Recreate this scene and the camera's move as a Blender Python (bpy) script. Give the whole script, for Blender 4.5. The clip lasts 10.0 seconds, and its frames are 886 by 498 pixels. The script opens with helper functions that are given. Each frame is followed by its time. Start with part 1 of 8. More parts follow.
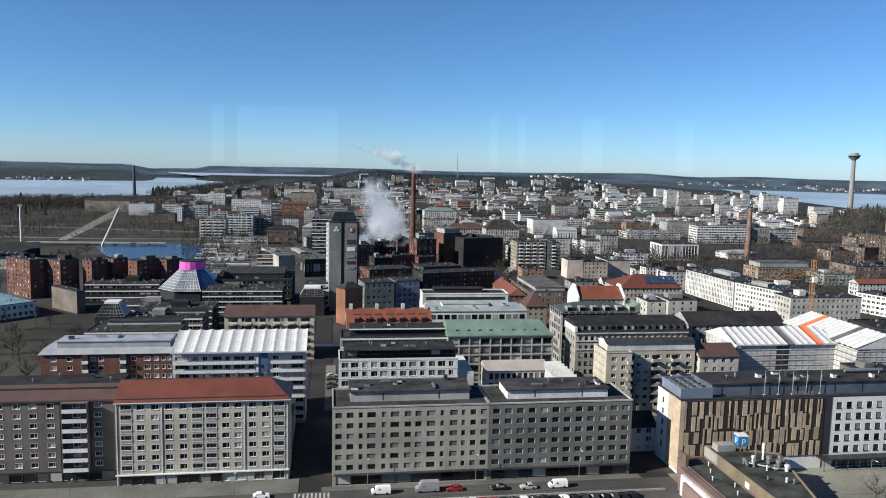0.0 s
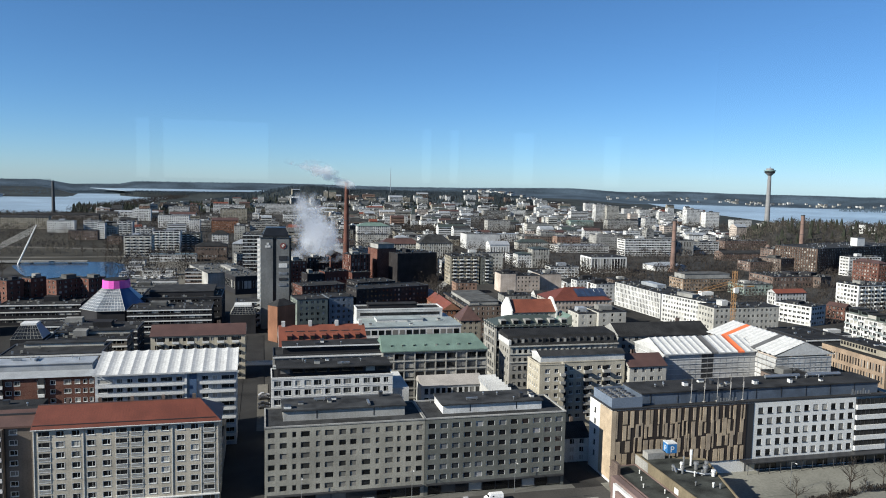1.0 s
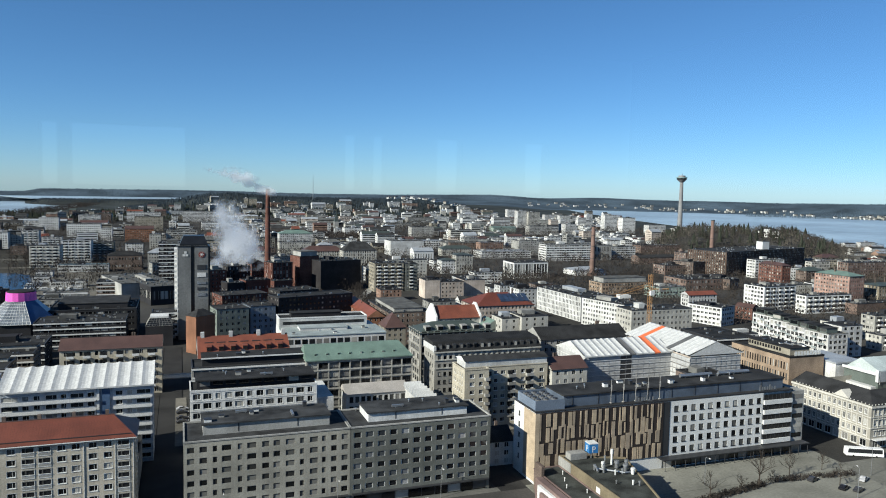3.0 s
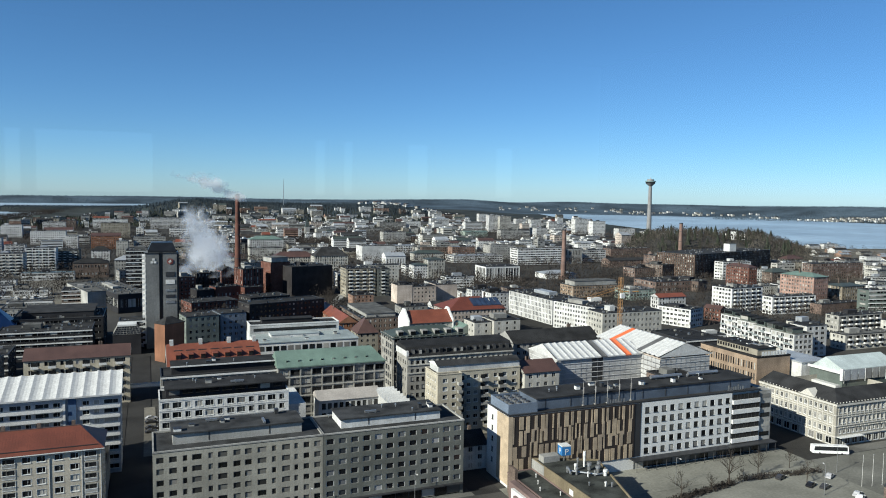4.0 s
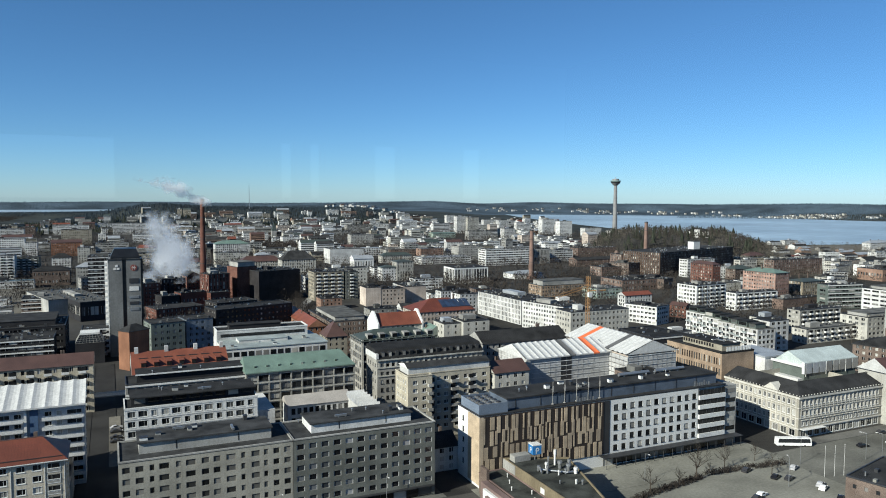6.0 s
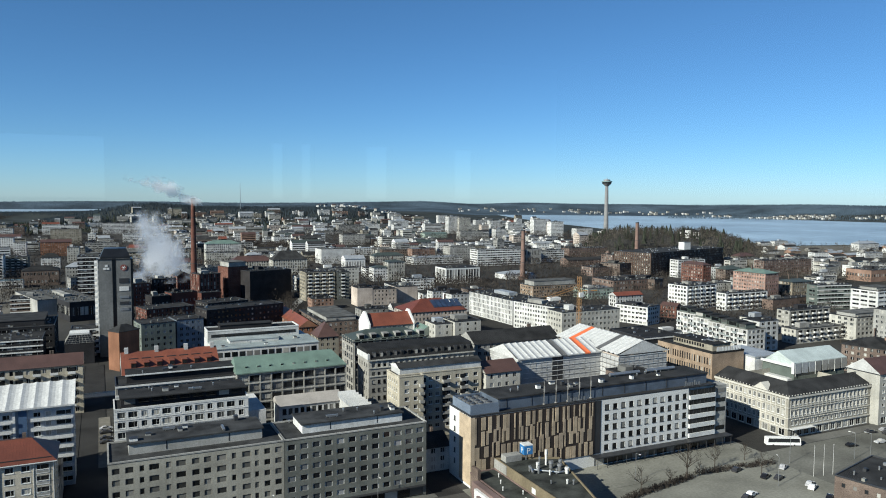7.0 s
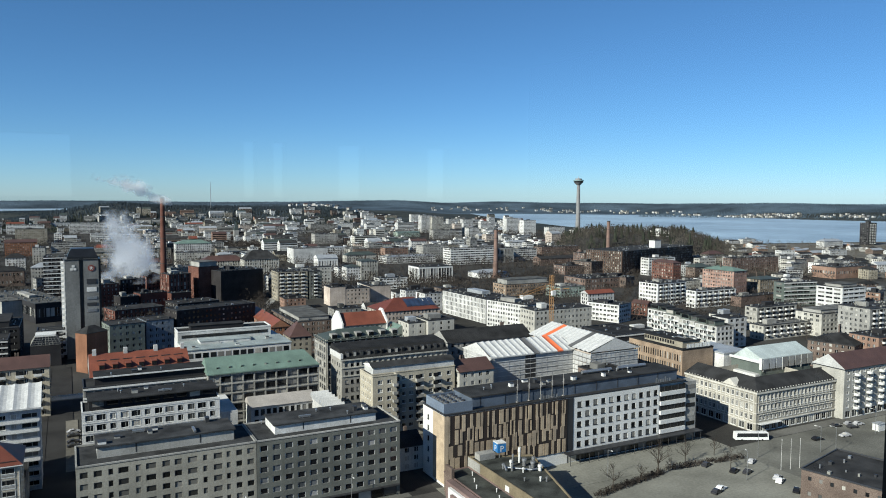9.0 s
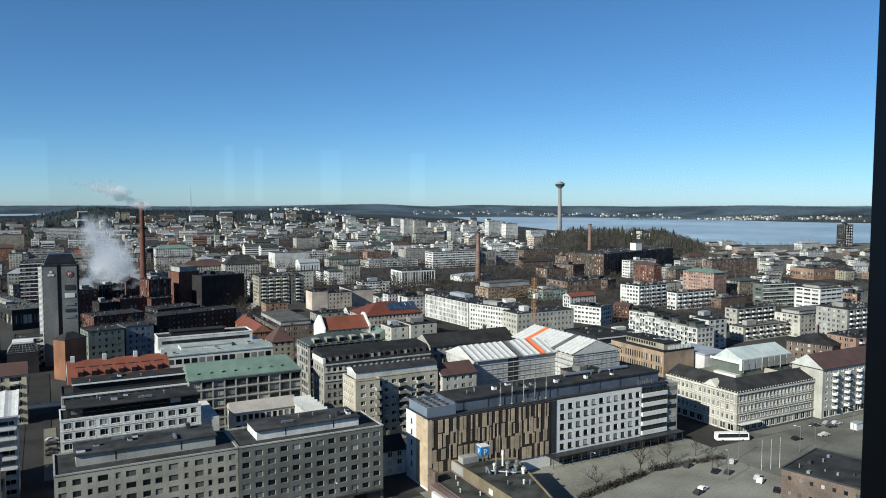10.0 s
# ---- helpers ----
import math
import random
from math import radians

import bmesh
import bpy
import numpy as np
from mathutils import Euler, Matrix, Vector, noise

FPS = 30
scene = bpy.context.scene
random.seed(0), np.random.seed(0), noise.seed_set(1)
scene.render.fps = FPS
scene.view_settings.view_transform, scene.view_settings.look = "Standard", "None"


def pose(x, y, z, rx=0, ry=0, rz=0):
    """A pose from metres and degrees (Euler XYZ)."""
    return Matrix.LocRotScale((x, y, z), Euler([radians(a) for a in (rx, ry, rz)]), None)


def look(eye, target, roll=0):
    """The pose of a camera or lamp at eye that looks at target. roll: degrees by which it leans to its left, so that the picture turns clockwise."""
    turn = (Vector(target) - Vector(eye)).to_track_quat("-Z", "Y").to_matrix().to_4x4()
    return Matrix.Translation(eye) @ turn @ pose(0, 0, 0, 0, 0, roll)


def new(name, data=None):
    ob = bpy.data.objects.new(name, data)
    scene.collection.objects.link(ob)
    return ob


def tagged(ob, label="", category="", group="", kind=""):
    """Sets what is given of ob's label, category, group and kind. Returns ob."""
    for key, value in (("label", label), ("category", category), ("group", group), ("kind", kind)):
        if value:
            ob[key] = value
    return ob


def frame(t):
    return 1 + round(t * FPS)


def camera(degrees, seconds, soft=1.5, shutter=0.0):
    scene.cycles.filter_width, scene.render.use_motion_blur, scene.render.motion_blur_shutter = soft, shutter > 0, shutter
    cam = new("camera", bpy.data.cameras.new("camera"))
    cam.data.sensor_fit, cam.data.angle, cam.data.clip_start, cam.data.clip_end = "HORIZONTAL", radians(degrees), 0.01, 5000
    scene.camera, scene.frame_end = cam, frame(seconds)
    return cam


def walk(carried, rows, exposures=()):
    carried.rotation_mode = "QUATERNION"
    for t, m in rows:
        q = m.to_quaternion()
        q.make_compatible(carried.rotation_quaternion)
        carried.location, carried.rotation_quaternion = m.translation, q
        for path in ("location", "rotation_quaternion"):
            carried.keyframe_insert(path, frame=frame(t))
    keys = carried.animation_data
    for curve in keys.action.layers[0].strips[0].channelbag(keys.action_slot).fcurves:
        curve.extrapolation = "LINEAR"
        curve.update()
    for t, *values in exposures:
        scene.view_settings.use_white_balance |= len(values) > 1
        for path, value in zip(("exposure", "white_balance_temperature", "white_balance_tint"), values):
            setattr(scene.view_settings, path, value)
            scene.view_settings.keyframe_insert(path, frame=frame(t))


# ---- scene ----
# camera: a slow pan from behind a high window
cam = camera(62.1, 10.0, soft=1.0)
EYE = (0.0, 0.0, 88.06)
ROWS = [
    (0.0, -8.499, -6.453, -1.293),
    (0.5, -11.215, -5.533, -1.323),
    (1.0, -13.674, -5.170, -1.261),
    (1.5, -15.459, -4.935, -1.424),
    (2.0, -16.845, -4.539, -1.197),
    (2.5, -18.295, -4.674, -1.224),
    (4.0, -21.822, -4.120, -0.905),
    (4.5, -22.670, -4.195, -0.627),
    (5.0, -23.093, -4.462, -0.259),
    (5.5, -23.715, -4.111, -0.136),
    (7.0, -24.991, -3.943, -0.343),
    (7.5, -25.117, -4.003, -0.244),
    (8.0, -25.847, -3.514, -0.188),
    (8.5, -26.418, -3.810, -0.088),
    (9.0, -27.099, -4.012, -0.299),
    (9.5, -28.032, -3.677, -0.287),
    (10.0, -28.492, -3.727, -0.089),
]
walk(cam, [(t, pose(EYE[0], EYE[1], EYE[2], 90 + pitch, roll, yaw)) for t, yaw, pitch, roll in ROWS], [(0.0, 0.94, 6500, 9), (0.5, 0.92, 6480, 8), (2.5, 0.84, 6420, 4), (5.5, 0.79, 6400, 2), (10.0, 0.76, 6400, 2)])

# daylight: clear spring sky, sun high on the south side
SUN_FROM = Vector((-0.965, -0.27, 0.0)).normalized()
SUN_UP = radians(29)
world = bpy.data.worlds.new("sky")
scene.world = world
world.use_nodes = True
wn = world.node_tree.nodes
sky = wn.new("ShaderNodeTexSky")
sky.sky_type, sky.sun_disc = "NISHITA", False
sky.sun_elevation, sky.sun_rotation = SUN_UP, math.atan2(SUN_FROM.x, SUN_FROM.y)
sky.air_density, sky.dust_density, sky.ozone_density, sky.altitude = 1.0, 2.2, 8.0, 3000
hue = wn.new("ShaderNodeHueSaturation")
hue.inputs["Saturation"].default_value = 1.02
hue.inputs["Hue"].default_value = 0.496
world.node_tree.links.new(sky.outputs[0], hue.inputs["Color"])
world.node_tree.links.new(hue.outputs[0], wn["Background"].inputs[0])
wn["Background"].inputs[1].default_value = 0.073
sun = bpy.data.lights.new("sun", "SUN")
sun.energy, sun.angle, sun.color = 5.0, radians(0.5), (1.0, 0.95, 0.87)
sun_ob = new("sun", sun)
to_sun = SUN_FROM * math.cos(SUN_UP) + Vector((0, 0, math.sin(SUN_UP)))
sun_ob.matrix_world = look(to_sun * 300, (0, 0, 0))

# ---- materials ----
def nodes_of(name):
    mat = bpy.data.materials.new(name)
    mat.use_nodes = True
    nt = mat.node_tree
    return mat, nt, nt.nodes["Principled BSDF"]


def noise_ramp(nt, coords, scale, detail, a, b, lo=0.35, hi=0.65):
    n = nt.nodes.new("ShaderNodeTexNoise")
    n.inputs["Scale"].default_value, n.inputs["Detail"].default_value = scale, detail
    nt.links.new(coords, n.inputs["Vector"])
    r = nt.nodes.new("ShaderNodeValToRGB")
    r.color_ramp.elements[0].position, r.color_ramp.elements[1].position = lo, hi
    r.color_ramp.elements[0].color, r.color_ramp.elements[1].color = (*a, 1), (*b, 1)
    nt.links.new(n.outputs[0], r.inputs[0])
    return r.outputs[0], n.outputs[0]


def mixed(nt, fac, a, b, mode="MIX"):
    m = nt.nodes.new("ShaderNodeMix")
    m.data_type, m.blend_type = "RGBA", mode
    for sock, v in ((m.inputs[0], fac), (m.inputs[6], a), (m.inputs[7], b)):
        if isinstance(v, (int, float)):
            sock.default_value = v
        elif isinstance(v, tuple):
            sock.default_value = (*v, 1)
        else:
            nt.links.new(v, sock)
    return m.outputs[2]


def tone(c, k):
    return tuple(min(1.0, v * k) for v in c)


def surface(name, colour, rough=0.85, vary=0.25, coarse=0.12, fine=2.5, metal=0.0, bump=0.0, streak=False, rnd=0.0):
    """A weathered surface: broad stains, fine grain, run-down streaks and a little change from thing to thing."""
    mat, nt, bsdf = nodes_of(name)
    tc = nt.nodes.new("ShaderNodeTexCoord").outputs["Object"]
    broad, _ = noise_ramp(nt, tc, coarse, 5, tone(colour, 1 - vary), tone(colour, 1 + vary * 0.6))
    grain, gfac = noise_ramp(nt, tc, fine, 6, (0.78, 0.78, 0.78), (1.1, 1.1, 1.1))
    col = mixed(nt, 0.7, broad, grain, "MULTIPLY")
    if streak:
        mp = nt.nodes.new("ShaderNodeMapping")
        mp.inputs["Scale"].default_value = (1.3, 1.3, 0.07)
        nt.links.new(tc, mp.inputs[0])
        run, _ = noise_ramp(nt, mp.outputs[0], 1.0, 4, (0.72, 0.71, 0.69), (1.04, 1.04, 1.04), 0.36, 0.58)
        col = mixed(nt, 0.3, col, run, "MULTIPLY")
    if rnd:
        oi = nt.nodes.new("ShaderNodeObjectInfo").outputs["Random"]
        r = nt.nodes.new("ShaderNodeMapRange")
        r.inputs[3].default_value, r.inputs[4].default_value = 1 - rnd, 1 + rnd
        nt.links.new(oi, r.inputs[0])
        comb = nt.nodes.new("ShaderNodeCombineColor")
        for i in range(3):
            nt.links.new(r.outputs[0], comb.inputs[i])
        col = mixed(nt, 1.0, col, comb.outputs[0], "MULTIPLY")
    nt.links.new(col, bsdf.inputs["Base Color"])
    bsdf.inputs["Roughness"].default_value, bsdf.inputs["Metallic"].default_value = rough, metal
    if rough >= 0.8:
        bsdf.inputs["Specular IOR Level"].default_value = 0.12
    if bump:
        b = nt.nodes.new("ShaderNodeBump")
        b.inputs["Strength"].default_value, b.inputs["Distance"].default_value = bump, 0.05
        nt.links.new(gfac, b.inputs["Height"])
        nt.links.new(b.outputs[0], bsdf.inputs["Normal"])
    return mat


def brickwork(name, colour, joint):
    """Brick courses too fine to tell apart one by one, with sooty stains."""
    mat, nt, bsdf = nodes_of(name)
    tc = nt.nodes.new("ShaderNodeTexCoord").outputs["Object"]
    sep = nt.nodes.new("ShaderNodeSeparateXYZ")
    nt.links.new(tc, sep.inputs[0])
    add = nt.nodes.new("ShaderNodeMath")
    nt.links.new(sep.outputs[0], add.inputs[0])
    nt.links.new(sep.outputs[1], add.inputs[1])
    comb = nt.nodes.new("ShaderNodeCombineXYZ")
    nt.links.new(add.outputs[0], comb.inputs[0])
    nt.links.new(sep.outputs[2], comb.inputs[1])
    bt = nt.nodes.new("ShaderNodeTexBrick")
    bt.inputs["Scale"].default_value = 2.0
    bt.inputs["Color1"].default_value, bt.inputs["Color2"].default_value = (*tone(colour, 1.15), 1), (*tone(colour, 0.75), 1)
    bt.inputs["Mortar"].default_value = (*joint, 1)
    bt.inputs["Mortar Size"].default_value = 0.012
    nt.links.new(comb.outputs[0], bt.inputs["Vector"])
    broad, _ = noise_ramp(nt, tc, 0.15, 5, (0.62, 0.6, 0.6), (1.12, 1.1, 1.08))
    nt.links.new(mixed(nt, 0.85, bt.outputs[0], broad, "MULTIPLY"), bsdf.inputs["Base Color"])
    bsdf.inputs["Roughness"].default_value, bsdf.inputs["Specular IOR Level"].default_value = 0.9, 0.12
    return mat


def seamed(name, colour, pitch=0.6, axis="X", rough=0.5, vary=0.2, metal=0.0, strength=0.6):
    """Sheet metal with standing seams, or tile courses, as fine relief."""
    mat, nt, bsdf = nodes_of(name)
    tc = nt.nodes.new("ShaderNodeTexCoord").outputs["Object"]
    w = nt.nodes.new("ShaderNodeTexWave")
    w.bands_direction, w.wave_profile = axis, "SAW"
    w.inputs["Scale"].default_value = 0.314 / pitch
    nt.links.new(tc, w.inputs["Vector"])
    broad, _ = noise_ramp(nt, tc, 0.2, 6, tone(colour, 1 - vary), tone(colour, 1 + vary * 0.5))
    grain, _ = noise_ramp(nt, tc, 3.0, 5, (0.8, 0.8, 0.8), (1.1, 1.1, 1.1))
    col = mixed(nt, 0.7, broad, grain, "MULTIPLY")
    nt.links.new(col, bsdf.inputs["Base Color"])
    bsdf.inputs["Roughness"].default_value, bsdf.inputs["Metallic"].default_value = rough, metal
    b = nt.nodes.new("ShaderNodeBump")
    b.inputs["Strength"].default_value, b.inputs["Distance"].default_value = strength, 0.06
    nt.links.new(w.outputs[1], b.inputs["Height"])
    nt.links.new(b.outputs[0], bsdf.inputs["Normal"])
    return mat


def window_glass(name, source, steps=((0.0, (0.006, 0.007, 0.008)), (0.42, (0.016, 0.018, 0.02)), (0.58, (0.06, 0.062, 0.06)), (0.72, (0.16, 0.155, 0.145)), (0.87, (0.33, 0.32, 0.29)))):
    """Panes over dark rooms; here and there a blind or curtain behind."""
    mat, nt, bsdf = nodes_of(name)
    if source == "object":
        rnd = nt.nodes.new("ShaderNodeObjectInfo").outputs["Random"]
    else:
        rnd = nt.nodes.new("ShaderNodeNewGeometry").outputs["Random Per Island"]
    r = nt.nodes.new("ShaderNodeValToRGB")
    r.color_ramp.interpolation = "CONSTANT"
    for i, (p, c) in enumerate(steps):
        e = r.color_ramp.elements[i] if i < 2 else r.color_ramp.elements.new(p)
        e.position, e.color = p, (*c, 1)
    nt.links.new(rnd, r.inputs[0])
    nt.links.new(r.outputs[0], bsdf.inputs["Base Color"])
    bsdf.inputs["Roughness"].default_value = 0.06
    bsdf.inputs["IOR"].default_value = 1.5
    return mat


GLASS = window_glass("window_glass", "object")
# Near-black panes; in loggias and behind balconies they stand in for recess shade
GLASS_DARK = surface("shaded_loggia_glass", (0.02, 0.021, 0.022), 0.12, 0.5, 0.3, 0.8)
GLASS_FAR = window_glass("far_window_glass", "island")
GLASS_BLIND = window_glass("blind_drawn_glass", "object", ((0.0, (0.008, 0.009, 0.009)), (0.3, (0.03, 0.03, 0.028)), (0.5, (0.09, 0.088, 0.08)), (0.7, (0.14, 0.136, 0.12)), (0.9, (0.2, 0.19, 0.17))))
GLASS_COOL = window_glass("cool_reflecting_glass", "object", ((0.0, (0.008, 0.009, 0.011)), (0.4, (0.03, 0.034, 0.038)), (0.62, (0.06, 0.066, 0.07)), (0.8, (0.12, 0.125, 0.13)), (0.93, (0.26, 0.26, 0.26))))
WALL = {
    "beige": surface("beige_render", (0.415, 0.378, 0.311), streak=True),
    "taupe": surface("taupe_render", (0.137, 0.119, 0.104), streak=True),
    "grey": surface("warm_grey_slab", (0.2988, 0.2868, 0.2436), streak=True),
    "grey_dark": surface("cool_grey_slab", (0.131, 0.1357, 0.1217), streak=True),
    "cream": surface("cream_render", (0.385, 0.375, 0.338), streak=True, rnd=0.14),
    "yellow": surface("yellow_render", (0.415, 0.378, 0.299), streak=True),
    "white": surface("white_render", (0.505, 0.505, 0.49), streak=True, rnd=0.12),
    "clean_white": surface("clean_white_render", (0.59, 0.59, 0.57), vary=0.08),
    "tan_brick": brickwork("tan_brick", (0.285, 0.218, 0.158), (0.30, 0.24, 0.19)),
    "stone": surface("grey_stone", (0.28, 0.27, 0.245), streak=True),
    "concrete": surface("concrete", (0.274, 0.27, 0.253), streak=True, rnd=0.2),
    "pinkish": surface("pinkish_render", (0.415, 0.357, 0.307), streak=True, rnd=0.12),
    "salmon": surface("salmon_render", (0.241, 0.158, 0.12), streak=True, rnd=0.12),
    "green": surface("pale_green_render", (0.17, 0.195, 0.175), streak=True),
    "blue": surface("pale_blue_render", (0.20, 0.235, 0.27), streak=True),
    "dark": surface("dark_cladding", (0.0266, 0.0266, 0.0291)),
    "brick_red": brickwork("red_brick", (0.12, 0.0531, 0.0398), (0.20, 0.15, 0.13)),
    "brick_brown": brickwork("brown_brick", (0.124, 0.0954, 0.0813), (0.2, 0.17, 0.14)),
    "mill_black": brickwork("soot_black_brick", (0.0282, 0.0266, 0.0282), (0.04, 0.038, 0.036)),
    "mill_brick": brickwork("sooty_red_brick", (0.135, 0.058, 0.044), (0.08, 0.06, 0.05)),
    "mill_brown": brickwork("brown_mill_brick", (0.154, 0.112, 0.0954), (0.2, 0.16, 0.13)),
    "mill_salmon": brickwork("salmon_mill_brick", (0.30, 0.20, 0.165), (0.34, 0.24, 0.19)),
    "ochre": surface("ochre_render", (0.225, 0.195, 0.15), streak=True),
    "orange_brown": surface("orange_brown_cladding", (0.216, 0.108, 0.0664), streak=True),
    "office_green": surface("grey_green_glazing", (0.108, 0.129, 0.116), 0.4),
    "taupe_light": surface("weathered_beige_render", (0.274, 0.249, 0.199), streak=True),
    "copper_wall": surface("pale_green_cladding", (0.274, 0.332, 0.29), streak=True),
    "dark_brick": brickwork("dark_brick", (0.0830, 0.0581, 0.0456), (0.10, 0.08, 0.07)),
}
ROOF = {
    "felt": surface("bitumen_felt", (0.0275, 0.0277, 0.0282), 0.9, 0.4, 0.2, 3, rnd=0.3),
    "felt_pale": surface("pale_roof_gravel", (0.0913, 0.0913, 0.0871), 0.9, 0.4, 0.2, 3, rnd=0.3),
    "tile_red": seamed("red_sheet_roof", (0.122, 0.036, 0.021), 0.7),
    "tile_orange": seamed("orange_tile_roof", (0.1677, 0.0528, 0.03), 0.5),
    "tile_brown": seamed("brown_tile_roof", (0.0789, 0.0440, 0.0357), 0.5),
    "copper": seamed("green_copper_roof", (0.129, 0.187, 0.154), 0.7),
    "dark_green": seamed("dark_green_sheet_roof", (0.0498, 0.0622, 0.0539), 0.7),
    "zinc": seamed("grey_zinc_roof", (0.274, 0.29, 0.307), 0.7, rough=0.45),
    "teal": surface("teal_sheet_roof", (0.133, 0.216, 0.249), 0.5),
}
WORN_FELT = surface("weathered_roof_felt", (0.042, 0.043, 0.044), 0.9, 0.5, 0.25, 2.5)
TRIM_WHITE = surface("white_painted_trim", (0.58, 0.58, 0.56), 0.6, 0.12)
TRIM_GREY = surface("grey_painted_trim", (0.199, 0.195, 0.174), 0.6, 0.15)
TRIM_DARK = surface("dark_metal_trim", (0.0274, 0.0282, 0.0307), 0.5, 0.2)
TARP = surface("white_tarpaulin", (0.475, 0.475, 0.46), 0.55, 0.06, 0.3, 1.2, bump=0.3)
TARP_ORANGE = surface("orange_tarpaulin", (0.622, 0.141, 0.0498), 0.55, 0.1)
NET = surface("scaffold_net", (0.39, 0.39, 0.382), 0.7, 0.2)
STEEL = surface("galvanised_steel", (0.373, 0.382, 0.39), 0.35, 0.2, metal=0.7)
ASPHALT = surface("asphalt", (0.0706, 0.0672, 0.0631), 0.92, 0.3, 0.06, 1.5)
# Side-street paving, its colour darkened to stand for shade between the houses
SHADED_SETTS = surface("shade_darkened_setts", (0.0315, 0.0307, 0.0299), 0.85, 0.3, 0.1, 2.0)
WORN_ASPHALT = surface("worn_pale_asphalt", (0.137, 0.135, 0.118), 0.92, 0.35, 0.05, 1.2)
PAVING = surface("concrete_paving", (0.124, 0.121, 0.11), 0.9, 0.25, 0.1, 2.0)
SAND = surface("gritty_square", (0.186, 0.183, 0.157), 0.95, 0.3, 0.05, 1.2)
BARK = surface("bare_branches", (0.0581, 0.0473, 0.0382), 0.95, 0.3)
TWIGS = surface("bare_twigs", (0.0415, 0.0357, 0.0315), 0.95, 0.35, 0.01, 0.2)
PARK_TWIGS = surface("grey_brown_twigs", (0.078, 0.070, 0.058), 0.95, 0.35, 0.01, 0.2)
# The blue of distance haze is mixed into the next two wood colours
FAR_PINE = surface("haze_tinted_pine", (0.030, 0.041, 0.050), 0.95, 0.4, 0.004, 0.05)
SHORE_PINE = surface("haze_tinted_woods", (0.055, 0.078, 0.100), 0.95, 0.4, 0.004, 0.05)
PINE = surface("pine_needles", (0.0266, 0.0315, 0.0224), 0.95, 0.4, 0.02, 0.3)

# ---- building blocks ----
class Solid:
    """Vertices and faces of one mesh."""

    def __init__(self):
        self.v, self.f, self.m = [], [], []

    def poly(self, pts, mi=0):
        k = len(self.v)
        self.v.extend(pts)
        self.f.append(tuple(range(k, k + len(pts))))
        self.m.append(mi)

    def box(self, x0, y0, z0, x1, y1, z1, mi=0):
        k = len(self.v)
        self.v.extend(((x0, y0, z0), (x1, y0, z0), (x1, y1, z0), (x0, y1, z0), (x0, y0, z1), (x1, y0, z1), (x1, y1, z1), (x0, y1, z1)))
        for q in ((0, 3, 2, 1), (4, 5, 6, 7), (0, 1, 5, 4), (1, 2, 6, 5), (2, 3, 7, 6), (3, 0, 4, 7)):
            self.f.append(tuple(k + i for i in q))
            self.m.append(mi)
        return self

    def tube(self, a, b, ra, rb, n=8, mi=0):
        a, b = Vector(a), Vector(b)
        q = (b - a).to_track_quat("Z", "Y")
        k = len(self.v)
        for c, r in ((a, ra), (b, rb)):
            for i in range(n):
                w = 2 * math.pi * i / n
                self.v.append(tuple(c + q @ Vector((r * math.cos(w), r * math.sin(w), 0))))
        for i in range(n):
            j = (i + 1) % n
            self.f.append((k + i, k + j, k + n + j, k + n + i))
            self.m.append(mi)
        self.f.append(tuple(k + n + i for i in range(n)))
        self.f.append(tuple(k + i for i in reversed(range(n))))
        self.m.extend((mi, mi))
        return self

    def mesh(self, name, mats):
        me = bpy.data.meshes.new(name)
        me.from_pydata(self.v, [], self.f)
        for mt in mats:
            me.materials.append(mt)
        me.polygons.foreach_set("material_index", self.m)
        me.update()
        return me

    def ob(self, name, mats, parent=None, label="", kind="", smooth=False):
        me = self.mesh(name, mats if isinstance(mats, (list, tuple)) else [mats])
        if smooth:
            me.polygons.foreach_set("use_smooth", [True] * len(me.polygons))
        o = new(name, me)
        if parent:
            o.parent = parent
        return tagged(o, label=label, kind=kind)


def root(name, label, category, x, y, z=0.0, turn=0.0, group=""):
    e = new(name)
    e.matrix_basis = pose(x, y, z, 0, 0, turn)
    e.empty_display_size = 0.5
    return tagged(e, label, category, group)


def child(name, me, parent, x, y, z, turn=0.0, label=""):
    o = new(name, me)
    o.parent = parent
    o.matrix_basis = pose(x, y, z, 0, 0, turn)
    return tagged(o, label=label)


def pierced(s, ox, oy, ux, uy, length, z0, z1, rows, rec=0.18, mi=0):
    """A wall from (ox, oy) along (ux, uy), outside to its right, with real openings. rows: (bottom, top, [(a, b)...])."""
    nx, ny = -uy * rec, ux * rec

    def p(a, z, back=False):
        return (ox + ux * a + (nx if back else 0), oy + uy * a + (ny if back else 0), z)

    def quad(a, b, za, zb):
        if b - a > 1e-4 and zb - za > 1e-4:
            s.poly((p(a, za), p(b, za), p(b, zb), p(a, zb)), mi)

    z = z0
    for zb, zt, cells in rows:
        quad(0, length, z, zb)
        a0 = 0.0
        for a, b in cells:
            quad(a0, a, zb, zt)
            s.poly((p(a, zb), p(b, zb), p(b, zb, 1), p(a, zb, 1)), mi)
            s.poly((p(a, zt, 1), p(b, zt, 1), p(b, zt), p(a, zt)), mi)
            s.poly((p(a, zb), p(a, zb, 1), p(a, zt, 1), p(a, zt)), mi)
            s.poly((p(b, zb, 1), p(b, zb), p(b, zt), p(b, zt, 1)), mi)
            a0 = b
        quad(a0, length, zb, zt)
        z = zt
    quad(0, length, z, z1)


SASH = {}


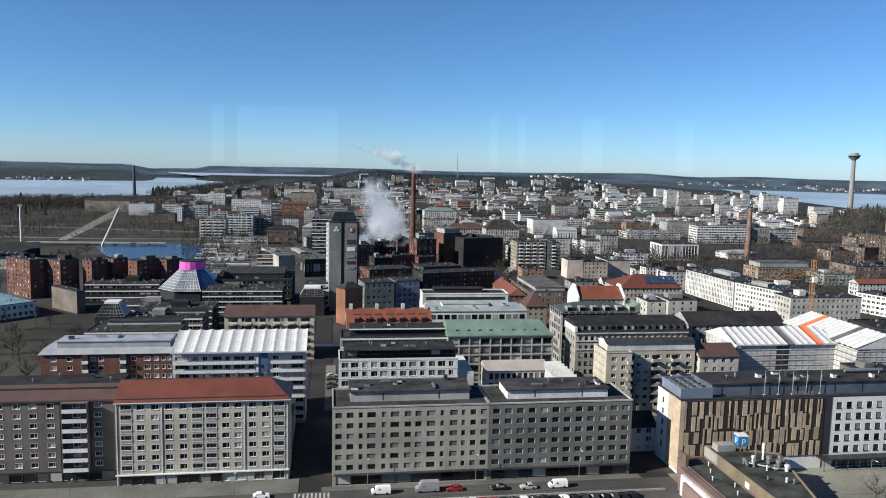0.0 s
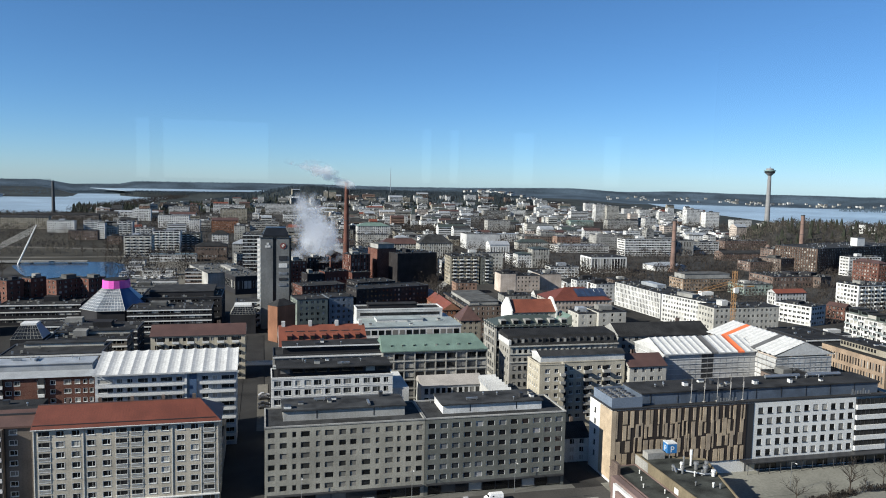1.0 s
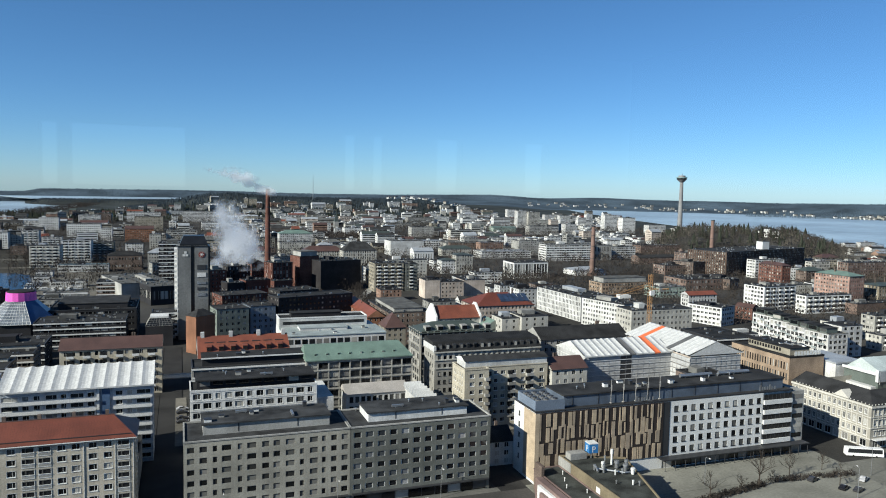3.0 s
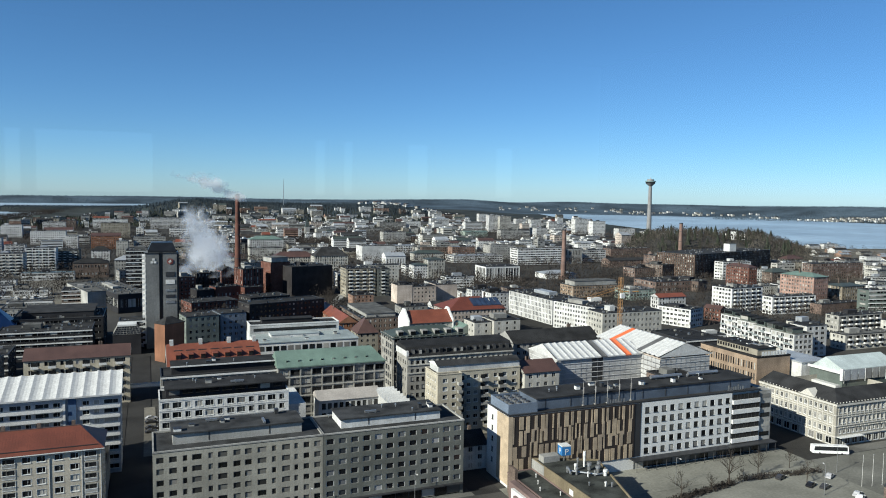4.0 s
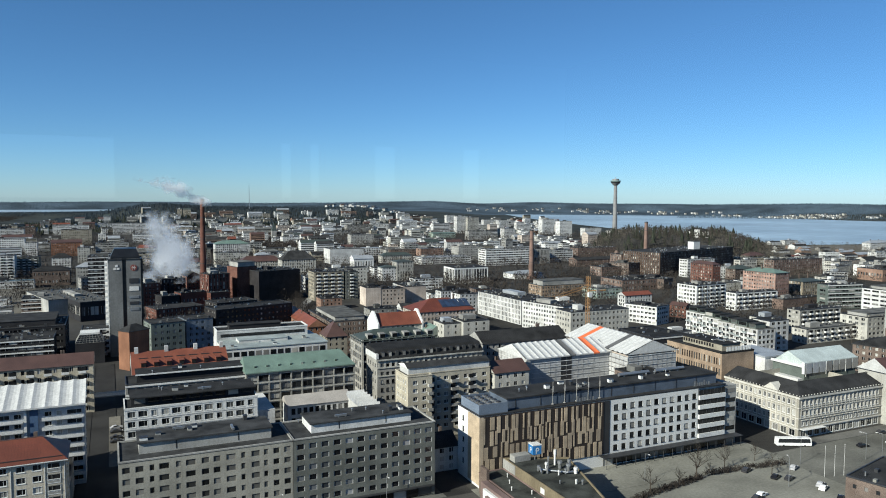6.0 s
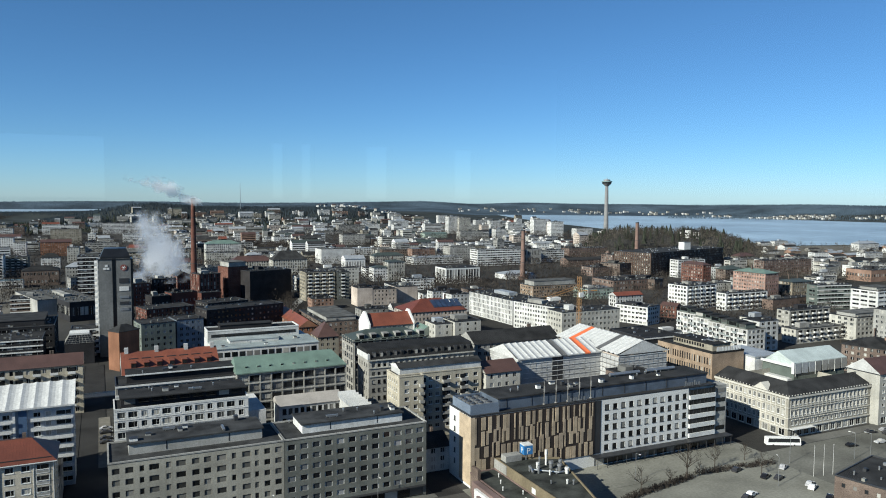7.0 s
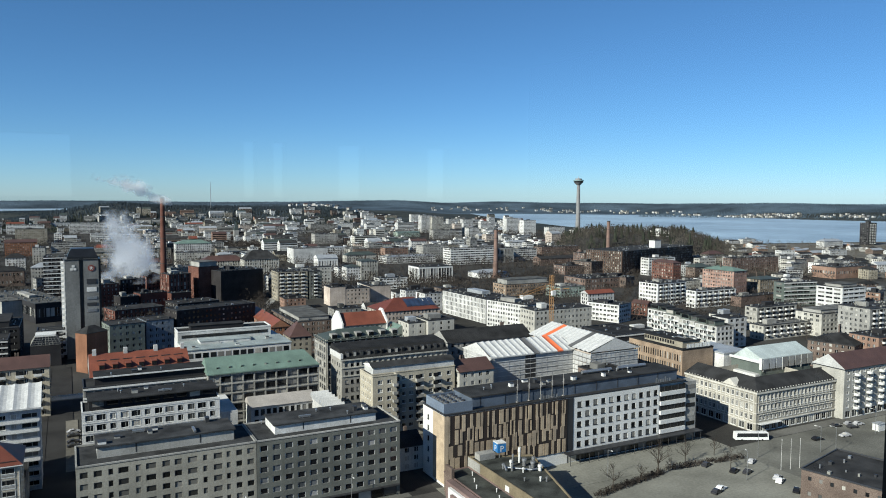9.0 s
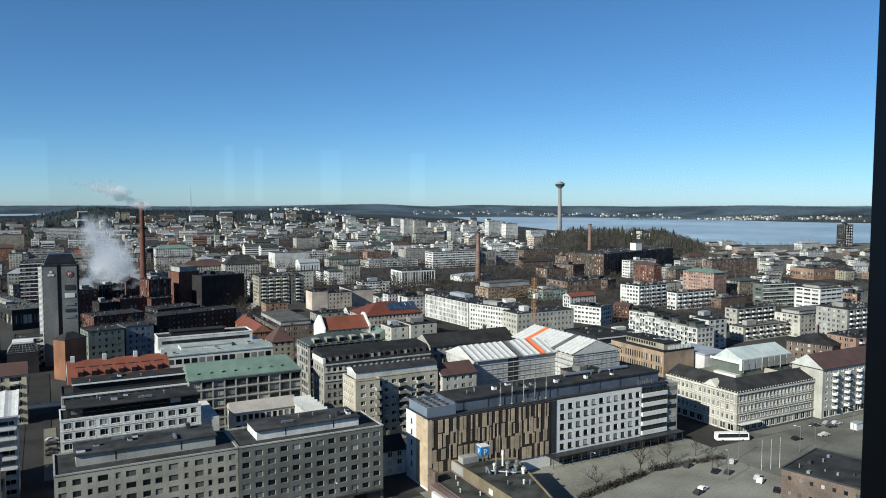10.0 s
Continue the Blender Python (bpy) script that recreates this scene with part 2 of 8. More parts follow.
def sash(w, h, dark=False, split=0.62):
    """Frame and pane meshes of a window, shared by all of its size."""
    key = (round(w, 2), round(h, 2), dark, split)
    if key not in SASH:
        plain = dark in ("warm", "cool")
        f, b, y0, y1 = Solid(), 0.07 if plain else 0.13, 0.10, 0.18
        f.box(-w / 2, y0, 0, -w / 2 + b, y1, h).box(w / 2 - b, y0, 0, w / 2, y1, h)
        f.box(-w / 2 + b, y0, 0, w / 2 - b, y1, b).box(-w / 2 + b, y0, h - b, w / 2 - b, y1, h)
        if split and w > 1.0:
            x = w * (split - 0.5)
            f.box(x - 0.04, y0, b, x + 0.04, y1, h - b)
        if dark == "cool":
            f.box(-w / 2 + b, y0 + 0.002, b, -w / 2 + b + 0.12, y1, h - b, 2).box(w / 2 - b - 0.12, y0 + 0.002, b, w / 2 - b, y1, h - b, 2)
        # Dark left and top strips imitate the shadow the reveal casts on the pane
        if dark == "warm":
            f.box(-w / 2 + b, y0 + 0.002, b, -w / 2 + b + 0.2, y1, h - b, 1).box(-w / 2 + b + 0.2, y0 + 0.002, h - b - 0.2, w / 2 - b, y1, h - b, 1)
        if not plain:
            f.box(-w / 2 - 0.08, -0.1, -0.1, w / 2 + 0.08, -0.004, 0.02)
        if not dark:
            f.box(-w / 2 - 0.05, -0.04, 0.02, -w / 2 - 0.001, -0.004, h + 0.05).box(w / 2 + 0.001, -0.04, 0.02, w / 2 + 0.05, -0.004, h + 0.05).box(-w / 2 - 0.001, -0.04, h + 0.001, w / 2 + 0.001, -0.004, h + 0.05)
        f.box(-w / 2 + 0.001, -0.004, 0.004, w / 2 - 0.001, y0, 0.05)
        g = Solid().box(-w / 2 + b, 0.145, b, w / 2 - b, 0.16, h - b)
        SASH[key] = f.mesh("window", [TRIM_GREY if plain else TRIM_DARK if dark else TRIM_WHITE, TRIM_DARK, TRIM_WHITE]), g.mesh("pane", [GLASS_BLIND if dark == "warm" else GLASS_COOL if dark == "cool" else GLASS])
    return SASH[key]


def set_window(parent, x, y, z, turn, w, h, dark=False, split=0.62):
    fm, gm = sash(w, h, dark, split)
    o = child("window", fm, parent, x, y, z, turn)
    child("pane", gm, o, 0, 0, 0)


def sides(w, d):
    return {"f": (0, 0, 1, 0, w), "r": (w, 0, 0, 1, d), "b": (w, d, -1, 0, w), "l": (0, d, 0, -1, d)}


def spaced(length, bay, w, margin=0.9):
    n = max(1, int((length - 2 * margin) / bay + 0.35))
    step = (length - 2 * margin) / n
    return [(margin + step * (i + 0.5) - min(w, step * 0.88) / 2, margin + step * (i + 0.5) + min(w, step * 0.88) / 2) for i in range(n)]


def walls(parent, w, d, h, mat, rows_of, singly="", dark=False, split=0.62, joined_mats=None):
    """The four walls with their windows; sides named in singly carry windows as things of their own, the rest one joined part."""
    s, g = Solid(), Solid()
    for key, (ox, oy, ux, uy, ln) in sides(w, d).items():
        rows = rows_of(key, ln)
        pierced(s, ox, oy, ux, uy, ln, 0, h, rows)
        turn = math.degrees(math.atan2(uy, ux))
        for zb, zt, cells in rows:
            for a, b in cells:
                m = (a + b) / 2
                if key in singly:
                    set_window(parent, ox + ux * m, oy + uy * m, zb, turn, b - a, zt - zb, dark, split)
                else:
                    k = 0.165
                    q = [(ox + ux * t - uy * k, oy + uy * t + ux * k, z) for t, z in ((a, zb), (b, zb), (b, zt), (a, zt))]
                    g.poly(q, 0)
                    k, t0, t1 = 0.1, a + 0.6 * (b - a) - 0.06, a + 0.6 * (b - a) + 0.06
                    if b - a > 1.2:
                        g.poly([(ox + ux * t - uy * k, oy + uy * t + ux * k, z) for t, z in ((t0, zb), (t1, zb), (t1, zt), (t0, zt))], 1)
    s.ob("wall", mat, parent)
    if g.f:
        g.ob("glazing", [GLASS_FAR, TRIM_WHITE], parent, kind="stuff")


def flat_roof(parent, x0, y0, x1, y1, z, mat, rim=0.45, rim_mat=None, name="roof"):
    s, t = Solid(), 0.3
    s.box(x0 - 0.05, y0 - 0.05, z, x1 + 0.05, y1 + 0.05, z + 0.12, 0)
    for q in ((x0 - 0.12, y0 - 0.12, x1 + 0.12, y0 + t), (x0 - 0.12, y1 - t, x1 + 0.12, y1 + 0.12), (x0 - 0.12, y0 + t, x0 + t, y1 - t), (x1 - t, y0 + t, x1 + 0.12, y1 - t)):
        s.box(q[0], q[1], z + 0.12, q[2], q[3], z + rim, 1)
    return s.ob(name, [mat, rim_mat or TRIM_DARK], parent)


def pitched_roof(parent, w, d, z, rise, mat, hip=False, wall_mat=None, over=0.4, along_x=True):
    """A gabled or hipped roof with eaves and a real thickness."""
    s = Solid()
    x0, x1, y0, y1 = -over, w + over, -over, d + over
    if along_x:
        i = min((y1 - y0) / 2, (x1 - x0) * 0.45) if hip else 0.0
        ra, rb = (x0 + i, (y0 + y1) / 2, z + rise), (x1 - i, (y0 + y1) / 2, z + rise)
        c = [(x0, y0, z), (x1, y0, z), (x1, y1, z), (x0, y1, z)]
    else:
        i = min((x1 - x0) / 2, (y1 - y0) * 0.45) if hip else 0.0
        ra, rb = ((x0 + x1) / 2, y0 + i, z + rise), ((x0 + x1) / 2, y1 - i, z + rise)
        c = [(x1, y0, z), (x1, y1, z), (x0, y1, z), (x0, y0, z)]
    s.poly((c[0], c[1], rb, ra), 0)
    s.poly((c[2], c[3], ra, rb), 0)
    em = 0 if hip else 1
    s.poly((c[1], c[2], rb), em)
    s.poly((c[3], c[0], ra), em)
    dn = lambda p: (p[0], p[1], p[2] - 0.25)
    for a, b in ((0, 1), (1, 2), (2, 3), (3, 0)):
        s.poly((dn(c[a]), dn(c[b]), c[b], c[a]), 2)
    s.poly(tuple(dn(q) for q in reversed(c)), 2)
    return s.ob("roof", [mat, wall_mat or mat, TRIM_DARK], parent)


def clutter(parent, x0, y0, x1, y1, z, n, rng):
    """Vents, hatches and ducts on a flat roof, each one its own."""
    for _ in range(n):
        x, y = rng.uniform(x0 + 1, x1 - 1), rng.uniform(y0 + 1, y1 - 1)
        k = rng.random()
        if k < 0.45:
            s = Solid().tube((0, 0, 0), (0, 0, 0.7), 0.16, 0.16, 8).tube((0, 0, 0.7), (0, 0, 0.95), 0.3, 0.24, 8)
            o = s.ob("vent", STEEL, parent)
        elif k < 0.8:
            a, b, c = rng.uniform(0.4, 1.0), rng.uniform(0.4, 0.9), rng.uniform(0.5, 1.3)
            s = Solid().box(-a, -b, 0, a, b, c, 0).box(-a - 0.08, -b - 0.08, c, a + 0.08, b + 0.08, c + 0.1, 1)
            o = s.ob("roof_hatch", [rng.choice([WALL["concrete"], TRIM_WHITE, TRIM_DARK]), TRIM_DARK], parent)
        else:
            s = Solid().box(-rng.uniform(1.5, 3.5), -0.3, 0.2, 1.5, 0.3, 0.75).box(-1, -0.25, 0, -0.8, 0.25, 0.2).box(1, -0.25, 0, 1.2, 0.25, 0.2)
            o = s.ob("duct", STEEL, parent)
        o.matrix_basis = pose(x, y, z, 0, 0, rng.choice((0, 90)))


RNG = random.Random(7)
PLOTS, FACES = [], []


def town_block(x, y, w, d, h, tint, label, roof="flat", roof_mat="felt", win=(1.4, 1.5), bay=3.0, storeys=None, windows=True, pent=None, balc=False, turn=0.0, name="town_building", category="building", group="", rise=None, extras=True, band=False, ribs=""):
    """One block of the town: four pierced walls, a roof, and what stands on the roof."""
    b = root(name, label, category, x, y, 0, turn, group)
    ca, sa = math.cos(radians(turn)), math.sin(radians(turn))
    cs = [(x + ca * a - sa * e, y + sa * a + ca * e) for a, e in ((0, 0), (w, 0), (w, d), (0, d))]
    PLOTS.append((min(p[0] for p in cs), min(p[1] for p in cs), max(p[0] for p in cs), max(p[1] for p in cs)))
    if group == "":
        az = [math.atan2(*p) for p in cs]
        FACES.append((min(az), max(az), min(math.hypot(*p) for p in cs)))
    n = storeys or max(1, round(h / 3.1))
    fh = h / n
    wh = min(win[1], fh * 0.82)

    def rows_of(key, ln):
        if not windows or ln < 4:
            return []
        return [(fh * k + (fh - wh) * 0.55, fh * k + (fh - wh) * 0.55 + wh, spaced(ln, bay, win[0])) for k in range(n)]

    walls(b, w, d, h, WALL[tint], rows_of)
    if roof == "flat":
        flat_roof(b, 0, 0, w, d, h, ROOF[roof_mat])
        v = Solid()
        for _ in range(int(w * d / (26 if extras else 90)) + 2):
            vx, vy, vs = RNG.uniform(1, w - 1), RNG.uniform(1, d - 1), RNG.uniform(0.2, 0.75)
            v.box(vx - vs, vy - vs * 0.7, h + 0.12, vx + vs, vy + vs * 0.7, h + RNG.uniform(0.4, 1.4), RNG.randrange(3))
        v.ob("roof_fittings", [TRIM_GREY, STEEL, TRIM_DARK], b, kind="stuff")
        if pent:
            inset, ph = pent
            Solid().box(inset, inset, h + 0.12, w - inset, d - inset, h + ph, 0).box(inset - 0.3, inset - 0.3, h + ph, w - inset + 0.3, d - inset + 0.3, h + ph + 0.3, 1).ob("roof_house", [WALL["dark"], ROOF["felt"]] if tint in ("dark", "taupe") else [WALL["concrete"], ROOF["felt_pale"]], b)
        elif extras and d > 9:
            a0, a1 = w * RNG.uniform(0.1, 0.5), 0
            a1 = min(w - 1.5, a0 + RNG.uniform(3, 9))
            if a1 - a0 > 1.5:
                Solid().box(a0, d * 0.4, h + 0.12, a1, d * 0.75, h + RNG.uniform(1.8, 3.2), 0).ob("roof_house", [RNG.choice([WALL["concrete"], WALL["white"], ROOF["zinc"], WALL["dark"]] if tint in ("white", "cream", "clean_white", "pinkish") else [WALL["dark"], WALL["concrete"], ROOF["felt_pale"]])], b)
    else:
        pitched_roof(b, w, d, h, rise or min(w, d) * 0.27, ROOF[roof_mat], roof == "hip", WALL[tint], along_x=w >= d)
        if extras:
            for _ in range(2):
                cx = w * RNG.uniform(0.2, 0.8)
                Solid().box(cx, d * 0.55, h + 0.5, cx + 0.9, d * 0.55 + 0.7, h + min(w, d) * 0.3 + 0.8).ob("chimney", WALL["brick_brown"], b)
    if band:
        for k in range(1, n + 1):
            Solid().box(-0.15, -0.3, fh * k - 0.75, w + 0.15, -0.004, fh * k - 0.1).ob("band", TRIM_WHITE, b)
    if ribs:
        for k in range(1, n + 1):
            Solid().box(-0.25, -0.1, fh * k - 0.8, -0.004, d + 0.1, fh * k - 0.1).ob("band", TRIM_WHITE, b)
    if balc:
        for k in range(1, n):
            for a, c in spaced(w, bay * 2, 2.8)[::1]:
                s = Solid().box(a, -1.2, fh * k, c, -0.003, fh * k + 0.16, 0).box(a, -1.2, fh * k + 0.16, c, -1.12, fh * k + 1.05, 0)
                # Dark sheet behind the slab, in place of the recess's shade
                s.box(a + 0.1, -0.06, fh * k + 0.16, c - 0.1, -0.004, fh * k + 2.4, 1).box(a, -1.1, fh * k + 0.16, a + 0.07, -0.004, fh * k + 1.05, 0)
                s.ob("balcony", [TRIM_WHITE, GLASS_DARK], b)
    return b

# ---- land, lakes, streets ----
def smooth(a, b, v):
    t = min(1.0, max(0.0, (v - a) / (b - a)))
    return t * t * (3 - 2 * t)


def land(x, y):
    """Height of the ground: a level town, a wooded ridge to the west and low hills beyond the lakes."""
    r, az = math.hypot(x, y), math.degrees(math.atan2(x, y))
    n = noise.noise(Vector((x * 0.0021, y * 0.0021, 0.3)))
    r += 560 * smooth(42, 57, az) * smooth(2600, 3100, r)
    z = -0.06
    z += 50 * smooth(2050, 2450, r) * (1 - smooth(2700, 3100, r)) * smooth(-5, 4, az) * (1 - smooth(17, 25, az)) * (1 + 0.1 * n)
    z += 14 * smooth(1900, 2300, r) * (1 - smooth(2450, 2650, r)) * smooth(-8, -2, az) * (1 - smooth(2, 8, az))
    z += 18 * smooth(3350, 3420, r) * smooth(-10, -8.8, az) * (1 - smooth(23, 28, az))
    z += 30 * smooth(3100, 3900, r) * (1 - smooth(-14.6, -13.2, az))
    west = 1 - smooth(2, 8, az)
    z += 12 * west * smooth(4420, 4800, r) * smooth(-16, -10, az)
    z += (20 + 9 * smooth(0, 9, az) + 6 * n) * smooth(3900 + 480 * west, 4700, r) + 6 * smooth(4500, 4850, r)
    z += (8 + 8 * n) * smooth(4350, 4650, r) * smooth(26, 32, az) + 17 * smooth(4350, 4650, r) * smooth(14, 24, az)
    z += 27 * smooth(1060, 1230, r) * (1 - smooth(1380, 1680, r)) * smooth(34, 39, az) * (1 - smooth(44.5, 49, az))
    return z


def build_ground():
    azs = [-180 + 10 * i for i in range(15)] + [-30 + i for i in range(101)] + [80 + 10 * i for i in range(10)]
    rs = [0.5, 120, 300, 600, 900, 1080, 1150, 1250, 1320, 1400, 1550, 1700, 1900, 2050] + [2100 + 70 * i for i in range(12)] + [2950, 3050, 3150, 3300, 3450, 3600, 3750, 3900] + [4000 + 75 * i for i in range(13)]
    s = Solid()
    for r in rs:
        for a in azs:
            x, y = r * math.sin(radians(a)), r * math.cos(radians(a))
            s.v.append((x, y, land(x, y)))
    na = len(azs)
    for i in range(len(rs) - 1):
        for j in range(na):
            k = (j + 1) % na
            s.f.append((i * na + j, i * na + k, (i + 1) * na + k, (i + 1) * na + j))
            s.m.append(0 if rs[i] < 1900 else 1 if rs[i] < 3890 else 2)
    s.f.append(tuple(reversed(range(na))))
    s.m.append(0)
    for f in range(len(s.f)):
        s.f[f] = tuple(reversed(s.f[f]))
    town = surface("town_ground", (0.0456, 0.0440, 0.0407), 0.95, 0.5, 0.012, 0.4)
    wood = surface("forest_floor", (0.0349, 0.0398, 0.0373), 0.95, 0.5, 0.006, 0.06)
    # Far slopes: haze blue put into the ground colour
    shore = surface("haze_tinted_shore", (0.055, 0.078, 0.100), 0.95, 0.45, 0.004, 0.03)
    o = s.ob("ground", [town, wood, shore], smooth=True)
    tagged(o, "level town ground rising to wooded hills", "ground", kind="structure")


build_ground()
ICE = surface("lake_ice", (0.30, 0.375, 0.425), 0.4, 0.25, 0.0025, 0.02)
WATER = nodes_of("river_water")
WATER[2].inputs["Base Color"].default_value, WATER[2].inputs["Roughness"].default_value = (0.006, 0.022, 0.055, 1), 0.08
WATER[2].inputs["IOR"].default_value = 1.33
nt = WATER[1]
rip, bmp = nt.nodes.new("ShaderNodeTexNoise"), nt.nodes.new("ShaderNodeBump")
rip.inputs["Scale"].default_value, bmp.inputs["Strength"].default_value, bmp.inputs["Distance"].default_value = 0.6, 0.6, 0.35
nt.links.new(nt.nodes.new("ShaderNodeTexCoord").outputs["Object"], rip.inputs["Vector"])
nt.links.new(rip.outputs[0], bmp.inputs["Height"])
nt.links.new(bmp.outputs[0], WATER[2].inputs["Normal"])
WATER = WATER[0]


def sheet(name, label, category, pts, z, mat, kind="structure", thick=0.3):
    s = Solid()
    s.poly([(x, y, z) for x, y in pts])
    n = len(pts)
    for i in range(n):
        (ax, ay), (bx, by) = pts[i], pts[(i + 1) % n]
        s.poly(((ax, ay, z - thick), (bx, by, z - thick), (bx, by, z), (ax, ay, z)))
    return tagged(s.ob(name, mat), label, category, kind=kind)


sheet("water_south", "pale frozen lake below wooded shores", "lake", [(-760, 1540), (-560, 1620), (-440, 1880), (-410, 2250), (-400, 2550), (-365, 2900), (-375, 3250), (-487, 3190), (-530, 3480), (-605, 3770), (-829, 3700), (-742, 3224), (-880, 3110), (-1067, 3116), (-1225, 2968), (-2400, 2900), (-2000, 1500)], 0.9, ICE)
sheet("water_far", "thin strip of frozen lake before distant hills", "lake", [(-600, 3580), (-330, 3600), (-300, 3700), (-60, 3900), (10, 4050), (20, 4380), (-330, 4360), (-900, 4290)], 18.8, ICE, thick=2)
sheet("water_north", "wide pale blue frozen lake", "lake", [(1215, 1000), (1700, 900), (3100, 1250), (2960, 1640), (2900, 2200), (2850, 2800), (2750, 3250), (2330, 3720), (2080, 3800), (1750, 3000), (1500, 2300), (1330, 1700), (1190, 1350)], 1.2, ICE)
sheet("water_basin", "dark blue harbour basin", "water", [(-150, 545), (-128, 560), (-120, 640), (-112, 700), (-118, 760), (-150, 800), (-228, 812), (-232, 770), (-205, 705), (-175, 650)], 0.25, WATER)


PARK = surface("pale_spring_grass", (0.046, 0.043, 0.035), 0.95, 0.45, 0.012, 0.25)
GRAVEL = surface("pale_gravel_path", (0.13, 0.122, 0.105), 0.95, 0.3, 0.03, 0.6)
sheet("park", "pale brown spring lawns of the lake park", "park", [(-560, 640), (-236, 640), (-232, 770), (-236, 815), (-150, 812), (-130, 900), (-230, 1330), (-560, 1420), (-800, 1500), (-900, 900)], 0.05, PARK, thick=0.1)
sheet("park_path", "pale gravel path across the park", "path", [(-420, 868), (-250, 846), (-140, 850), (-140, 858), (-250, 856), (-420, 880)], 0.12, GRAVEL, thick=0.1)
sheet("park_path_far", "pale gravel path across the park", "path", [(-470, 1010), (-150, 930), (-148, 944), (-470, 1024)], 0.12, GRAVEL, thick=0.1)
sheet("shore_park", "pale brown spring ground along the north lake", "park", [(700, 640), (760, 800), (900, 900), (1010, 1010), (1190, 1180), (1215, 1000), (1700, 900), (1700, 500), (900, 420)], 0.06, GRAVEL, thick=0.1)
# Sunlit stretch of street; the sun is given by a pale concrete colour
sheet("ramp", "pale sunlit concrete ramp between the mills", "road", [(119.5, 540), (125, 538), (162, 631), (156, 633)], 0.2, WALL["concrete"], thick=0.3)
sheet("quay", "pale gravel harbour quay", "pavement", [(-128, 600), (-60, 600), (-66, 800), (-146, 806), (-116, 762), (-108, 700), (-116, 640)], 0.06, GRAVEL, thick=0.1)


def slab(name, label, x0, y0, x1, y1, z, mat, category="pavement", z0=-0.3):
    return tagged(Solid().box(x0, y0, z0, x1, y1, z).ob(name, mat), label, category, kind="structure")


slab("road", "grey asphalt station street", -260, 176, 205, 192.2, 0.02, ASPHALT, "road")
slab("road_side", "narrow shaded asphalt side street", -8.6, 192.2, -2.4, 640, 0.02, SHADED_SETTS, "road")
slab("road_hotel", "shaded asphalt street beside the hotel", 88.6, 192.2, 97.5, 420, 0.02, SHADED_SETTS, "road")
slab("road_square", "grey asphalt street over the station square", 205, 120, 430, 181, 0.02, WORN_ASPHALT, "road")
slab("square", "pale gritty station square", 120, 135, 205, 176, 0.04, SAND, "square")
slab("pavement_1", "pale concrete pavement with a kerb", -260, 192.2, -8.6, 201, 0.14, PAVING)
slab("pavement_2", "pale concrete pavement with a kerb", -2.4, 192.2, 88.6, 195, 0.14, PAVING)
slab("pavement_3", "wide pale pavement before the hotel", 97.5, 176, 208, 194, 0.14, SAND)
slab("pavement_4", "pale pavement round the ornate house", 224, 181.2, 345, 186.6, 0.14, PAVING)
slab("pavement_5", "pavement strip along the side street", -2.4, 195, 0.3, 420, 0.14, SHADED_SETTS)
slab("pavement_6", "pavement strip along the side street", -11.4, 201, -8.6, 420, 0.14, SHADED_SETTS)

# Pale slab stands for the patch of sun on the side street
slab("parking_strip", "pale gravel parking strip beside the side street", -2.3, 258, 1.9, 318, 0.16, GRAVEL)
sheet("yard", "grey-green spring lawn of a courtyard", "lawn", [(-205, 400), (-146, 414), (-128, 386), (-122, 312), (-170, 300)], 0.05, PARK, thick=0.1)


def foot_bridge():
    b = root("foot_bridge", "pale covered foot bridge over a narrow street", "bridge", -10.0, 333.0)
    Solid().box(0, 0, 4.6, 15.5, 3.2, 5.0).ob("deck", WALL["concrete"], b)
    for y in (0.05, 3.0):
        Solid().box(0, y, 5.0, 15.5, y + 0.15, 6.1).ob("parapet", TRIM_WHITE, b)
    for x in (0.4, 14.6):
        Solid().box(x, 0.6, 0, x + 0.5, 2.6, 4.596).ob("pier", WALL["concrete"], b)


foot_bridge()

# ---- buildings along the station street ----
rng = random.Random(3)


def grid_rows(n, z0, fh, sill, wh, cells):
    return [(z0 + fh * k + sill, z0 + fh * k + sill + wh, cells) for k in range(n)]


def shopfront(parent, x0, x1, y, z0, z1, step=4.0, mat=None):
    """A recessed glazed ground floor with piers."""
    n = max(1, round((x1 - x0) / step))
    st = (x1 - x0) / n
    fr = Solid()
    for i in range(n + 1):
        fr.box(x0 + st * i - 0.12, y - 0.03, z0, x0 + st * i + 0.12, y + 0.2, z1)
    fr.box(x0, y - 0.02, z1 - 0.35, x1, y + 0.18, z1)
    fr.ob("shopfront_frame", mat or TRIM_DARK, parent)
    for i in range(n):
        Solid().box(x0 + st * i + 0.13, y + 0.06, z0 + 0.3, x0 + st * (i + 1) - 0.13, y + 0.1, z1 - 0.36).ob("pane", GLASS, parent)


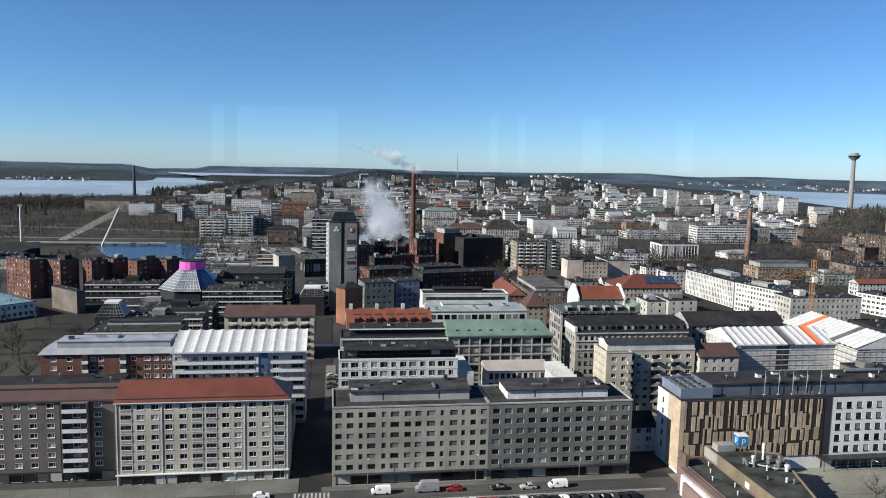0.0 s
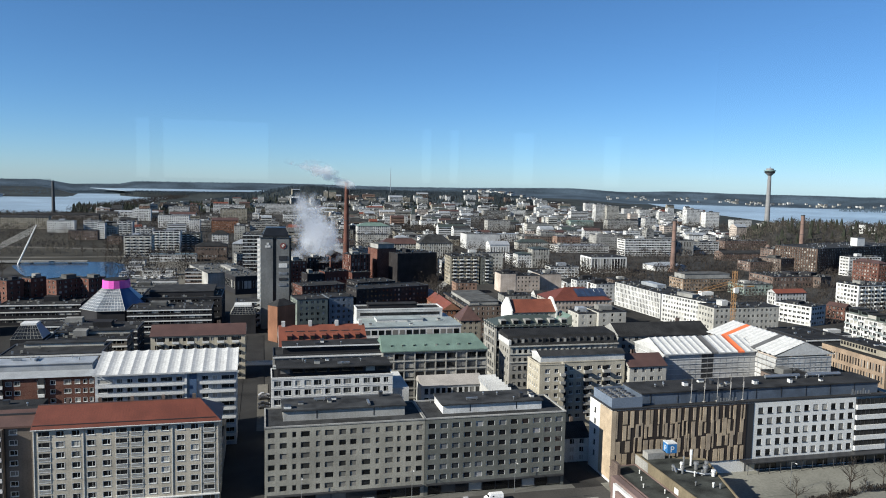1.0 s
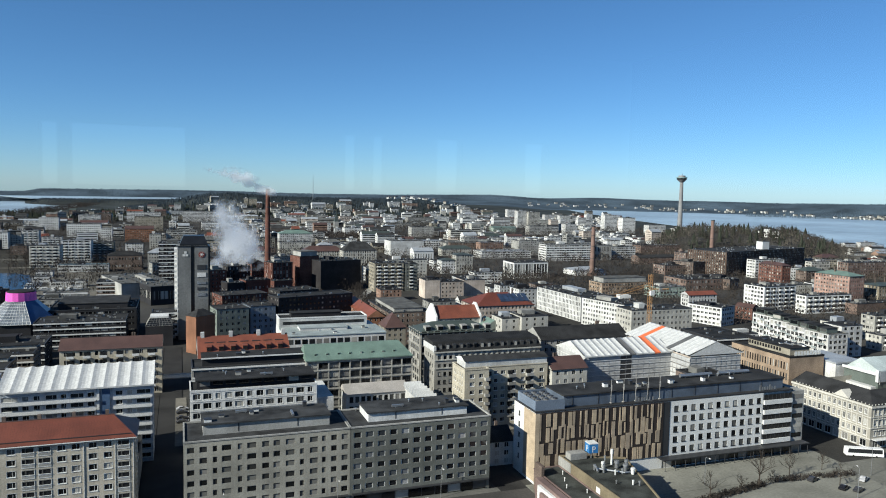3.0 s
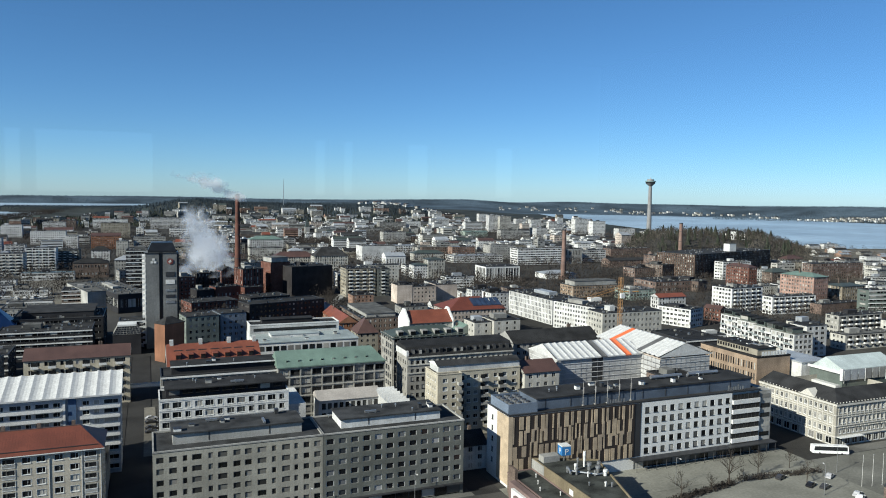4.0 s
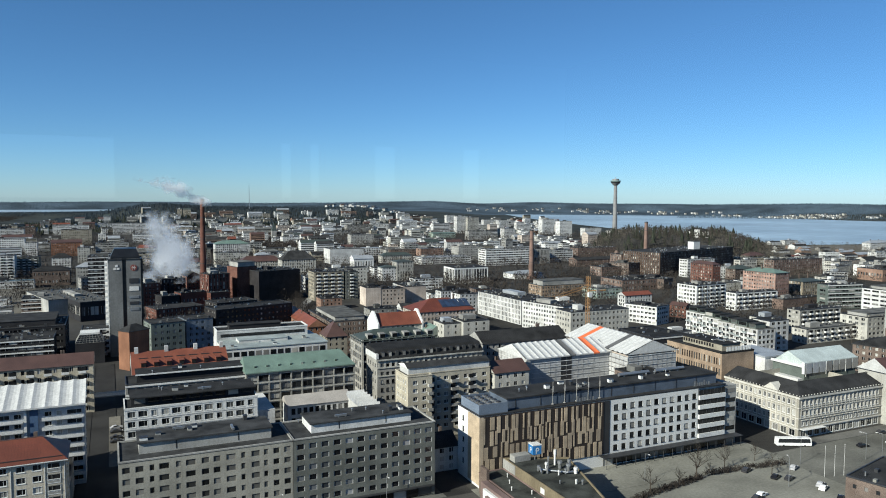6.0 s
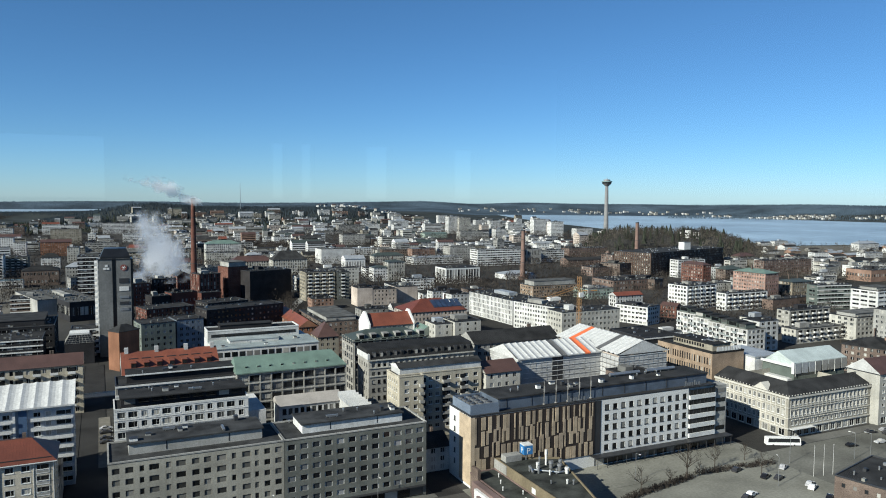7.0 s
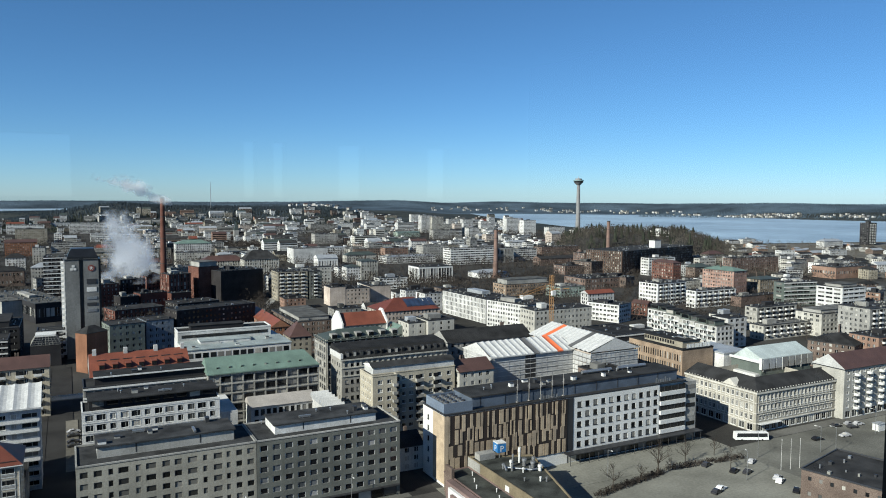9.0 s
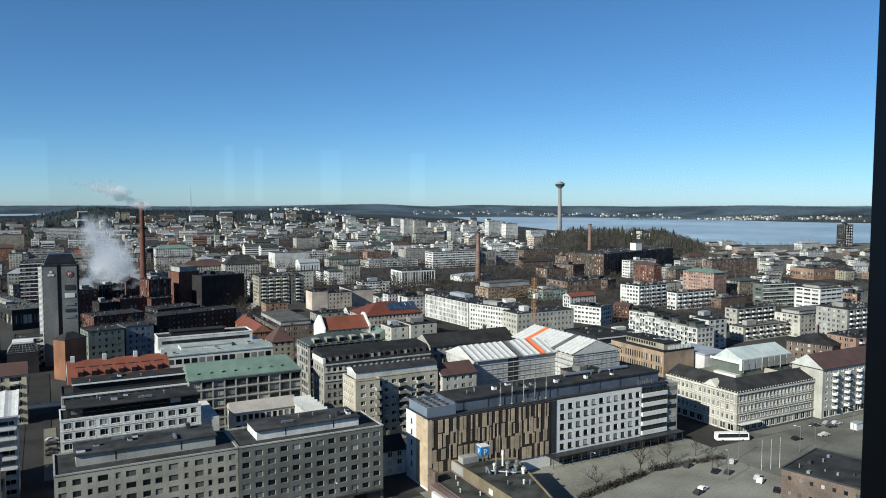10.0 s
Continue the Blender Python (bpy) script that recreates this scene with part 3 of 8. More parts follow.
def loggia(parent, x, y, z, w, h, panel, out=0.9):
    """A glazed balcony: slab, side fins, parapet panel and the glass above it."""
    b = child("balcony", Solid().box(-w / 2, -out, -0.1, w / 2, -0.003, 0.06).box(-w / 2, -out, 0.06, -w / 2 + 0.08, -0.003, h).box(w / 2 - 0.08, -out, 0.06, w / 2, -0.003, h).mesh("balcony", [TRIM_WHITE]), parent, x, y, z)
    Solid().box(-w / 2 + 0.081, -out, 0.06, w / 2 - 0.081, -out + 0.06, 0.85).ob("parapet", panel, b)
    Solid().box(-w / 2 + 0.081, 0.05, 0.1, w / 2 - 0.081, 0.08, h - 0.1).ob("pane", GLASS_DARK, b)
    Solid().box(-w / 2 + 0.081, -out, h - 0.22, w / 2 - 0.081, -out + 0.06, h).box(-w / 6 - 0.04, -out, 0.97, -w / 6 + 0.04, -out + 0.06, h - 0.22).ob("balcony_frame", TRIM_GREY, b)
    Solid().box(-w / 2 - 0.02, -out - 0.1, 0.85, w / 2 + 0.02, -out + 0.07, 0.97).ob("rail", TRIM_WHITE, b)


def beige_house():
    W, D, H = 45.5, 14.0, 23.0
    b = root("apartment_building", "beige plastered apartment house with a red sheet-metal hipped roof", "building", -57.0, 201.0)
    cols = [6.4, 10.1, 13.7, 17.4, 28.6, 31.8, 35.7, 39.2]
    logg = [2.7, 21.1, 24.8, 42.9]
    fh, z0 = 2.82, 3.4

    def rows_of(key, ln):
        if key == "f":
            return [(0.4, 2.9, [(1.2, 4.0), (5.6, 8.6), (10.2, 13.0), (18.0, 21.0), (22.4, 25.8), (27.0, 29.4), (31.0, 34.0), (36.0, 39.0), (41.0, 44.4)])] + grid_rows(7, z0, fh, 0.75, 1.55, sorted([(c - 1.0, c + 1.0) for c in cols] + [(c - 1.3, c + 1.3) for c in logg]))
        return grid_rows(7, z0, fh, 0.85, 1.35, spaced(ln, 4.4, 1.4)) if key == "r" else []

    walls(b, W, D, H, WALL["beige"], rows_of, "fr")
    for k in range(7):
        for c in logg:
            loggia(b, c, -0.01, z0 + fh * k + 0.05, 2.9, 2.3, WALL["concrete"], 0.09)
    # the roof butts on the neighbour at one end and is hipped at the other
    s, z, t, ym = Solid(), H + 0.3, H + 4.5, D / 2
    e = [(-0.3, -0.6), (W + 0.6, -0.6), (W + 0.6, D + 0.6), (-0.3, D + 0.6)]
    ra, rb = (-0.3, ym, t), (W - 5.4, ym, t)
    s.poly(((*e[0], z), (*e[1], z), rb, ra))
    s.poly(((*e[2], z), (*e[3], z), ra, rb))
    s.poly(((*e[1], z), (*e[2], z), rb))
    s.poly(((*e[3], z), (*e[0], z), ra))
    for (ax, ay), (bx, by) in zip(e, e[1:] + e[:1]):
        s.poly(((ax, ay, z - 0.25), (bx, by, z - 0.25), (bx, by, z), (ax, ay, z)), 1)
    s.poly([(x, y, z - 0.25) for x, y in reversed(e)], 1)
    s.ob("roof", [ROOF["tile_red"], TRIM_DARK], b)
    Solid().box(-0.2, ym - 0.15, t - 0.1, W - 5.3, ym + 0.15, t + 0.12).ob("ridge_cap", ROOF["tile_brown"], b)
    for i in range(5):
        Solid().box(6 + 8 * i, ym + 1.2, t - 1.2, 6.9 + 8 * i, ym + 1.9, t + 0.9).ob("chimney", WALL["brick_brown"], b)
    Solid().box(-0.1, 0.4, z + 0.62, W - 0.8, 0.46, z + 0.86).ob("snow_guard", TRIM_DARK, b)
    Solid().box(-0.3, -0.78, z - 0.22, W + 0.6, -0.61, z - 0.04).ob("gutter", TRIM_WHITE, b)
    shopfront(b, 0.9, 27.4, -0.16, 0.1, 2.95, 2.9)
    for c in (11.9, 33.6, 40.9, 0.3, 45.2):
        Solid().box(c - 0.07, -0.16, 0.3, c + 0.07, -0.02, H).ob("downpipe", TRIM_WHITE, b)
    Solid().box(-0.2, -0.75, 3.0, W + 0.1, -0.02, 3.25).ob("canopy", TRIM_WHITE, b)


def brown_house():
    W, D, H = 62.0, 14.0, 22.6
    b = root("apartment_building", "taupe plastered apartment house with white balconies and a brown roof edge", "building", -120.2, 205.4)
    balc = [18.0, 52.0]
    cols = [3, 7, 11, 24, 28, 32.5, 37, 41, 45.4, 57.5]
    fh, z0 = 2.75, 3.4

    def rows_of(key, ln):
        return [(0.4, 2.9, spaced(ln, 5.2, 3.6))] + grid_rows(7, z0, fh, 0.85, 1.35, [(c - 0.95, c + 0.95) for c in sorted(cols + balc)]) if key == "f" else []

    walls(b, W, D, H, WALL["taupe"], rows_of, "f")
    for c in balc:
        Solid().box(c - 3.4, -1.75, 3.2, c + 3.4, -0.003, 3.4).box(c - 3.4, -1.75, H - 0.2, c + 3.4, -0.003, H).box(c + 3.2, -1.75, 3.4, c + 3.4, -0.004, H - 0.2).box(c - 3.4, -1.75, 3.4, c - 3.2, -0.004, H - 0.2).ob("balcony_tower", WALL["taupe"], b)
        for k in range(7):
            Solid().box(c - 3.15, -1.85, z0 + fh * k - 0.1, c + 3.15, -0.01, z0 + fh * k + 0.06).box(c - 3.15, -1.85, z0 + fh * k + 0.06, c + 3.15, -1.77, z0 + fh * k + 1.0).ob("balcony", TRIM_WHITE, b)
    s = Solid()
    s.box(-0.4, -0.5, H, W + 0.3, 0.4, H + 0.5, 0)
    s.poly(((-0.4, -0.5, H + 0.5), (W + 0.3, -0.5, H + 0.5), (W + 0.3, 5.0, H + 3.4), (-0.4, 5.0, H + 3.4)), 0)
    s.box(-0.4, 5.0, H + 0.02, W + 0.3, D, H + 3.4, 1)
    s.ob("roof", [ROOF["tile_brown"], ROOF["felt"]], b)
    Solid().box(-0.4, 3.0, H + 2.4, W + 0.3, 3.2, H + 2.9).ob("snow_guard", TRIM_DARK, b)
    shopfront(b, 0.6, W - 0.6, -0.16, 0.1, 3.0, 3.4)
    for c in (14.0, 22.2, 47.8, 55.6):
        Solid().box(c - 0.06, -0.14, 3.3, c + 0.06, -0.02, H).ob("downpipe", TRIM_DARK, b)
    clutter(b, 0, 6, W, D, H + 3.4, 9, rng)


def grey_house(x, W, tint, label, cols, pent, pent_tint):
    D, H = 17.0, 22.0
    b = root("office_building", label, "building", x, 195.0)
    fh, z0 = 2.95, 3.9

    def rows_of(key, ln):
        if key == "f":
            return [(0.3, 3.2, [(1.0, W - 1.0)])] + grid_rows(6, z0, fh, 0.65, 1.55, [(c - h, c + h) for c, h in cols])
        return grid_rows(6, z0, fh, 0.75, 1.35, spaced(ln, 3.4, 1.5)) if key == "r" and W < 42.5 else []

    s = Solid()
    for key, (ox, oy, ux, uy, ln) in sides(W, D).items():
        rows = rows_of(key, ln)
        pierced(s, ox, oy, ux, uy, ln, 0, H, rows, 0.22)
        for i, (zb, zt, cells) in enumerate(rows):
            if key == "f" and i == 0:
                continue
            for a, c in cells:
                m = (a + c) / 2
                set_window(b, ox + ux * m, oy + uy * m + (0.04 if key == "f" else 0), zb, math.degrees(math.atan2(uy, ux)), c - a, zt - zb, "warm" if tint == "grey" else "cool", 0)
    s.ob("wall", WALL[tint], b)
    shopfront(b, 1.0, W - 1.0, 0.12, 0.3, 3.2)
    Solid().box(0.5, -1.1, 3.35, W - 0.5, -0.003, 3.6).ob("canopy", TRIM_DARK, b)
    flat_roof(b, 0, 0, W, D, H, WORN_FELT, 0.5, WALL["concrete"])
    x0, x1, y0, y1, ph = pent
    p = Solid().box(x0, y0, H + 0.12, x1, y1, H + ph, 0).ob("penthouse", WALL[pent_tint], b)
    Solid().box(x0 - 0.4, y0 - 0.5, H + ph, x1 + 0.4, y1 + 0.3, H + ph + 0.35, 0).ob("penthouse_roof", WORN_FELT, p)
    for k in (0.27, 0.74):
        a = x0 + (x1 - x0) * k
        Solid().box(a - 0.16, y0 - 0.03, H + 0.5, a + 0.16, y0 - 0.004, H + ph).ob("joint", TRIM_DARK, p)
    clutter(b, x0, y0, x1, y1, H + ph + 0.35, 7, rng)
    clutter(b, 1, y1 + 0.5, W - 1, D - 0.5, H + 0.12, 4, rng)
    return b


def hotel():
    b = root("hotel_building", "hotel with a dark roof storey, timber-panelled and white punched facades", "building", 100.2, 194.0)
    W, D, H = 104.0, 15.0, 22.0
    white0 = 48.5
    cols = [white0 + 2.2 + 3.35 * i for i in range(11)]

    def rows_of(key, ln):
        if key == "f":
            r = []
            for k in range(5):
                zb = 4.9 + 3.38 * k
                r.append((zb - 0.1, zb + 1.9, [(c - 0.9, c + 0.9) for c in cols]))
            return r
        if key == "l":
            return [(4.5 + 3.4 * k, 6.1 + 3.4 * k, [(3.2, 4.4)]) for k in range(5)]
        return []

    walls(b, 86.0, D, H, WALL["clean_white"], rows_of, "fl", True, 0)
    # glazed ground floor and canopy
    shopfront(b, 46, 103, -0.12, 0.1, 3.6, 3.8)
    Solid().box(44, -3.4, 3.7, 104, -0.16, 4.0).ob("canopy", TRIM_DARK, b)
    for i in range(16):
        Solid().tube((45 + 3.9 * i, -3.1, 0), (45 + 3.9 * i, -3.1, 3.7), 0.1, 0.1, 6).ob("post", TRIM_DARK, b)
    # timber facade: upright panels in three tiers
    tan = surface("tan_timber_panel", (0.36, 0.285, 0.20), 0.7, 0.2, 0.4, 4, rnd=0.12)
    taupe = surface("taupe_timber_panel", (0.30, 0.24, 0.175), 0.7, 0.2, 0.4, 4, rnd=0.15)
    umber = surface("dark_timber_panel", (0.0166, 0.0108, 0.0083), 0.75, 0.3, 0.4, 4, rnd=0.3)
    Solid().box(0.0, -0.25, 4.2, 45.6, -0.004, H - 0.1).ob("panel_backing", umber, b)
    Solid().box(45.6, -0.1, 4.2, 48.2, -0.004, H - 0.1).ob("panel_backing", TRIM_DARK, b)
    for tier in range(4):
        x, zc = 1.3 + rng.choice((0.0, 0.5, 0.9)), 4.4 + 4.3 * tier
        while x < 44.6:
            w = rng.choice((0.45, 0.8, 0.95, 1.2, 1.5))
            lo, hi = rng.choice((-0.7, -0.2, 0, 0.4)), rng.choice((-0.5, 0, 0.2, 0.6))
            z0, z1 = (zc + lo if tier else 4.3), (zc + 4.25 + hi if tier < 3 else H - 0.4)
            Solid().box(x, -0.36 - 0.008 * tier, z0, min(x + w, 45.2), -0.254, z1).ob("panel", tan if rng.random() < 0.6 else taupe, b)
            x += w + rng.choice((0.3, 0.6, 0.9, 1.3, 1.7))
    Solid().box(-0.25, -0.4, 1.0, 1.2, -0.256, H - 0.1).box(-0.25, -0.256, 1.0, -0.004, 7.4, H - 0.1).ob("corner_cladding", tan, b)
    # balcony end
    Solid().box(86.0, 0.6, 0, 98.5, D, H).ob("end_wing", WALL["white"], b)
    Solid().box(98.5, 0.2, 0, W, D, H - 0.4).ob("stair_wing", WALL["concrete"], b)
    for k in range(5):
        z = 4.6 + 3.4 * k
        Solid().box(86.2, -0.6, z - 0.3, 98.2, 0.59, z + 1.2).ob("band", TRIM_WHITE, b)
        for i in range(8):
            Solid().box(86.3 + 1.68 * i, -0.34, z + 1.2, 86.42 + 1.68 * i, -0.2, z + 3.1).ob("mullion", TRIM_DARK, b)
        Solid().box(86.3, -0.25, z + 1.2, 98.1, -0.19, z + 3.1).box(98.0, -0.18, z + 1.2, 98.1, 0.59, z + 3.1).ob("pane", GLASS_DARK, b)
        Solid().box(99.2, 0.12, z + 0.7, 103.4, 0.194, z + 2.2).ob("pane", GLASS, b)
    # roof
    flat_roof(b, 0, 0, 98.5, D, H, ROOF["felt"], 0.5, TRIM_DARK)
    slate = surface("slate_blue_cladding", (0.0830, 0.104, 0.137), 0.45, 0.25, 0.2, 2)
    s = Solid().box(11.0, 3.0, H + 0.12, 97.0, D - 0.1, H + 3.6, 0)
    s.ob("roof_storey", slate, b)
    Solid().box(10.7, 2.6, H + 3.6, 97.4, D - 0.05, H + 4.0).ob("roof_storey_roof", ROOF["felt"], b)
    for i in range(9):
        Solid().box(14 + 9.2 * i, 2.9, H + 0.4, 14.18 + 9.2 * i, 2.995, H + 3.5).ob("rib", TRIM_DARK, b)
    q = Solid()
    for c in ((0.6, 1.6, 10.6, 1.75), (0.6, 1.75, 0.75, 14.0), (0.75, 13.85, 10.6, 14.0)):
        q.box(c[0], c[1], H + 0.12, c[2], c[3], H + 3.2)
    q.ob("plant_screen", surface("pale_blue_glass_screen", (0.141, 0.174, 0.224), 0.25, 0.15), b)
    for i in range(12):
        cx, cy = 2.0 + 2.8 * (i % 3), 2.8 + 2.7 * (i // 3)
        s = Solid().box(cx, cy, H + 0.12, cx + 1.7, cy + 2.1, H + 2.9, 0)
        s.tube((cx + 0.85, cy + 1.05, H + 2.7), (cx + 0.85, cy + 1.05, H + 3.2), 0.7, 0.7, 12, 1)
        s.ob("cooling_unit", [STEEL, TRIM_DARK], b)
    clutter(b, 13, 4, 96, D - 1, H + 4.0, 18, rng)
    pole = surface("pale_mast_paint", (0.30, 0.285, 0.265), 0.6, 0.2)
    for i in range(5):
        x = 27.5 + 4.55 * i
        m = Solid().tube((x, 2.4, H + 0.5), (x, 2.4, H + 8.0), 0.09, 0.06, 6).tube((x - 0.5, 2.4, H + 5.2), (x + 0.5, 2.4, H + 5.2), 0.05, 0.05, 5)
        m.box(x - 0.16, 2.1, H + 4.4, x + 0.16, 2.34, H + 6.2).box(x - 0.3, 2.1, H + 0.3, x + 0.3, 2.7, H + 0.55).ob("antenna_mast", pole, b)
    for x0 in (60, 76):
        Solid().tube((x0, 11, H + 4.8), (x0 + 13, 11, H + 4.8), 0.6, 0.6, 10).box(x0 + 2, 10.7, H + 4.0, x0 + 2.4, 11.3, H + 4.3).box(x0 + 10, 10.7, H + 4.0, x0 + 10.4, 11.3, H + 4.3).ob("duct", STEEL, b)
    # roof sign drawn as plain strokes
    for x0 in (35.5, 85.0):
        g = root("roof_sign", "dark stroke-like roof sign on a thin rail", "sign", 100.2 + x0, 194.0 + 0.8, H + 0.5)
        Solid().box(-0.3, 0.1, 0, 7.6, 0.2, 0.12).ob("rail", STEEL, g)
        for i, (w, h) in enumerate(((0.7, 1.7), (0.5, 1.1), (0.6, 1.1), (0.5, 1.1), (0.5, 1.8), (0.15, 1.1), (0.5, 1.1))):
            Solid().box(0.1 + i * 1.05, 0.1, 0.14, 0.1 + i * 1.05 + w, 0.25, 0.14 + h).ob("stroke", STEEL, g)
    return b


beige_house()
brown_house()
# Mostly hidden infill wing, added so the side street falls in shade
town_block(-23.0, 215.6, 11.2, 29.5, 9.0, "concrete", "low grey yard wing along the side street", roof_mat="felt")
LC = [(1.7, 0.9), (4.8, 0.95), (7.7, 0.55), (10.6, 1.2), (14.0, 0.6), (17.0, 1.2), (20.6, 0.95), (23.5, 0.9), (27.05, 1.2), (30.2, 0.55), (33.4, 1.1), (36.15, 0.55), (38.9, 0.8), (41.9, 0.9)]
RC = [(2.0 + 3.45 * i, 1.12) for i in range(12)]
grey_house(0.4, 43.4, "grey", "warm grey slab-clad office block with a black roof house", LC, (4.9, 38.6, 5.2, 15.5, 2.9), "concrete")
grey_house(43.9, 42.0, "grey_dark", "cool grey office block with a white-banded roof storey", RC, (6.0, 36.0, 4.2, 15.0, 2.6), "white")
hotel()

# ---- second and third rows ----
def ribbed_tarp(parent, x0, x1, y0, y1, z0, z1, n, mat, shed=False, stripes=()):
    """A weather roof of tarpaulin over trusses: sagging bays between raised ribs, gabled or leaning."""
    step = (x1 - x0) / n
    ym = y1 if shed else (y0 + y1) / 2
    for i in range(n):
        s = Solid()
        a = x0 + step * i
        sub = 4
        for j in range(sub):
            u0, u1 = j / sub, (j + 1) / sub
            f0, f1 = -0.35 * math.sin(math.pi * u0), -0.35 * math.sin(math.pi * u1)
            p, q = a + step * u0, a + step * u1
            s.poly(((p, y0, z0 + f0), (q, y0, z0 + f1), (q, ym, z1 + f1), (p, ym, z1 + f0)))
            if not shed:
                s.poly(((p, ym, z1 + f0), (q, ym, z1 + f1), (q, y1, z0 + f1), (p, y1, z0 + f0)))
        s.box(a - 0.12, y0 - 0.05, z0 - 0.5, a + 0.12, y0 + 0.1, z0 + 0.02)
        s.poly(((a, y0 - 0.06, z0 - 0.5), (a + step, y0 - 0.06, z0 - 0.5), (a + step, y0 - 0.06, z0), (a, y0 - 0.06, z0)))
        s.ob("tarpaulin", stripes[i] if i < len(stripes) and stripes[i] else mat, parent)
    e = Solid()
    for x in (x0, x1):
        pts = [(x, y0, z0 - 0.5), (x, ym, z1 - 0.2), (x, y1, z0 - 0.5)] if not shed else [(x, y0, z0 - 0.5), (x, y1, z0 - 0.5), (x, y1, z1 - 0.2)]
        e.poly(pts if x == x1 else list(reversed(pts)))
    e.ob("gable_sheet", mat, parent)


def blue_house():
    W, D, H = 43.0, 13.0, 24.6
    b = root("apartment_building", "pale blue-grey balcony house under a white weather roof", "building", -51.6, 246.5)
    fh = 2.95
    cells = [(0.8, 5.4), (6.3, 8.2), (9.4, 11.2), (12.6, 15.8), (16.8, 18.4), (19.4, 23.2), (24.2, 26.2), (32.2, 34.2), (35.4, 37.0), (38.2, 42.4)]
    pale = surface("pale_blue_panel", (0.382, 0.407, 0.44), 0.75, 0.15, streak=True)

    def rows_of(key, ln):
        return grid_rows(8, 0.6, fh, 0.9, 1.5, cells if key == "f" else spaced(ln, 5, 1.4)) if key in "fr" else []

    walls(b, W, D, H, pale, rows_of, "fr")
    for k in range(1, 8):
        z = 0.6 + fh * k
        for a, c in ((0.4, 26.6), (31.6, 42.8)):
            Solid().box(a, -1.3, z - 0.1, c, -0.004, z + 0.05).box(a, -1.3, z + 0.05, c, -1.22, z + 0.95).ob("balcony", TRIM_WHITE, b)
    Solid().box(28.4, -0.5, 0, 30.6, -0.004, H).ob("stair_panel", surface("deep_blue_panel", (0.0498, 0.0913, 0.166), 0.6), b)
    Solid().box(26.9, -0.7, 0, 27.6, -0.004, H).ob("fin", TRIM_WHITE, b)
    flat_roof(b, 0, 0, W, D, H, ROOF["felt"])
    ribbed_tarp(b, -0.3, W + 0.4, -1.5, D + 0.6, H + 0.9, H + 5.2, 12, TARP, shed=True)


def brick_house():
    W, D, H = 44.5, 15.0, 20.0
    b = root("apartment_building", "red-brown brick apartment house with a grey sheet roof", "building", -99.6, 266.5)
    cells = [(3.2, 5.2), (8.6, 10.4), (13.4, 15.6), (16.4, 18.2), (19.0, 20.8), (26.0, 28.4), (30.0, 31.6), (34.2, 36.4), (37.6, 39.2), (40.2, 41.4), (42.2, 43.4)]
    walls(b, W, D, H, WALL["brick_red"], lambda k, ln: grid_rows(6, 0.8, 3.15, 0.8, 1.5, cells) if k == "f" else [], "f")
    for x in (14.0, 26.6):
        Solid().box(x, -0.9, 2, x + 1.7, -0.004, H).ob("balcony_stack", TRIM_DARK, b)
        for k in range(1, 6):
            Solid().box(x - 0.1, -1.4, 0.9 + 3.15 * k, x + 1.9, -0.904, 1.9 + 3.15 * k).ob("parapet", TRIM_WHITE, b)
    s = Solid()
    s.poly(((-0.6, -0.8, H), (W + 0.3, -0.8, H), (W, 3.2, H + 1.4), (0, 3.2, H + 1.4)))
    s.poly(((-0.6, D + 0.8, H), (-0.6, -0.8, H), (0, 3.2, H + 1.4), (0, D - 2, H + 1.4)))
    s.box(0, 3.2, H, W, D, H + 1.38)
    s.ob("roof", ROOF["zinc"], b)
    Solid().box(4.5, 3.3, H + 1.4, 42.5, 12, H + 3.6, 0).box(4.2, 3.0, H + 3.6, 42.8, 12.4, H + 3.9, 1).ob("roof_house", [ROOF["zinc"], ROOF["zinc"]], b)
    clutter(b, 6, 4, 41, 12, H + 3.9, 6, rng)


def white_house():
    W, D, H = 40.6, 13.0, 22.0
    b = root("office_building", "white-banded office house with a set-back black roof storey", "building", 2.6, 244.5)
    cells = []
    for i in range(12):
        c = 2.0 + 3.3 * i
        hw = (1.15, 1.35, 0.85)[i % 3]
        cells.append((c - hw, c + hw))
    walls(b, W, D, H, WALL["clean_white"], lambda k, ln: grid_rows(6, 3.0, 3.15, 0.62, 1.95, cells) if k == "f" else (grid_rows(6, 3.0, 3.15, 0.75, 1.55, spaced(ln, 4, 1.4)) if k == "l" else []), "f")
    for k in range(7):
        Solid().box(-0.1, -0.12, 2.9 + 3.15 * k, W + 0.1, -0.004, 3.25 + 3.15 * k).ob("band", TRIM_WHITE, b)
    flat_roof(b, 0, 0, W, D, H, ROOF["felt"], 0.5, TRIM_WHITE)
    p = Solid().box(2.0, 3.0, H + 0.12, W - 0.5, D - 0.6, H + 2.9).ob("roof_storey", WALL["dark"], b)
    Solid().box(1.6, 1.2, H + 2.9, W - 0.2, D - 0.2, H + 3.25).ob("roof_storey_roof", ROOF["felt"], p)
    for i in range(9):
        Solid().box(3.0 + 4.1 * i, 2.95, H + 0.9, 6.2 + 4.1 * i, 2.997, H + 2.5).ob("pane", GLASS, p)
    clutter(b, 3, 3, W - 2, D - 1, H + 3.25, 7, rng)
    Solid().box(W + 0.004, 1.0, 0, W + 6, D + 10, 17).ob("side_wing", WALL["white"], b)


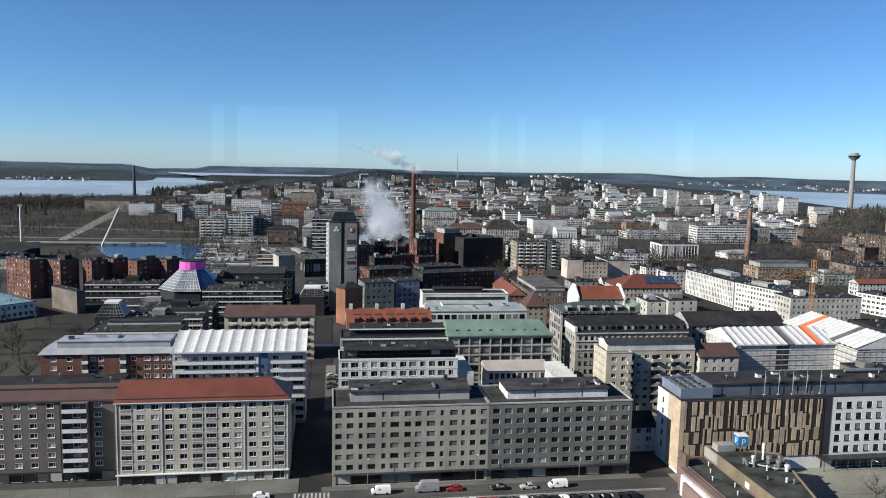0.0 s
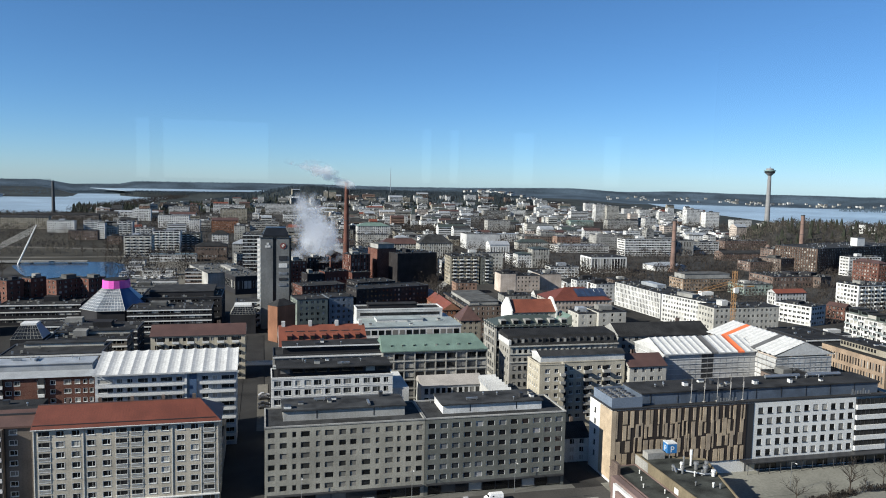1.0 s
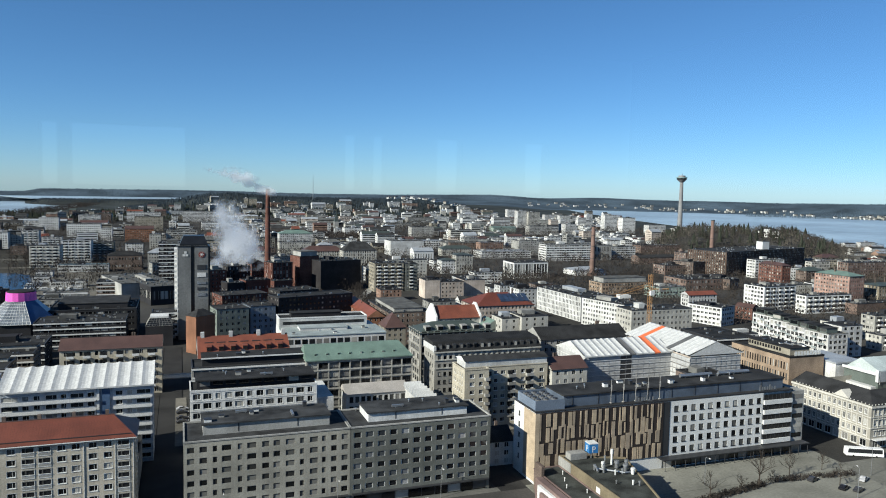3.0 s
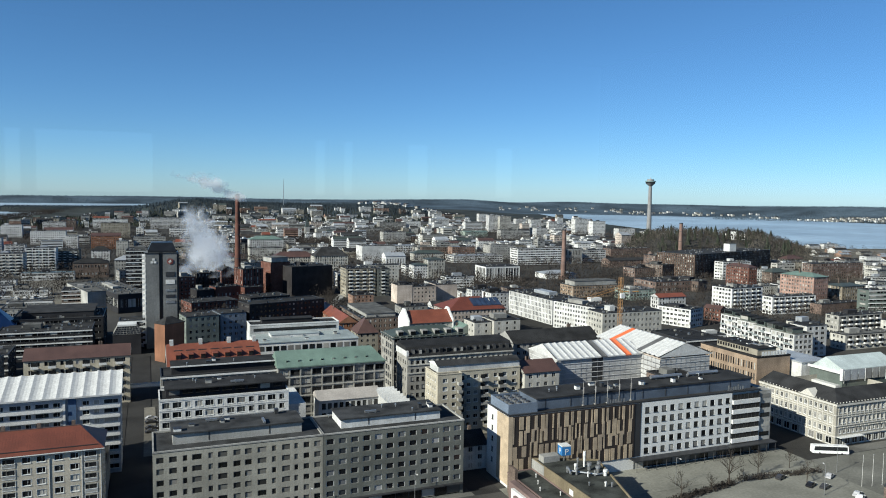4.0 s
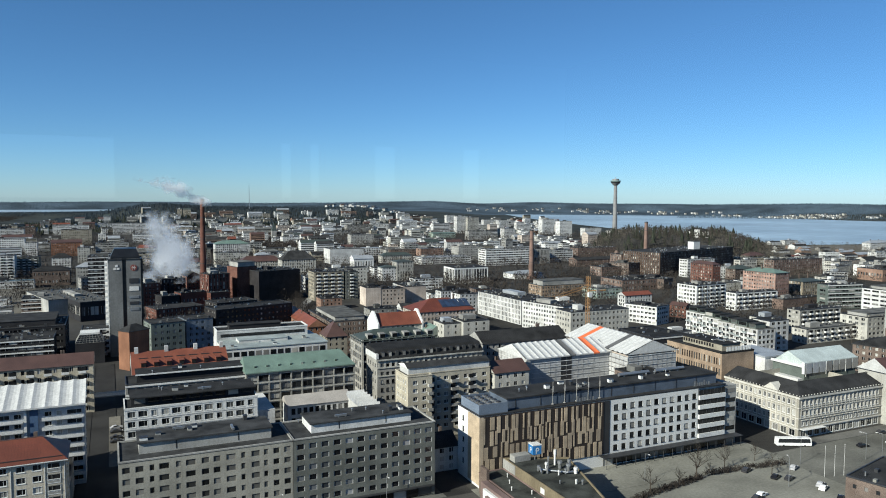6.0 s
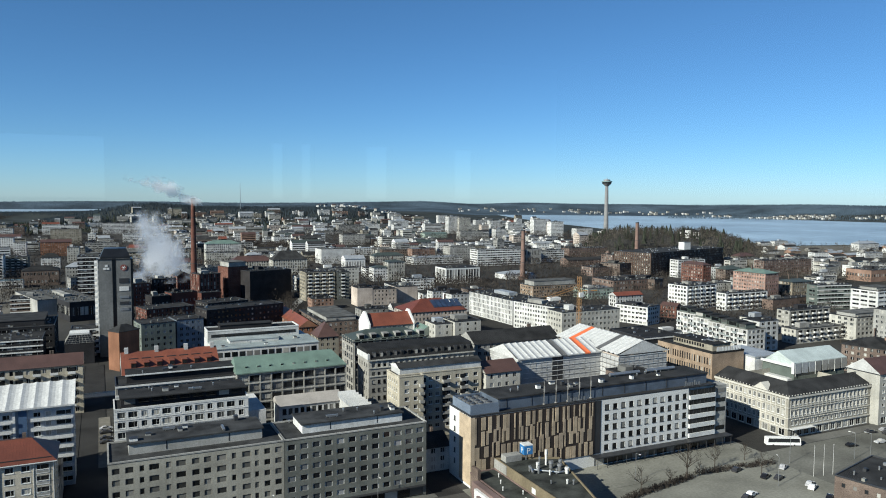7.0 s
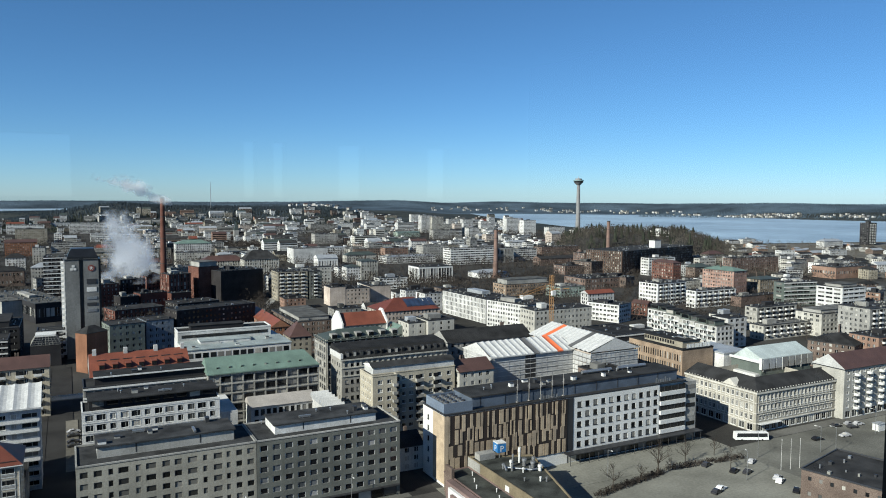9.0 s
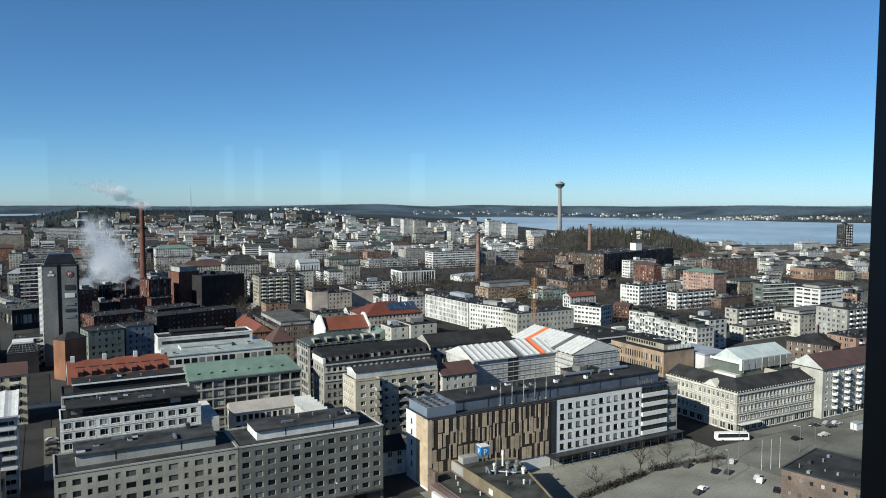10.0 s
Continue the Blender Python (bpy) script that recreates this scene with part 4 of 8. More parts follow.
def black_house():
    W, D, H = 41.0, 14.0, 22.0
    b = root("office_building", "dark-roofed office house with pale window bands", "building", 3.6, 275.6)
    walls(b, W, D, H, WALL["concrete"], lambda k, ln: grid_rows(6, 2.6, 3.2, 0.7, 1.7, spaced(ln, 2.9, 2.3, 0.4)) if k == "f" else [], "f", True)
    for k in range(1, 7):
        Solid().box(-0.15, -0.3, 2.7 + 3.2 * k - 0.35, W + 0.15, -0.004, 2.7 + 3.2 * k + 0.25).ob("band", TRIM_WHITE, b)
    flat_roof(b, 0, 0, W, D, H + 0.1, ROOF["felt"], 0.5)
    Solid().box(3.6, 3.0, H + 0.22, W, D - 1, H + 2.9, 0).ob("roof_house", WALL["dark"], b)
    Solid().box(3.3, 2.4, H + 2.9, W + 0.2, D - 0.6, H + 3.2, 0).ob("roof_house_roof", ROOF["felt"], b)
    Solid().box(3.2, 2.1, H + 2.9, W + 0.2, 2.39, H + 3.35).ob("roof_edge", TRIM_WHITE, b)
    clutter(b, 4, 3, W - 1, D - 2, H + 3.2, 5, rng)


def red_roof_house():
    W, D, H = 35.0, 24.0, 21.0
    b = town_block(6.4, 296.5, W, D, H, "concrete", "old town house under a steep red sheet-metal mansard roof", "gable", "tile_orange", extras=False, rise=6.5)
    s = Solid()
    for i in range(7):
        x = 3 + 4.6 * i
        s = Solid().box(x, 3.2, H + 1.2, x + 1.9, 7.6, H + 3.7, 0).box(x - 0.15, 3.0, H + 3.7, x + 2.05, 7.8, H + 3.9, 1).box(x + 0.15, 3.15, H + 2.1, x + 1.75, 3.196, H + 3.5, 2)
        s.ob("dormer", [ROOF["tile_orange"], ROOF["tile_orange"], GLASS_DARK], b)
        Solid().box(x - 0.6, 7.9, H + 3.9, x + 2.6, 8.3, H + 4.7).ob("snow_guard", TRIM_DARK, b)
    for x in (1, 12, 23, 33):
        Solid().box(x, 11, H + 5, x + 1.4, 12.6, H + 8.2).ob("chimney", WALL["white"], b)


def green_roof_house():
    W, D, H = 41.2, 15.0, 23.6
    b = root("office_building", "grey grid-fronted office house with a green copper roof", "building", 44.2, 272.5)
    st = surface("grey_stone_grid", (0.274, 0.266, 0.241), 0.85, 0.25, streak=True)
    n = 10
    cells = [(W / n * i + 0.5, W / n * (i + 1) - 0.12) for i in range(n)]
    walls(b, W, D, H, st, lambda k, ln: grid_rows(6, 1.2, 3.6, 1.0, 2.1, cells) if k == "f" else [], "f", True, 0.5)
    for i in range(n + 1):
        Solid().box(W / n * i - 0.1, -0.3, 0, W / n * i + 0.36, -0.004, H).ob("pier", st, b)
    for k in range(1, 6):
        Solid().box(-0.1, -0.36, 1.3 + 3.6 * k, W + 0.3, -0.31, 1.75 + 3.6 * k).ob("sill_band", WALL["cream"], b)
    s = Solid()
    s.poly(((-0.3, -0.7, H), (W + 0.3, -0.7, H), (W - 3.5, 7.5, H + 4.6), (0, 7.5, H + 4.6)))
    s.poly(((W + 0.3, -0.7, H), (W + 0.3, D + 0.7, H), (W - 3.5, 7.5, H + 4.6)))
    s.poly(((W + 0.3, D + 0.7, H), (-0.3, D + 0.7, H), (0, 7.5, H + 4.6), (W - 3.5, 7.5, H + 4.6)))
    s.poly(((-0.3, D + 0.7, H), (-0.3, -0.7, H), (0, 7.5, H + 4.6)))
    s.box(-0.4, -0.8, H - 0.4, W + 0.4, D + 0.8, H - 0.004)
    s.ob("roof", ROOF["copper"], b)
    for i in range(8):
        x = 3.2 + 4.4 * i
        Solid().box(x, 1.6, H + 0.6, x + 0.9, 3.2, H + 1.9, 0).box(x + 0.1, 1.56, H + 1.0, x + 0.8, 1.596, H + 1.75, 1).ob("dormer", [ROOF["copper"], GLASS], b)


def terraced_store():
    b = root("department_store", "white and pale green stepped flat-roofed store", "building", 43.5, 326.0)
    W = 46.0
    pale = surface("pale_sheet_roof", (0.29, 0.325, 0.318), 0.5, 0.2, 0.15)
    Solid().box(0, 0, 0, W, 34, 22).ob("wall", WALL["white"], b)
    Solid().box(-0.3, -0.3, 22, W + 0.3, 21, 22.4).ob("roof", pale, b)
    for i in range(9):
        Solid().box(-0.2, 2 + 2.1 * i, 22.4, W + 0.2, 2.12 + 2.1 * i, 22.52).ob("seam", pale, b)
    Solid().box(8, 10, 22.4, 30, 18, 23.6, 0).box(7.8, 9.8, 23.6, 30.2, 18.2, 23.8, 1).ob("roof_light", [WALL["white"], pale], b)
    Solid().box(0, 21, 22, W - 4, 33, 26.2, 0).box(1.5, 20.9, 23.6, W - 5.5, 20.98, 25.0, 2).ob("upper_hall", [WALL["white"], TRIM_WHITE, GLASS_DARK], b)
    flat_roof(b, 0, 21, W - 4, 33, 26.2, ROOF["felt"], 0.7, TRIM_WHITE)
    Solid().box(6, 25, 26.32, 30, 31, 28.2, 0).box(5.7, 24.7, 28.2, 30.3, 31.3, 28.5, 1).ob("top_hall", [WALL["dark"], ROOF["felt"]], b)
    for i in range(14):
        Solid().box(1 + 3.2 * i, -0.06, 18.5, 3.4 + 3.2 * i, -0.004, 20.6).ob("pane", GLASS, b)
    clutter(b, 2, 1, W - 2, 13, 22.5, 8, rng)


def court_wings():
    b = root("courtyard_building", "low white courtyard wing with sawtooth skylights", "building", 57.6, 264.0)
    walls(b, 24.0, 10.5, 11.6, WALL["white"], lambda k, ln: [(1.4 + 3.6 * j, 3.6 + 3.6 * j, spaced(ln, 2.3, 1.5)) for j in range(3)] if k == "f" else [], "f", True, 0)
    pale = surface("pale_pinkish_sheet", (0.349, 0.324, 0.299), 0.7, 0.2)
    s = Solid().box(-0.2, -0.2, 11.6, 24.2, 10.7, 11.8)
    s.poly(((-0.3, -0.4, 11.8), (24.3, -0.4, 11.8), (24.3, 6, 14.4), (-0.3, 6, 14.4)))
    s.poly(((24.3, -0.4, 11.8), (24.3, 10.7, 11.8), (24.3, 6, 14.4)))
    s.poly(((24.3, 10.7, 11.8), (-0.3, 10.7, 11.8), (-0.3, 6, 14.4), (24.3, 6, 14.4)))
    s.poly(((-0.3, 10.7, 11.8), (-0.3, -0.4, 11.8), (-0.3, 6, 14.4)))
    s.ob("roof", pale, b)
    c = root("courtyard_building", "stepped white court building with glazed shed roofs", "building", 70.0, 239.0, 0)
    Solid().box(10.5, 0, 0, 17.5, 30, 12.4).ob("wall", WALL["white"], c)
    for i in range(8):
        y = 0.8 + 3.6 * i
        s = Solid()
        s.poly(((10.6, y, 12.4), (17.4, y, 12.4), (17.4, y + 1.0, 14.6), (10.6, y + 1.0, 14.6)), 0)
        s.poly(((10.6, y + 1.0, 14.6), (17.4, y + 1.0, 14.6), (17.4, y + 3.0, 12.4), (10.6, y + 3.0, 12.4)), 1)
        s.poly(((17.4, y, 12.4), (17.4, y + 3.0, 12.4), (17.4, y + 1.0, 14.6)), 1)
        s.poly(((10.6, y + 3.0, 12.4), (10.6, y, 12.4), (10.6, y + 1.0, 14.6)), 1)
        s.ob("skylight", [TRIM_WHITE, ROOF["zinc"]], c)
    town_block(48.5, 226.0, 34, 22, 9, "cream", "low courtyard hall with a pale gravel roof", roof_mat="felt_pale")


def tall_grey_house():
    b = root("apartment_building", "tall grey gallery-access house with a green-black roof", "building", 96.6, 297.0)
    W, D, H = 34.0, 16.0, 26.8
    walls(b, W, D, H, WALL["stone"], lambda k, ln: grid_rows(8, 1.5, 3.3, 0.5, 2.3, spaced(ln, 2.9, 2.3, 0.6)) if k in "fl" else [], "f", True)
    for i in range(13):
        Solid().box(0.45 + 2.9 * i, -0.16, 0, 0.8 + 2.9 * i, -0.004, H).ob("pier", WALL["cream"], b)
    pitched_roof(b, W, D, H, 3.6, ROOF["dark_green"], True)
    for i in range(6):
        x = 3 + 5.6 * i
        Solid().box(x, 1.2, H + 0.4, x + 2.6, 4.6, H + 2.6, 0).box(x + 0.2, 1.14, H + 0.7, x + 2.4, 1.196, H + 2.3, 1).ob("dormer", [WALL["concrete"], GLASS], b)


def mansard_house():
    b = root("apartment_building", "long grey house with a dark dormered mansard roof", "building", 93.6, 268.5)
    W, D, H = 46.0, 13.0, 25.0
    walls(b, W, D, H, WALL["stone"], lambda k, ln: grid_rows(7, 1.6, 3.2, 0.8, 1.6, spaced(ln, 2.35, 1.25)) if k == "f" else grid_rows(7, 1.6, 3.2, 0.8, 1.6, spaced(ln, 3.0, 1.0)) if k == "l" else [], "f", True, 0)
    s = Solid()
    s.poly(((-0.3, -0.3, H), (W + 0.3, -0.3, H), (W, 2.6, H + 3.4), (0, 2.6, H + 3.4)))
    s.poly(((-0.0, 2.6, H + 3.4), (W, 2.6, H + 3.4), (W, D, H + 4.2), (0, D, H + 4.2)))
    s.poly(((-0.3, D, H), (-0.3, -0.3, H), (0, 2.6, H + 3.4), (0, D, H + 4.2)))
    s.poly(((W + 0.3, -0.3, H), (W + 0.3, D, H), (W, D, H + 4.2), (W, 2.6, H + 3.4)))
    s.poly(((W, D, H), (0, D, H), (0, D, H + 4.2), (W, D, H + 4.2)))
    s.ob("roof", ROOF["felt"], b)
    for i in range(15):
        x = 2 + 2.95 * i
        Solid().box(x, 0.4, H + 0.7, x + 1.3, 2.5, H + 2.6, 0).box(x + 0.12, 0.36, H + 0.9, x + 1.18, 0.396, H + 2.4, 1).ob("dormer", [TRIM_DARK, GLASS], b)
    Solid().box(-0.7, -0.6, H - 0.5, W + 0.4, -0.31, H - 0.02).ob("cornice", WALL["cream"], b)
    for z in (H - 3.6, H - 6.9):
        Solid().box(-0.1, -0.28, z, W + 0.1, -0.004, z + 0.5).ob("cornice", WALL["cream"], b)
    for i in range(19):
        Solid().box(0.5 + 2.36 * i, -0.12, H - 3.1, 1.3 + 2.36 * i, -0.004, H - 0.52).ob("pilaster", WALL["cream"], b)
    Solid().box(-0.4, -0.1, H + 0.02, 0.6, D, H + 2.2).ob("gable", WALL["white"], b)


def yellow_house():
    b = root("apartment_building", "cream-yellow apartment house with projecting balconies and a black roof", "building", 95.4, 240.5)
    W, D, H = 34.5, 12.5, 24.0
    fh = 2.95

    # a projecting bay at the corner, the long front set back behind it
    bay, back = 9.4, 2.8
    face = Solid()
    runs = ((0, 0, 1, 0, bay, [(2.0, 3.8), (5.6, 7.2)]), (bay, 0, 0, 1, back, []), (bay, back, 1, 0, W - bay, [(3.2, 4.8), (6.0, 7.8), (10.4, 12.2), (14.2, 15.8), (17.8, 19.6), (21.8, 23.6)]),
            (W, back, 0, 1, D - back, []), (W, D, -1, 0, W, []), (0, D, 0, -1, D, [(1.4, 2.2), (3.0, 3.8), (5.2, 6.0), (7.4, 8.2), (9.6, 10.4)]))
    for ox, oy, ux, uy, ln, cells in runs:
        rows = grid_rows(7, 2.6, fh, 0.85, 1.5, cells) if cells else []
        pierced(face, ox, oy, ux, uy, ln, 0, H, rows, 0.3)
        for zb, zt, cc in rows:
            for a, c in cc:
                m = (a + c) / 2
                set_window(b, ox + ux * m - uy * 0.08, oy + uy * m + ux * 0.08, zb, math.degrees(math.atan2(uy, ux)), c - a, zt - zb)
    face.ob("wall", WALL["yellow"], b)
    for k in range(1, 7):
        z = 2.6 + fh * k
        for x, y, w, o in ((7.6, 0, 1.8, 1.3), (bay + 0.05, back, 2.4, 1.6), (18.0, back, 2.8, 1.5), (25.4, back, 2.8, 1.5)):
            Solid().box(x, y - o, z - 0.1, x + w, y - 0.004, z + 0.06).box(x, y - o, z + 0.06, x + w, y - o + 0.08, z + 1.0).box(x, y - o + 0.08, z + 0.06, x + 0.08, y - 0.004, z + 1.0).ob("balcony", WALL["concrete"], b)
        for x in (18.2, 25.6, bay + 0.3):
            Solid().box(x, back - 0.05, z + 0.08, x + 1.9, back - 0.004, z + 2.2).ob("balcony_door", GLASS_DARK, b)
    flat_roof(b, 0, back, W, D, H, ROOF["felt"], 0.5, WALL["yellow"])
    flat_roof(b, 0.05, 0, bay, back - 0.2, H, ROOF["felt"], 0.5, WALL["yellow"])
    Solid().box(1.5, 3.4, H + 0.12, W, D - 0.5, H + 2.6, 0).ob("roof_house", WALL["white"], b)
    s = Solid()
    s.poly(((1.0, 3.0, H + 2.6), (W + 0.3, 3.0, H + 2.6), (W + 0.3, 6.6, H + 4.0), (1.0, 6.6, H + 4.0)))
    s.poly(((1.0, 6.6, H + 4.0), (W + 0.3, 6.6, H + 4.0), (W + 0.3, D, H + 2.6), (1.0, D, H + 2.6)))
    s.poly(((1.0, D, H + 2.6), (1.0, 3.0, H + 2.6), (1.0, 6.6, H + 4.0)), 1)
    s.poly(((W + 0.3, 3.0, H + 2.6), (W + 0.3, D, H + 2.6), (W + 0.3, 6.6, H + 4.0)), 1)
    s.ob("roof", [ROOF["felt"], WALL["white"]], b)
    town_block(131.0, 241.5, 15, 13, 22, "cream", "cream town house with a brown tiled roof", "gable", "tile_brown")
    town_block(86.5, 211.5, 15, 12, 8, "white", "low white gatehouse in the shade", "gable", "felt")


def scaffold(x, y, w, d, h, turn, tent_h, n, label, stripes=(), dark_bay=(), blind="b"):
    b = root("scaffolded_building", label, "building", x, y, 0, turn)
    Solid().box(0.6, 1.2, 0, w - 0.6, d - 0.6, h - 0.6).ob("wall", WALL["pinkish"], b)
    lv = 2.0
    for side, (ox, oy, ux, uy, ln) in sides(w, d).items():
        if side == blind:
            continue
        m = max(2, round(ln / 2.6))
        for i in range(m):
            a0, a1 = ln * i / m, ln * (i + 1) / m
            bare = i in dark_bay and side == "f"
            mt = TRIM_DARK if bare else NET
            s = Solid()
            for k in range(int(h / lv)):
                bulge = rng.uniform(0.02, 0.16)
                z0, z1 = k * lv + 0.15, (k + 1) * lv - 0.1
                if side != "r" and k < 3 and rng.random() < 0.3:
                    continue
                p = lambda a, z, o: (ox + ux * a + uy * o, oy + uy * a - ux * o, z)
                s.poly((p(a0, z0, 0.02), p(a1, z0, 0.02), p(a1, (z0 + z1) / 2, bulge), p(a0, (z0 + z1) / 2, bulge)))
                s.poly((p(a0, (z0 + z1) / 2, bulge), p(a1, (z0 + z1) / 2, bulge), p(a1, z1, 0.02), p(a0, z1, 0.02)))
            if s.f:
                s.ob("netting", mt, b)
            q = Solid().tube((ox + ux * a0 + uy * 0.2, oy + uy * a0 - ux * 0.2, 0), (ox + ux * a0 + uy * 0.2, oy + uy * a0 - ux * 0.2, h + 0.5), 0.035, 0.035, 5)
            q.ob("standard", STEEL, b)
        for k in range(int(h / lv) + 1):
            q = Solid().tube((ox + uy * 0.25, oy - ux * 0.25, k * lv), (ox + ux * ln + uy * 0.25, oy + uy * ln - ux * 0.25, k * lv), 0.05, 0.05, 5)
            q.ob("ledger", STEEL, b)
            if side != "b" and k:
                q = Solid()
                q.poly([(ox + ux * t + uy * o, oy + uy * t - ux * o, k * lv + z) for t, o, z in ((0, 0.18, 0), (ln, 0.18, 0), (ln, 0.2, 0.28), (0, 0.2, 0.28))])
                q.ob("toe_board", TRIM_WHITE, b)
    ribbed_tarp(b, -0.5, w + 0.5, -0.8, d + 0.8, h + 0.4, h + tent_h, n, TARP, stripes=stripes)
    return b


DARKTARP = surface("grey_tarpaulin_gap", (0.0830, 0.0830, 0.0830), 0.7, 0.3)


def brick_store():
    b = root("department_store", "light brown brick store with a black roof and sign band", "building", 237.0, 233.8, 0)
    W, D, H = 18.5, 34.0, 22.0
    walls(b, W, D, H, WALL["tan_brick"], lambda k, ln: [(3.4 + 4.5 * j, 6.4 + 4.5 * j, spaced(ln, 1.5, 0.75, 0.6)) for j in range(4)] if k == "l" else [], "")
    flat_roof(b, 0, 0, W, D, H, ROOF["felt"], 0.7, ROOF["felt"])
    Solid().box(4, 4, H + 0.12, W - 4, D - 6, H + 3, 0).box(3.4, 3.6, H + 3, W - 3.6, D - 5.6, H + 3.3, 1).ob("roof_house", [WALL["taupe_light"], ROOF["felt"]], b)
    for i in range(12):
        Solid().box(3.9, 9 + 1.6 * i, H + 1.0, 3.996, 10.0 + 1.6 * i, H + 2.4).ob("pane", GLASS_DARK, b)
    g = root("roof_sign", "pale worn roof letters drawn as plain strokes", "sign", 239.5, 233.85, H + 0.75)
    Solid().box(0, 0.1, 0, 14.5, 0.2, 0.15).ob("rail", STEEL, g)
    for i in range(9):
        Solid().box(0.2 + 1.6 * i, 0.05, 0.15, 1.35 + 1.6 * i, 0.2, 1.9).ob("stroke", TRIM_WHITE, g)
    clutter(b, 4, 4, W - 4, D - 6, H + 3, 10, rng)


def ornate_house():
    W, D, H = 45.5, 36.0, 15.8
    b = root("ornate_building", "ornate cream corner house with bands, pediment and a black sheet roof", "building", 229.2, 188.2)
    warm = surface("warm_cream_stucco", (0.295, 0.278, 0.238), 0.85, 0.2, streak=True)
    trim = surface("cream_stucco_trim", (0.47, 0.452, 0.405), 0.8, 0.15)

    def rows_of(k, ln):
        c = spaced(ln, 2.15, 1.15, 1.2)
        if k in "fl":
            return [(0.4, 3.0, spaced(ln, 3.6, 2.6)), (4.5, 6.5, c), (8.2, 10.4, c), (12.1, 14.0, c)]
        return []

    walls(b, W, D, H, warm, rows_of, "fl", False, 0.5)
    for z, hh, o in ((3.4, 0.4, 0.35), (7.3, 0.3, 0.2), (11.2, 0.3, 0.22), (14.8, 0.7, 0.5)):
        Solid().box(-o, -o, z, W + 0.1, -0.004, z + hh).box(-o, 0, z, -0.004, D, z + hh).ob("cornice", trim, b)
    for a, c in spaced(W, 2.15, 1.0, 1.2):
        m = (a + c) / 2
        for z in (6.55, 10.45):
            Solid().box(m - 0.75, -0.28, z, m + 0.75, -0.005, z + 0.22).ob("window_hood", trim, b)
        Solid().box(m - 1.25, -0.14, 7.6, m - 0.95, -0.005, 14.7).ob("pilaster", trim, b)
    for a, c in spaced(D, 2.15, 1.0, 1.2):
        m = D - (a + c) / 2
        for z in (6.55, 10.45):
            Solid().box(-0.28, m - 0.75, z, -0.005, m + 0.75, z + 0.22).ob("window_hood", trim, b)
        Solid().box(-0.14, m - 1.25, 3.8, -0.005, m - 0.95, 14.7).ob("pilaster", trim, b)
    s = Solid()
    s.poly(((-0.5, -0.5, H), (W, -0.5, H), (W - 0.5, 7, H + 3.4), (7, 7, H + 3.4)))
    s.poly(((-0.5, D, H), (-0.5, -0.5, H), (7, 7, H + 3.4), (7, D, H + 3.4)))
    s.poly(((7, 7, H + 3.4), (W - 0.5, 7, H + 3.4), (W, 14, H), (14, 14, H)))
    s.poly(((7, D, H + 3.4), (7, 7, H + 3.4), (14, 14, H), (14, D, H)))
    s.poly(((W, -0.5, H), (W, 14, H), (W - 0.5, 7, H + 3.4)))
    s.poly(((-0.5, D, H), (7, D, H + 3.4), (14, D, H)))
    s.ob("roof", ROOF["felt"], b)
    p = Solid()
    p.poly(((-0.6, 16, H), (-0.6, 9, H), (-0.6, 12.5, H + 2.6)))
    p.poly(((-0.6, 9, H), (2.5, 9, H), (3.5, 12.5, H + 2.6), (-0.6, 12.5, H + 2.6)))
    p.poly(((2.5, 16, H), (-0.6, 16, H), (-0.6, 12.5, H + 2.6), (3.5, 12.5, H + 2.6)))
    p.ob("pediment", trim, b)
    for i in range(30):
        Solid().box(-0.4 + 1.55 * i, -0.52, H, -0.1 + 1.55 * i, -0.25, H + 0.4).ob("parapet_block", trim, b)
    for i in range(22):
        Solid().box(-0.52, 0.6 + 1.55 * i, H, -0.25, 0.9 + 1.55 * i, H + 0.4).ob("parapet_block", trim, b)
    Solid().box(0.4, -2.2, 3.5, 12, -0.4, 3.7).ob("awning", TRIM_WHITE, b)
    # glazed and metal halls behind
    h = root("glazed_hall", "pale metal-roofed hall with a glass front", "building", 260.5, 212.0)
    Solid().box(0, 0, 0, 31, 16, 18.4).ob("wall", WALL["office_green"], h)
    pale = surface("pale_green_metal_roof", (0.415, 0.465, 0.448), 0.4, 0.15, 0.2)
    s = Solid()
    s.poly(((-0.5, -0.5, 20.6), (31.5, -0.5, 20.6), (31.5, 8, 24.2), (-0.5, 8, 24.2)))
    s.poly(((-0.5, 8, 24.2), (31.5, 8, 24.2), (31.5, 16, 18.4), (-0.5, 16, 18.4)))
    s.poly(((-0.5, 16, 18.4), (-0.5, -0.5, 18.4), (-0.5, -0.5, 20.6), (-0.5, 8, 24.2)))
    s.poly(((31.5, -0.5, 18.4), (31.5, 16, 18.4), (31.5, 8, 24.2), (31.5, -0.5, 20.6)))
    s.poly(((-0.5, -0.5, 18.4), (31.5, -0.5, 18.4), (31.5, -0.5, 20.6), (-0.5, -0.5, 20.6)))
    s.ob("roof", pale, h)
    Solid().box(-1.0, -0.8, 16.0, -0.51, 0.4, 20.9).box(-1.0, 0.4, 18.6, -0.51, 16.2, 19.6).ob("verge", TRIM_WHITE, h)
    for i in range(8):
        Solid().box(0.4 + 4 * i, -0.62, 16.0, 3.8 + 4 * i, -0.51, 20.3).ob("panel", ROOF["zinc"] if i < 3 else WALL["concrete"], h)
        if i % 3 == 0:
            Solid().box(0.1 + 4 * i, -0.7, 15.0, 0.25 + 4 * i, -0.52, 20.3).ob("fin", TRIM_WHITE, h)
    w = root("store_wing", "pale low wing with a white roof edge", "building", 240.0, 226.5)
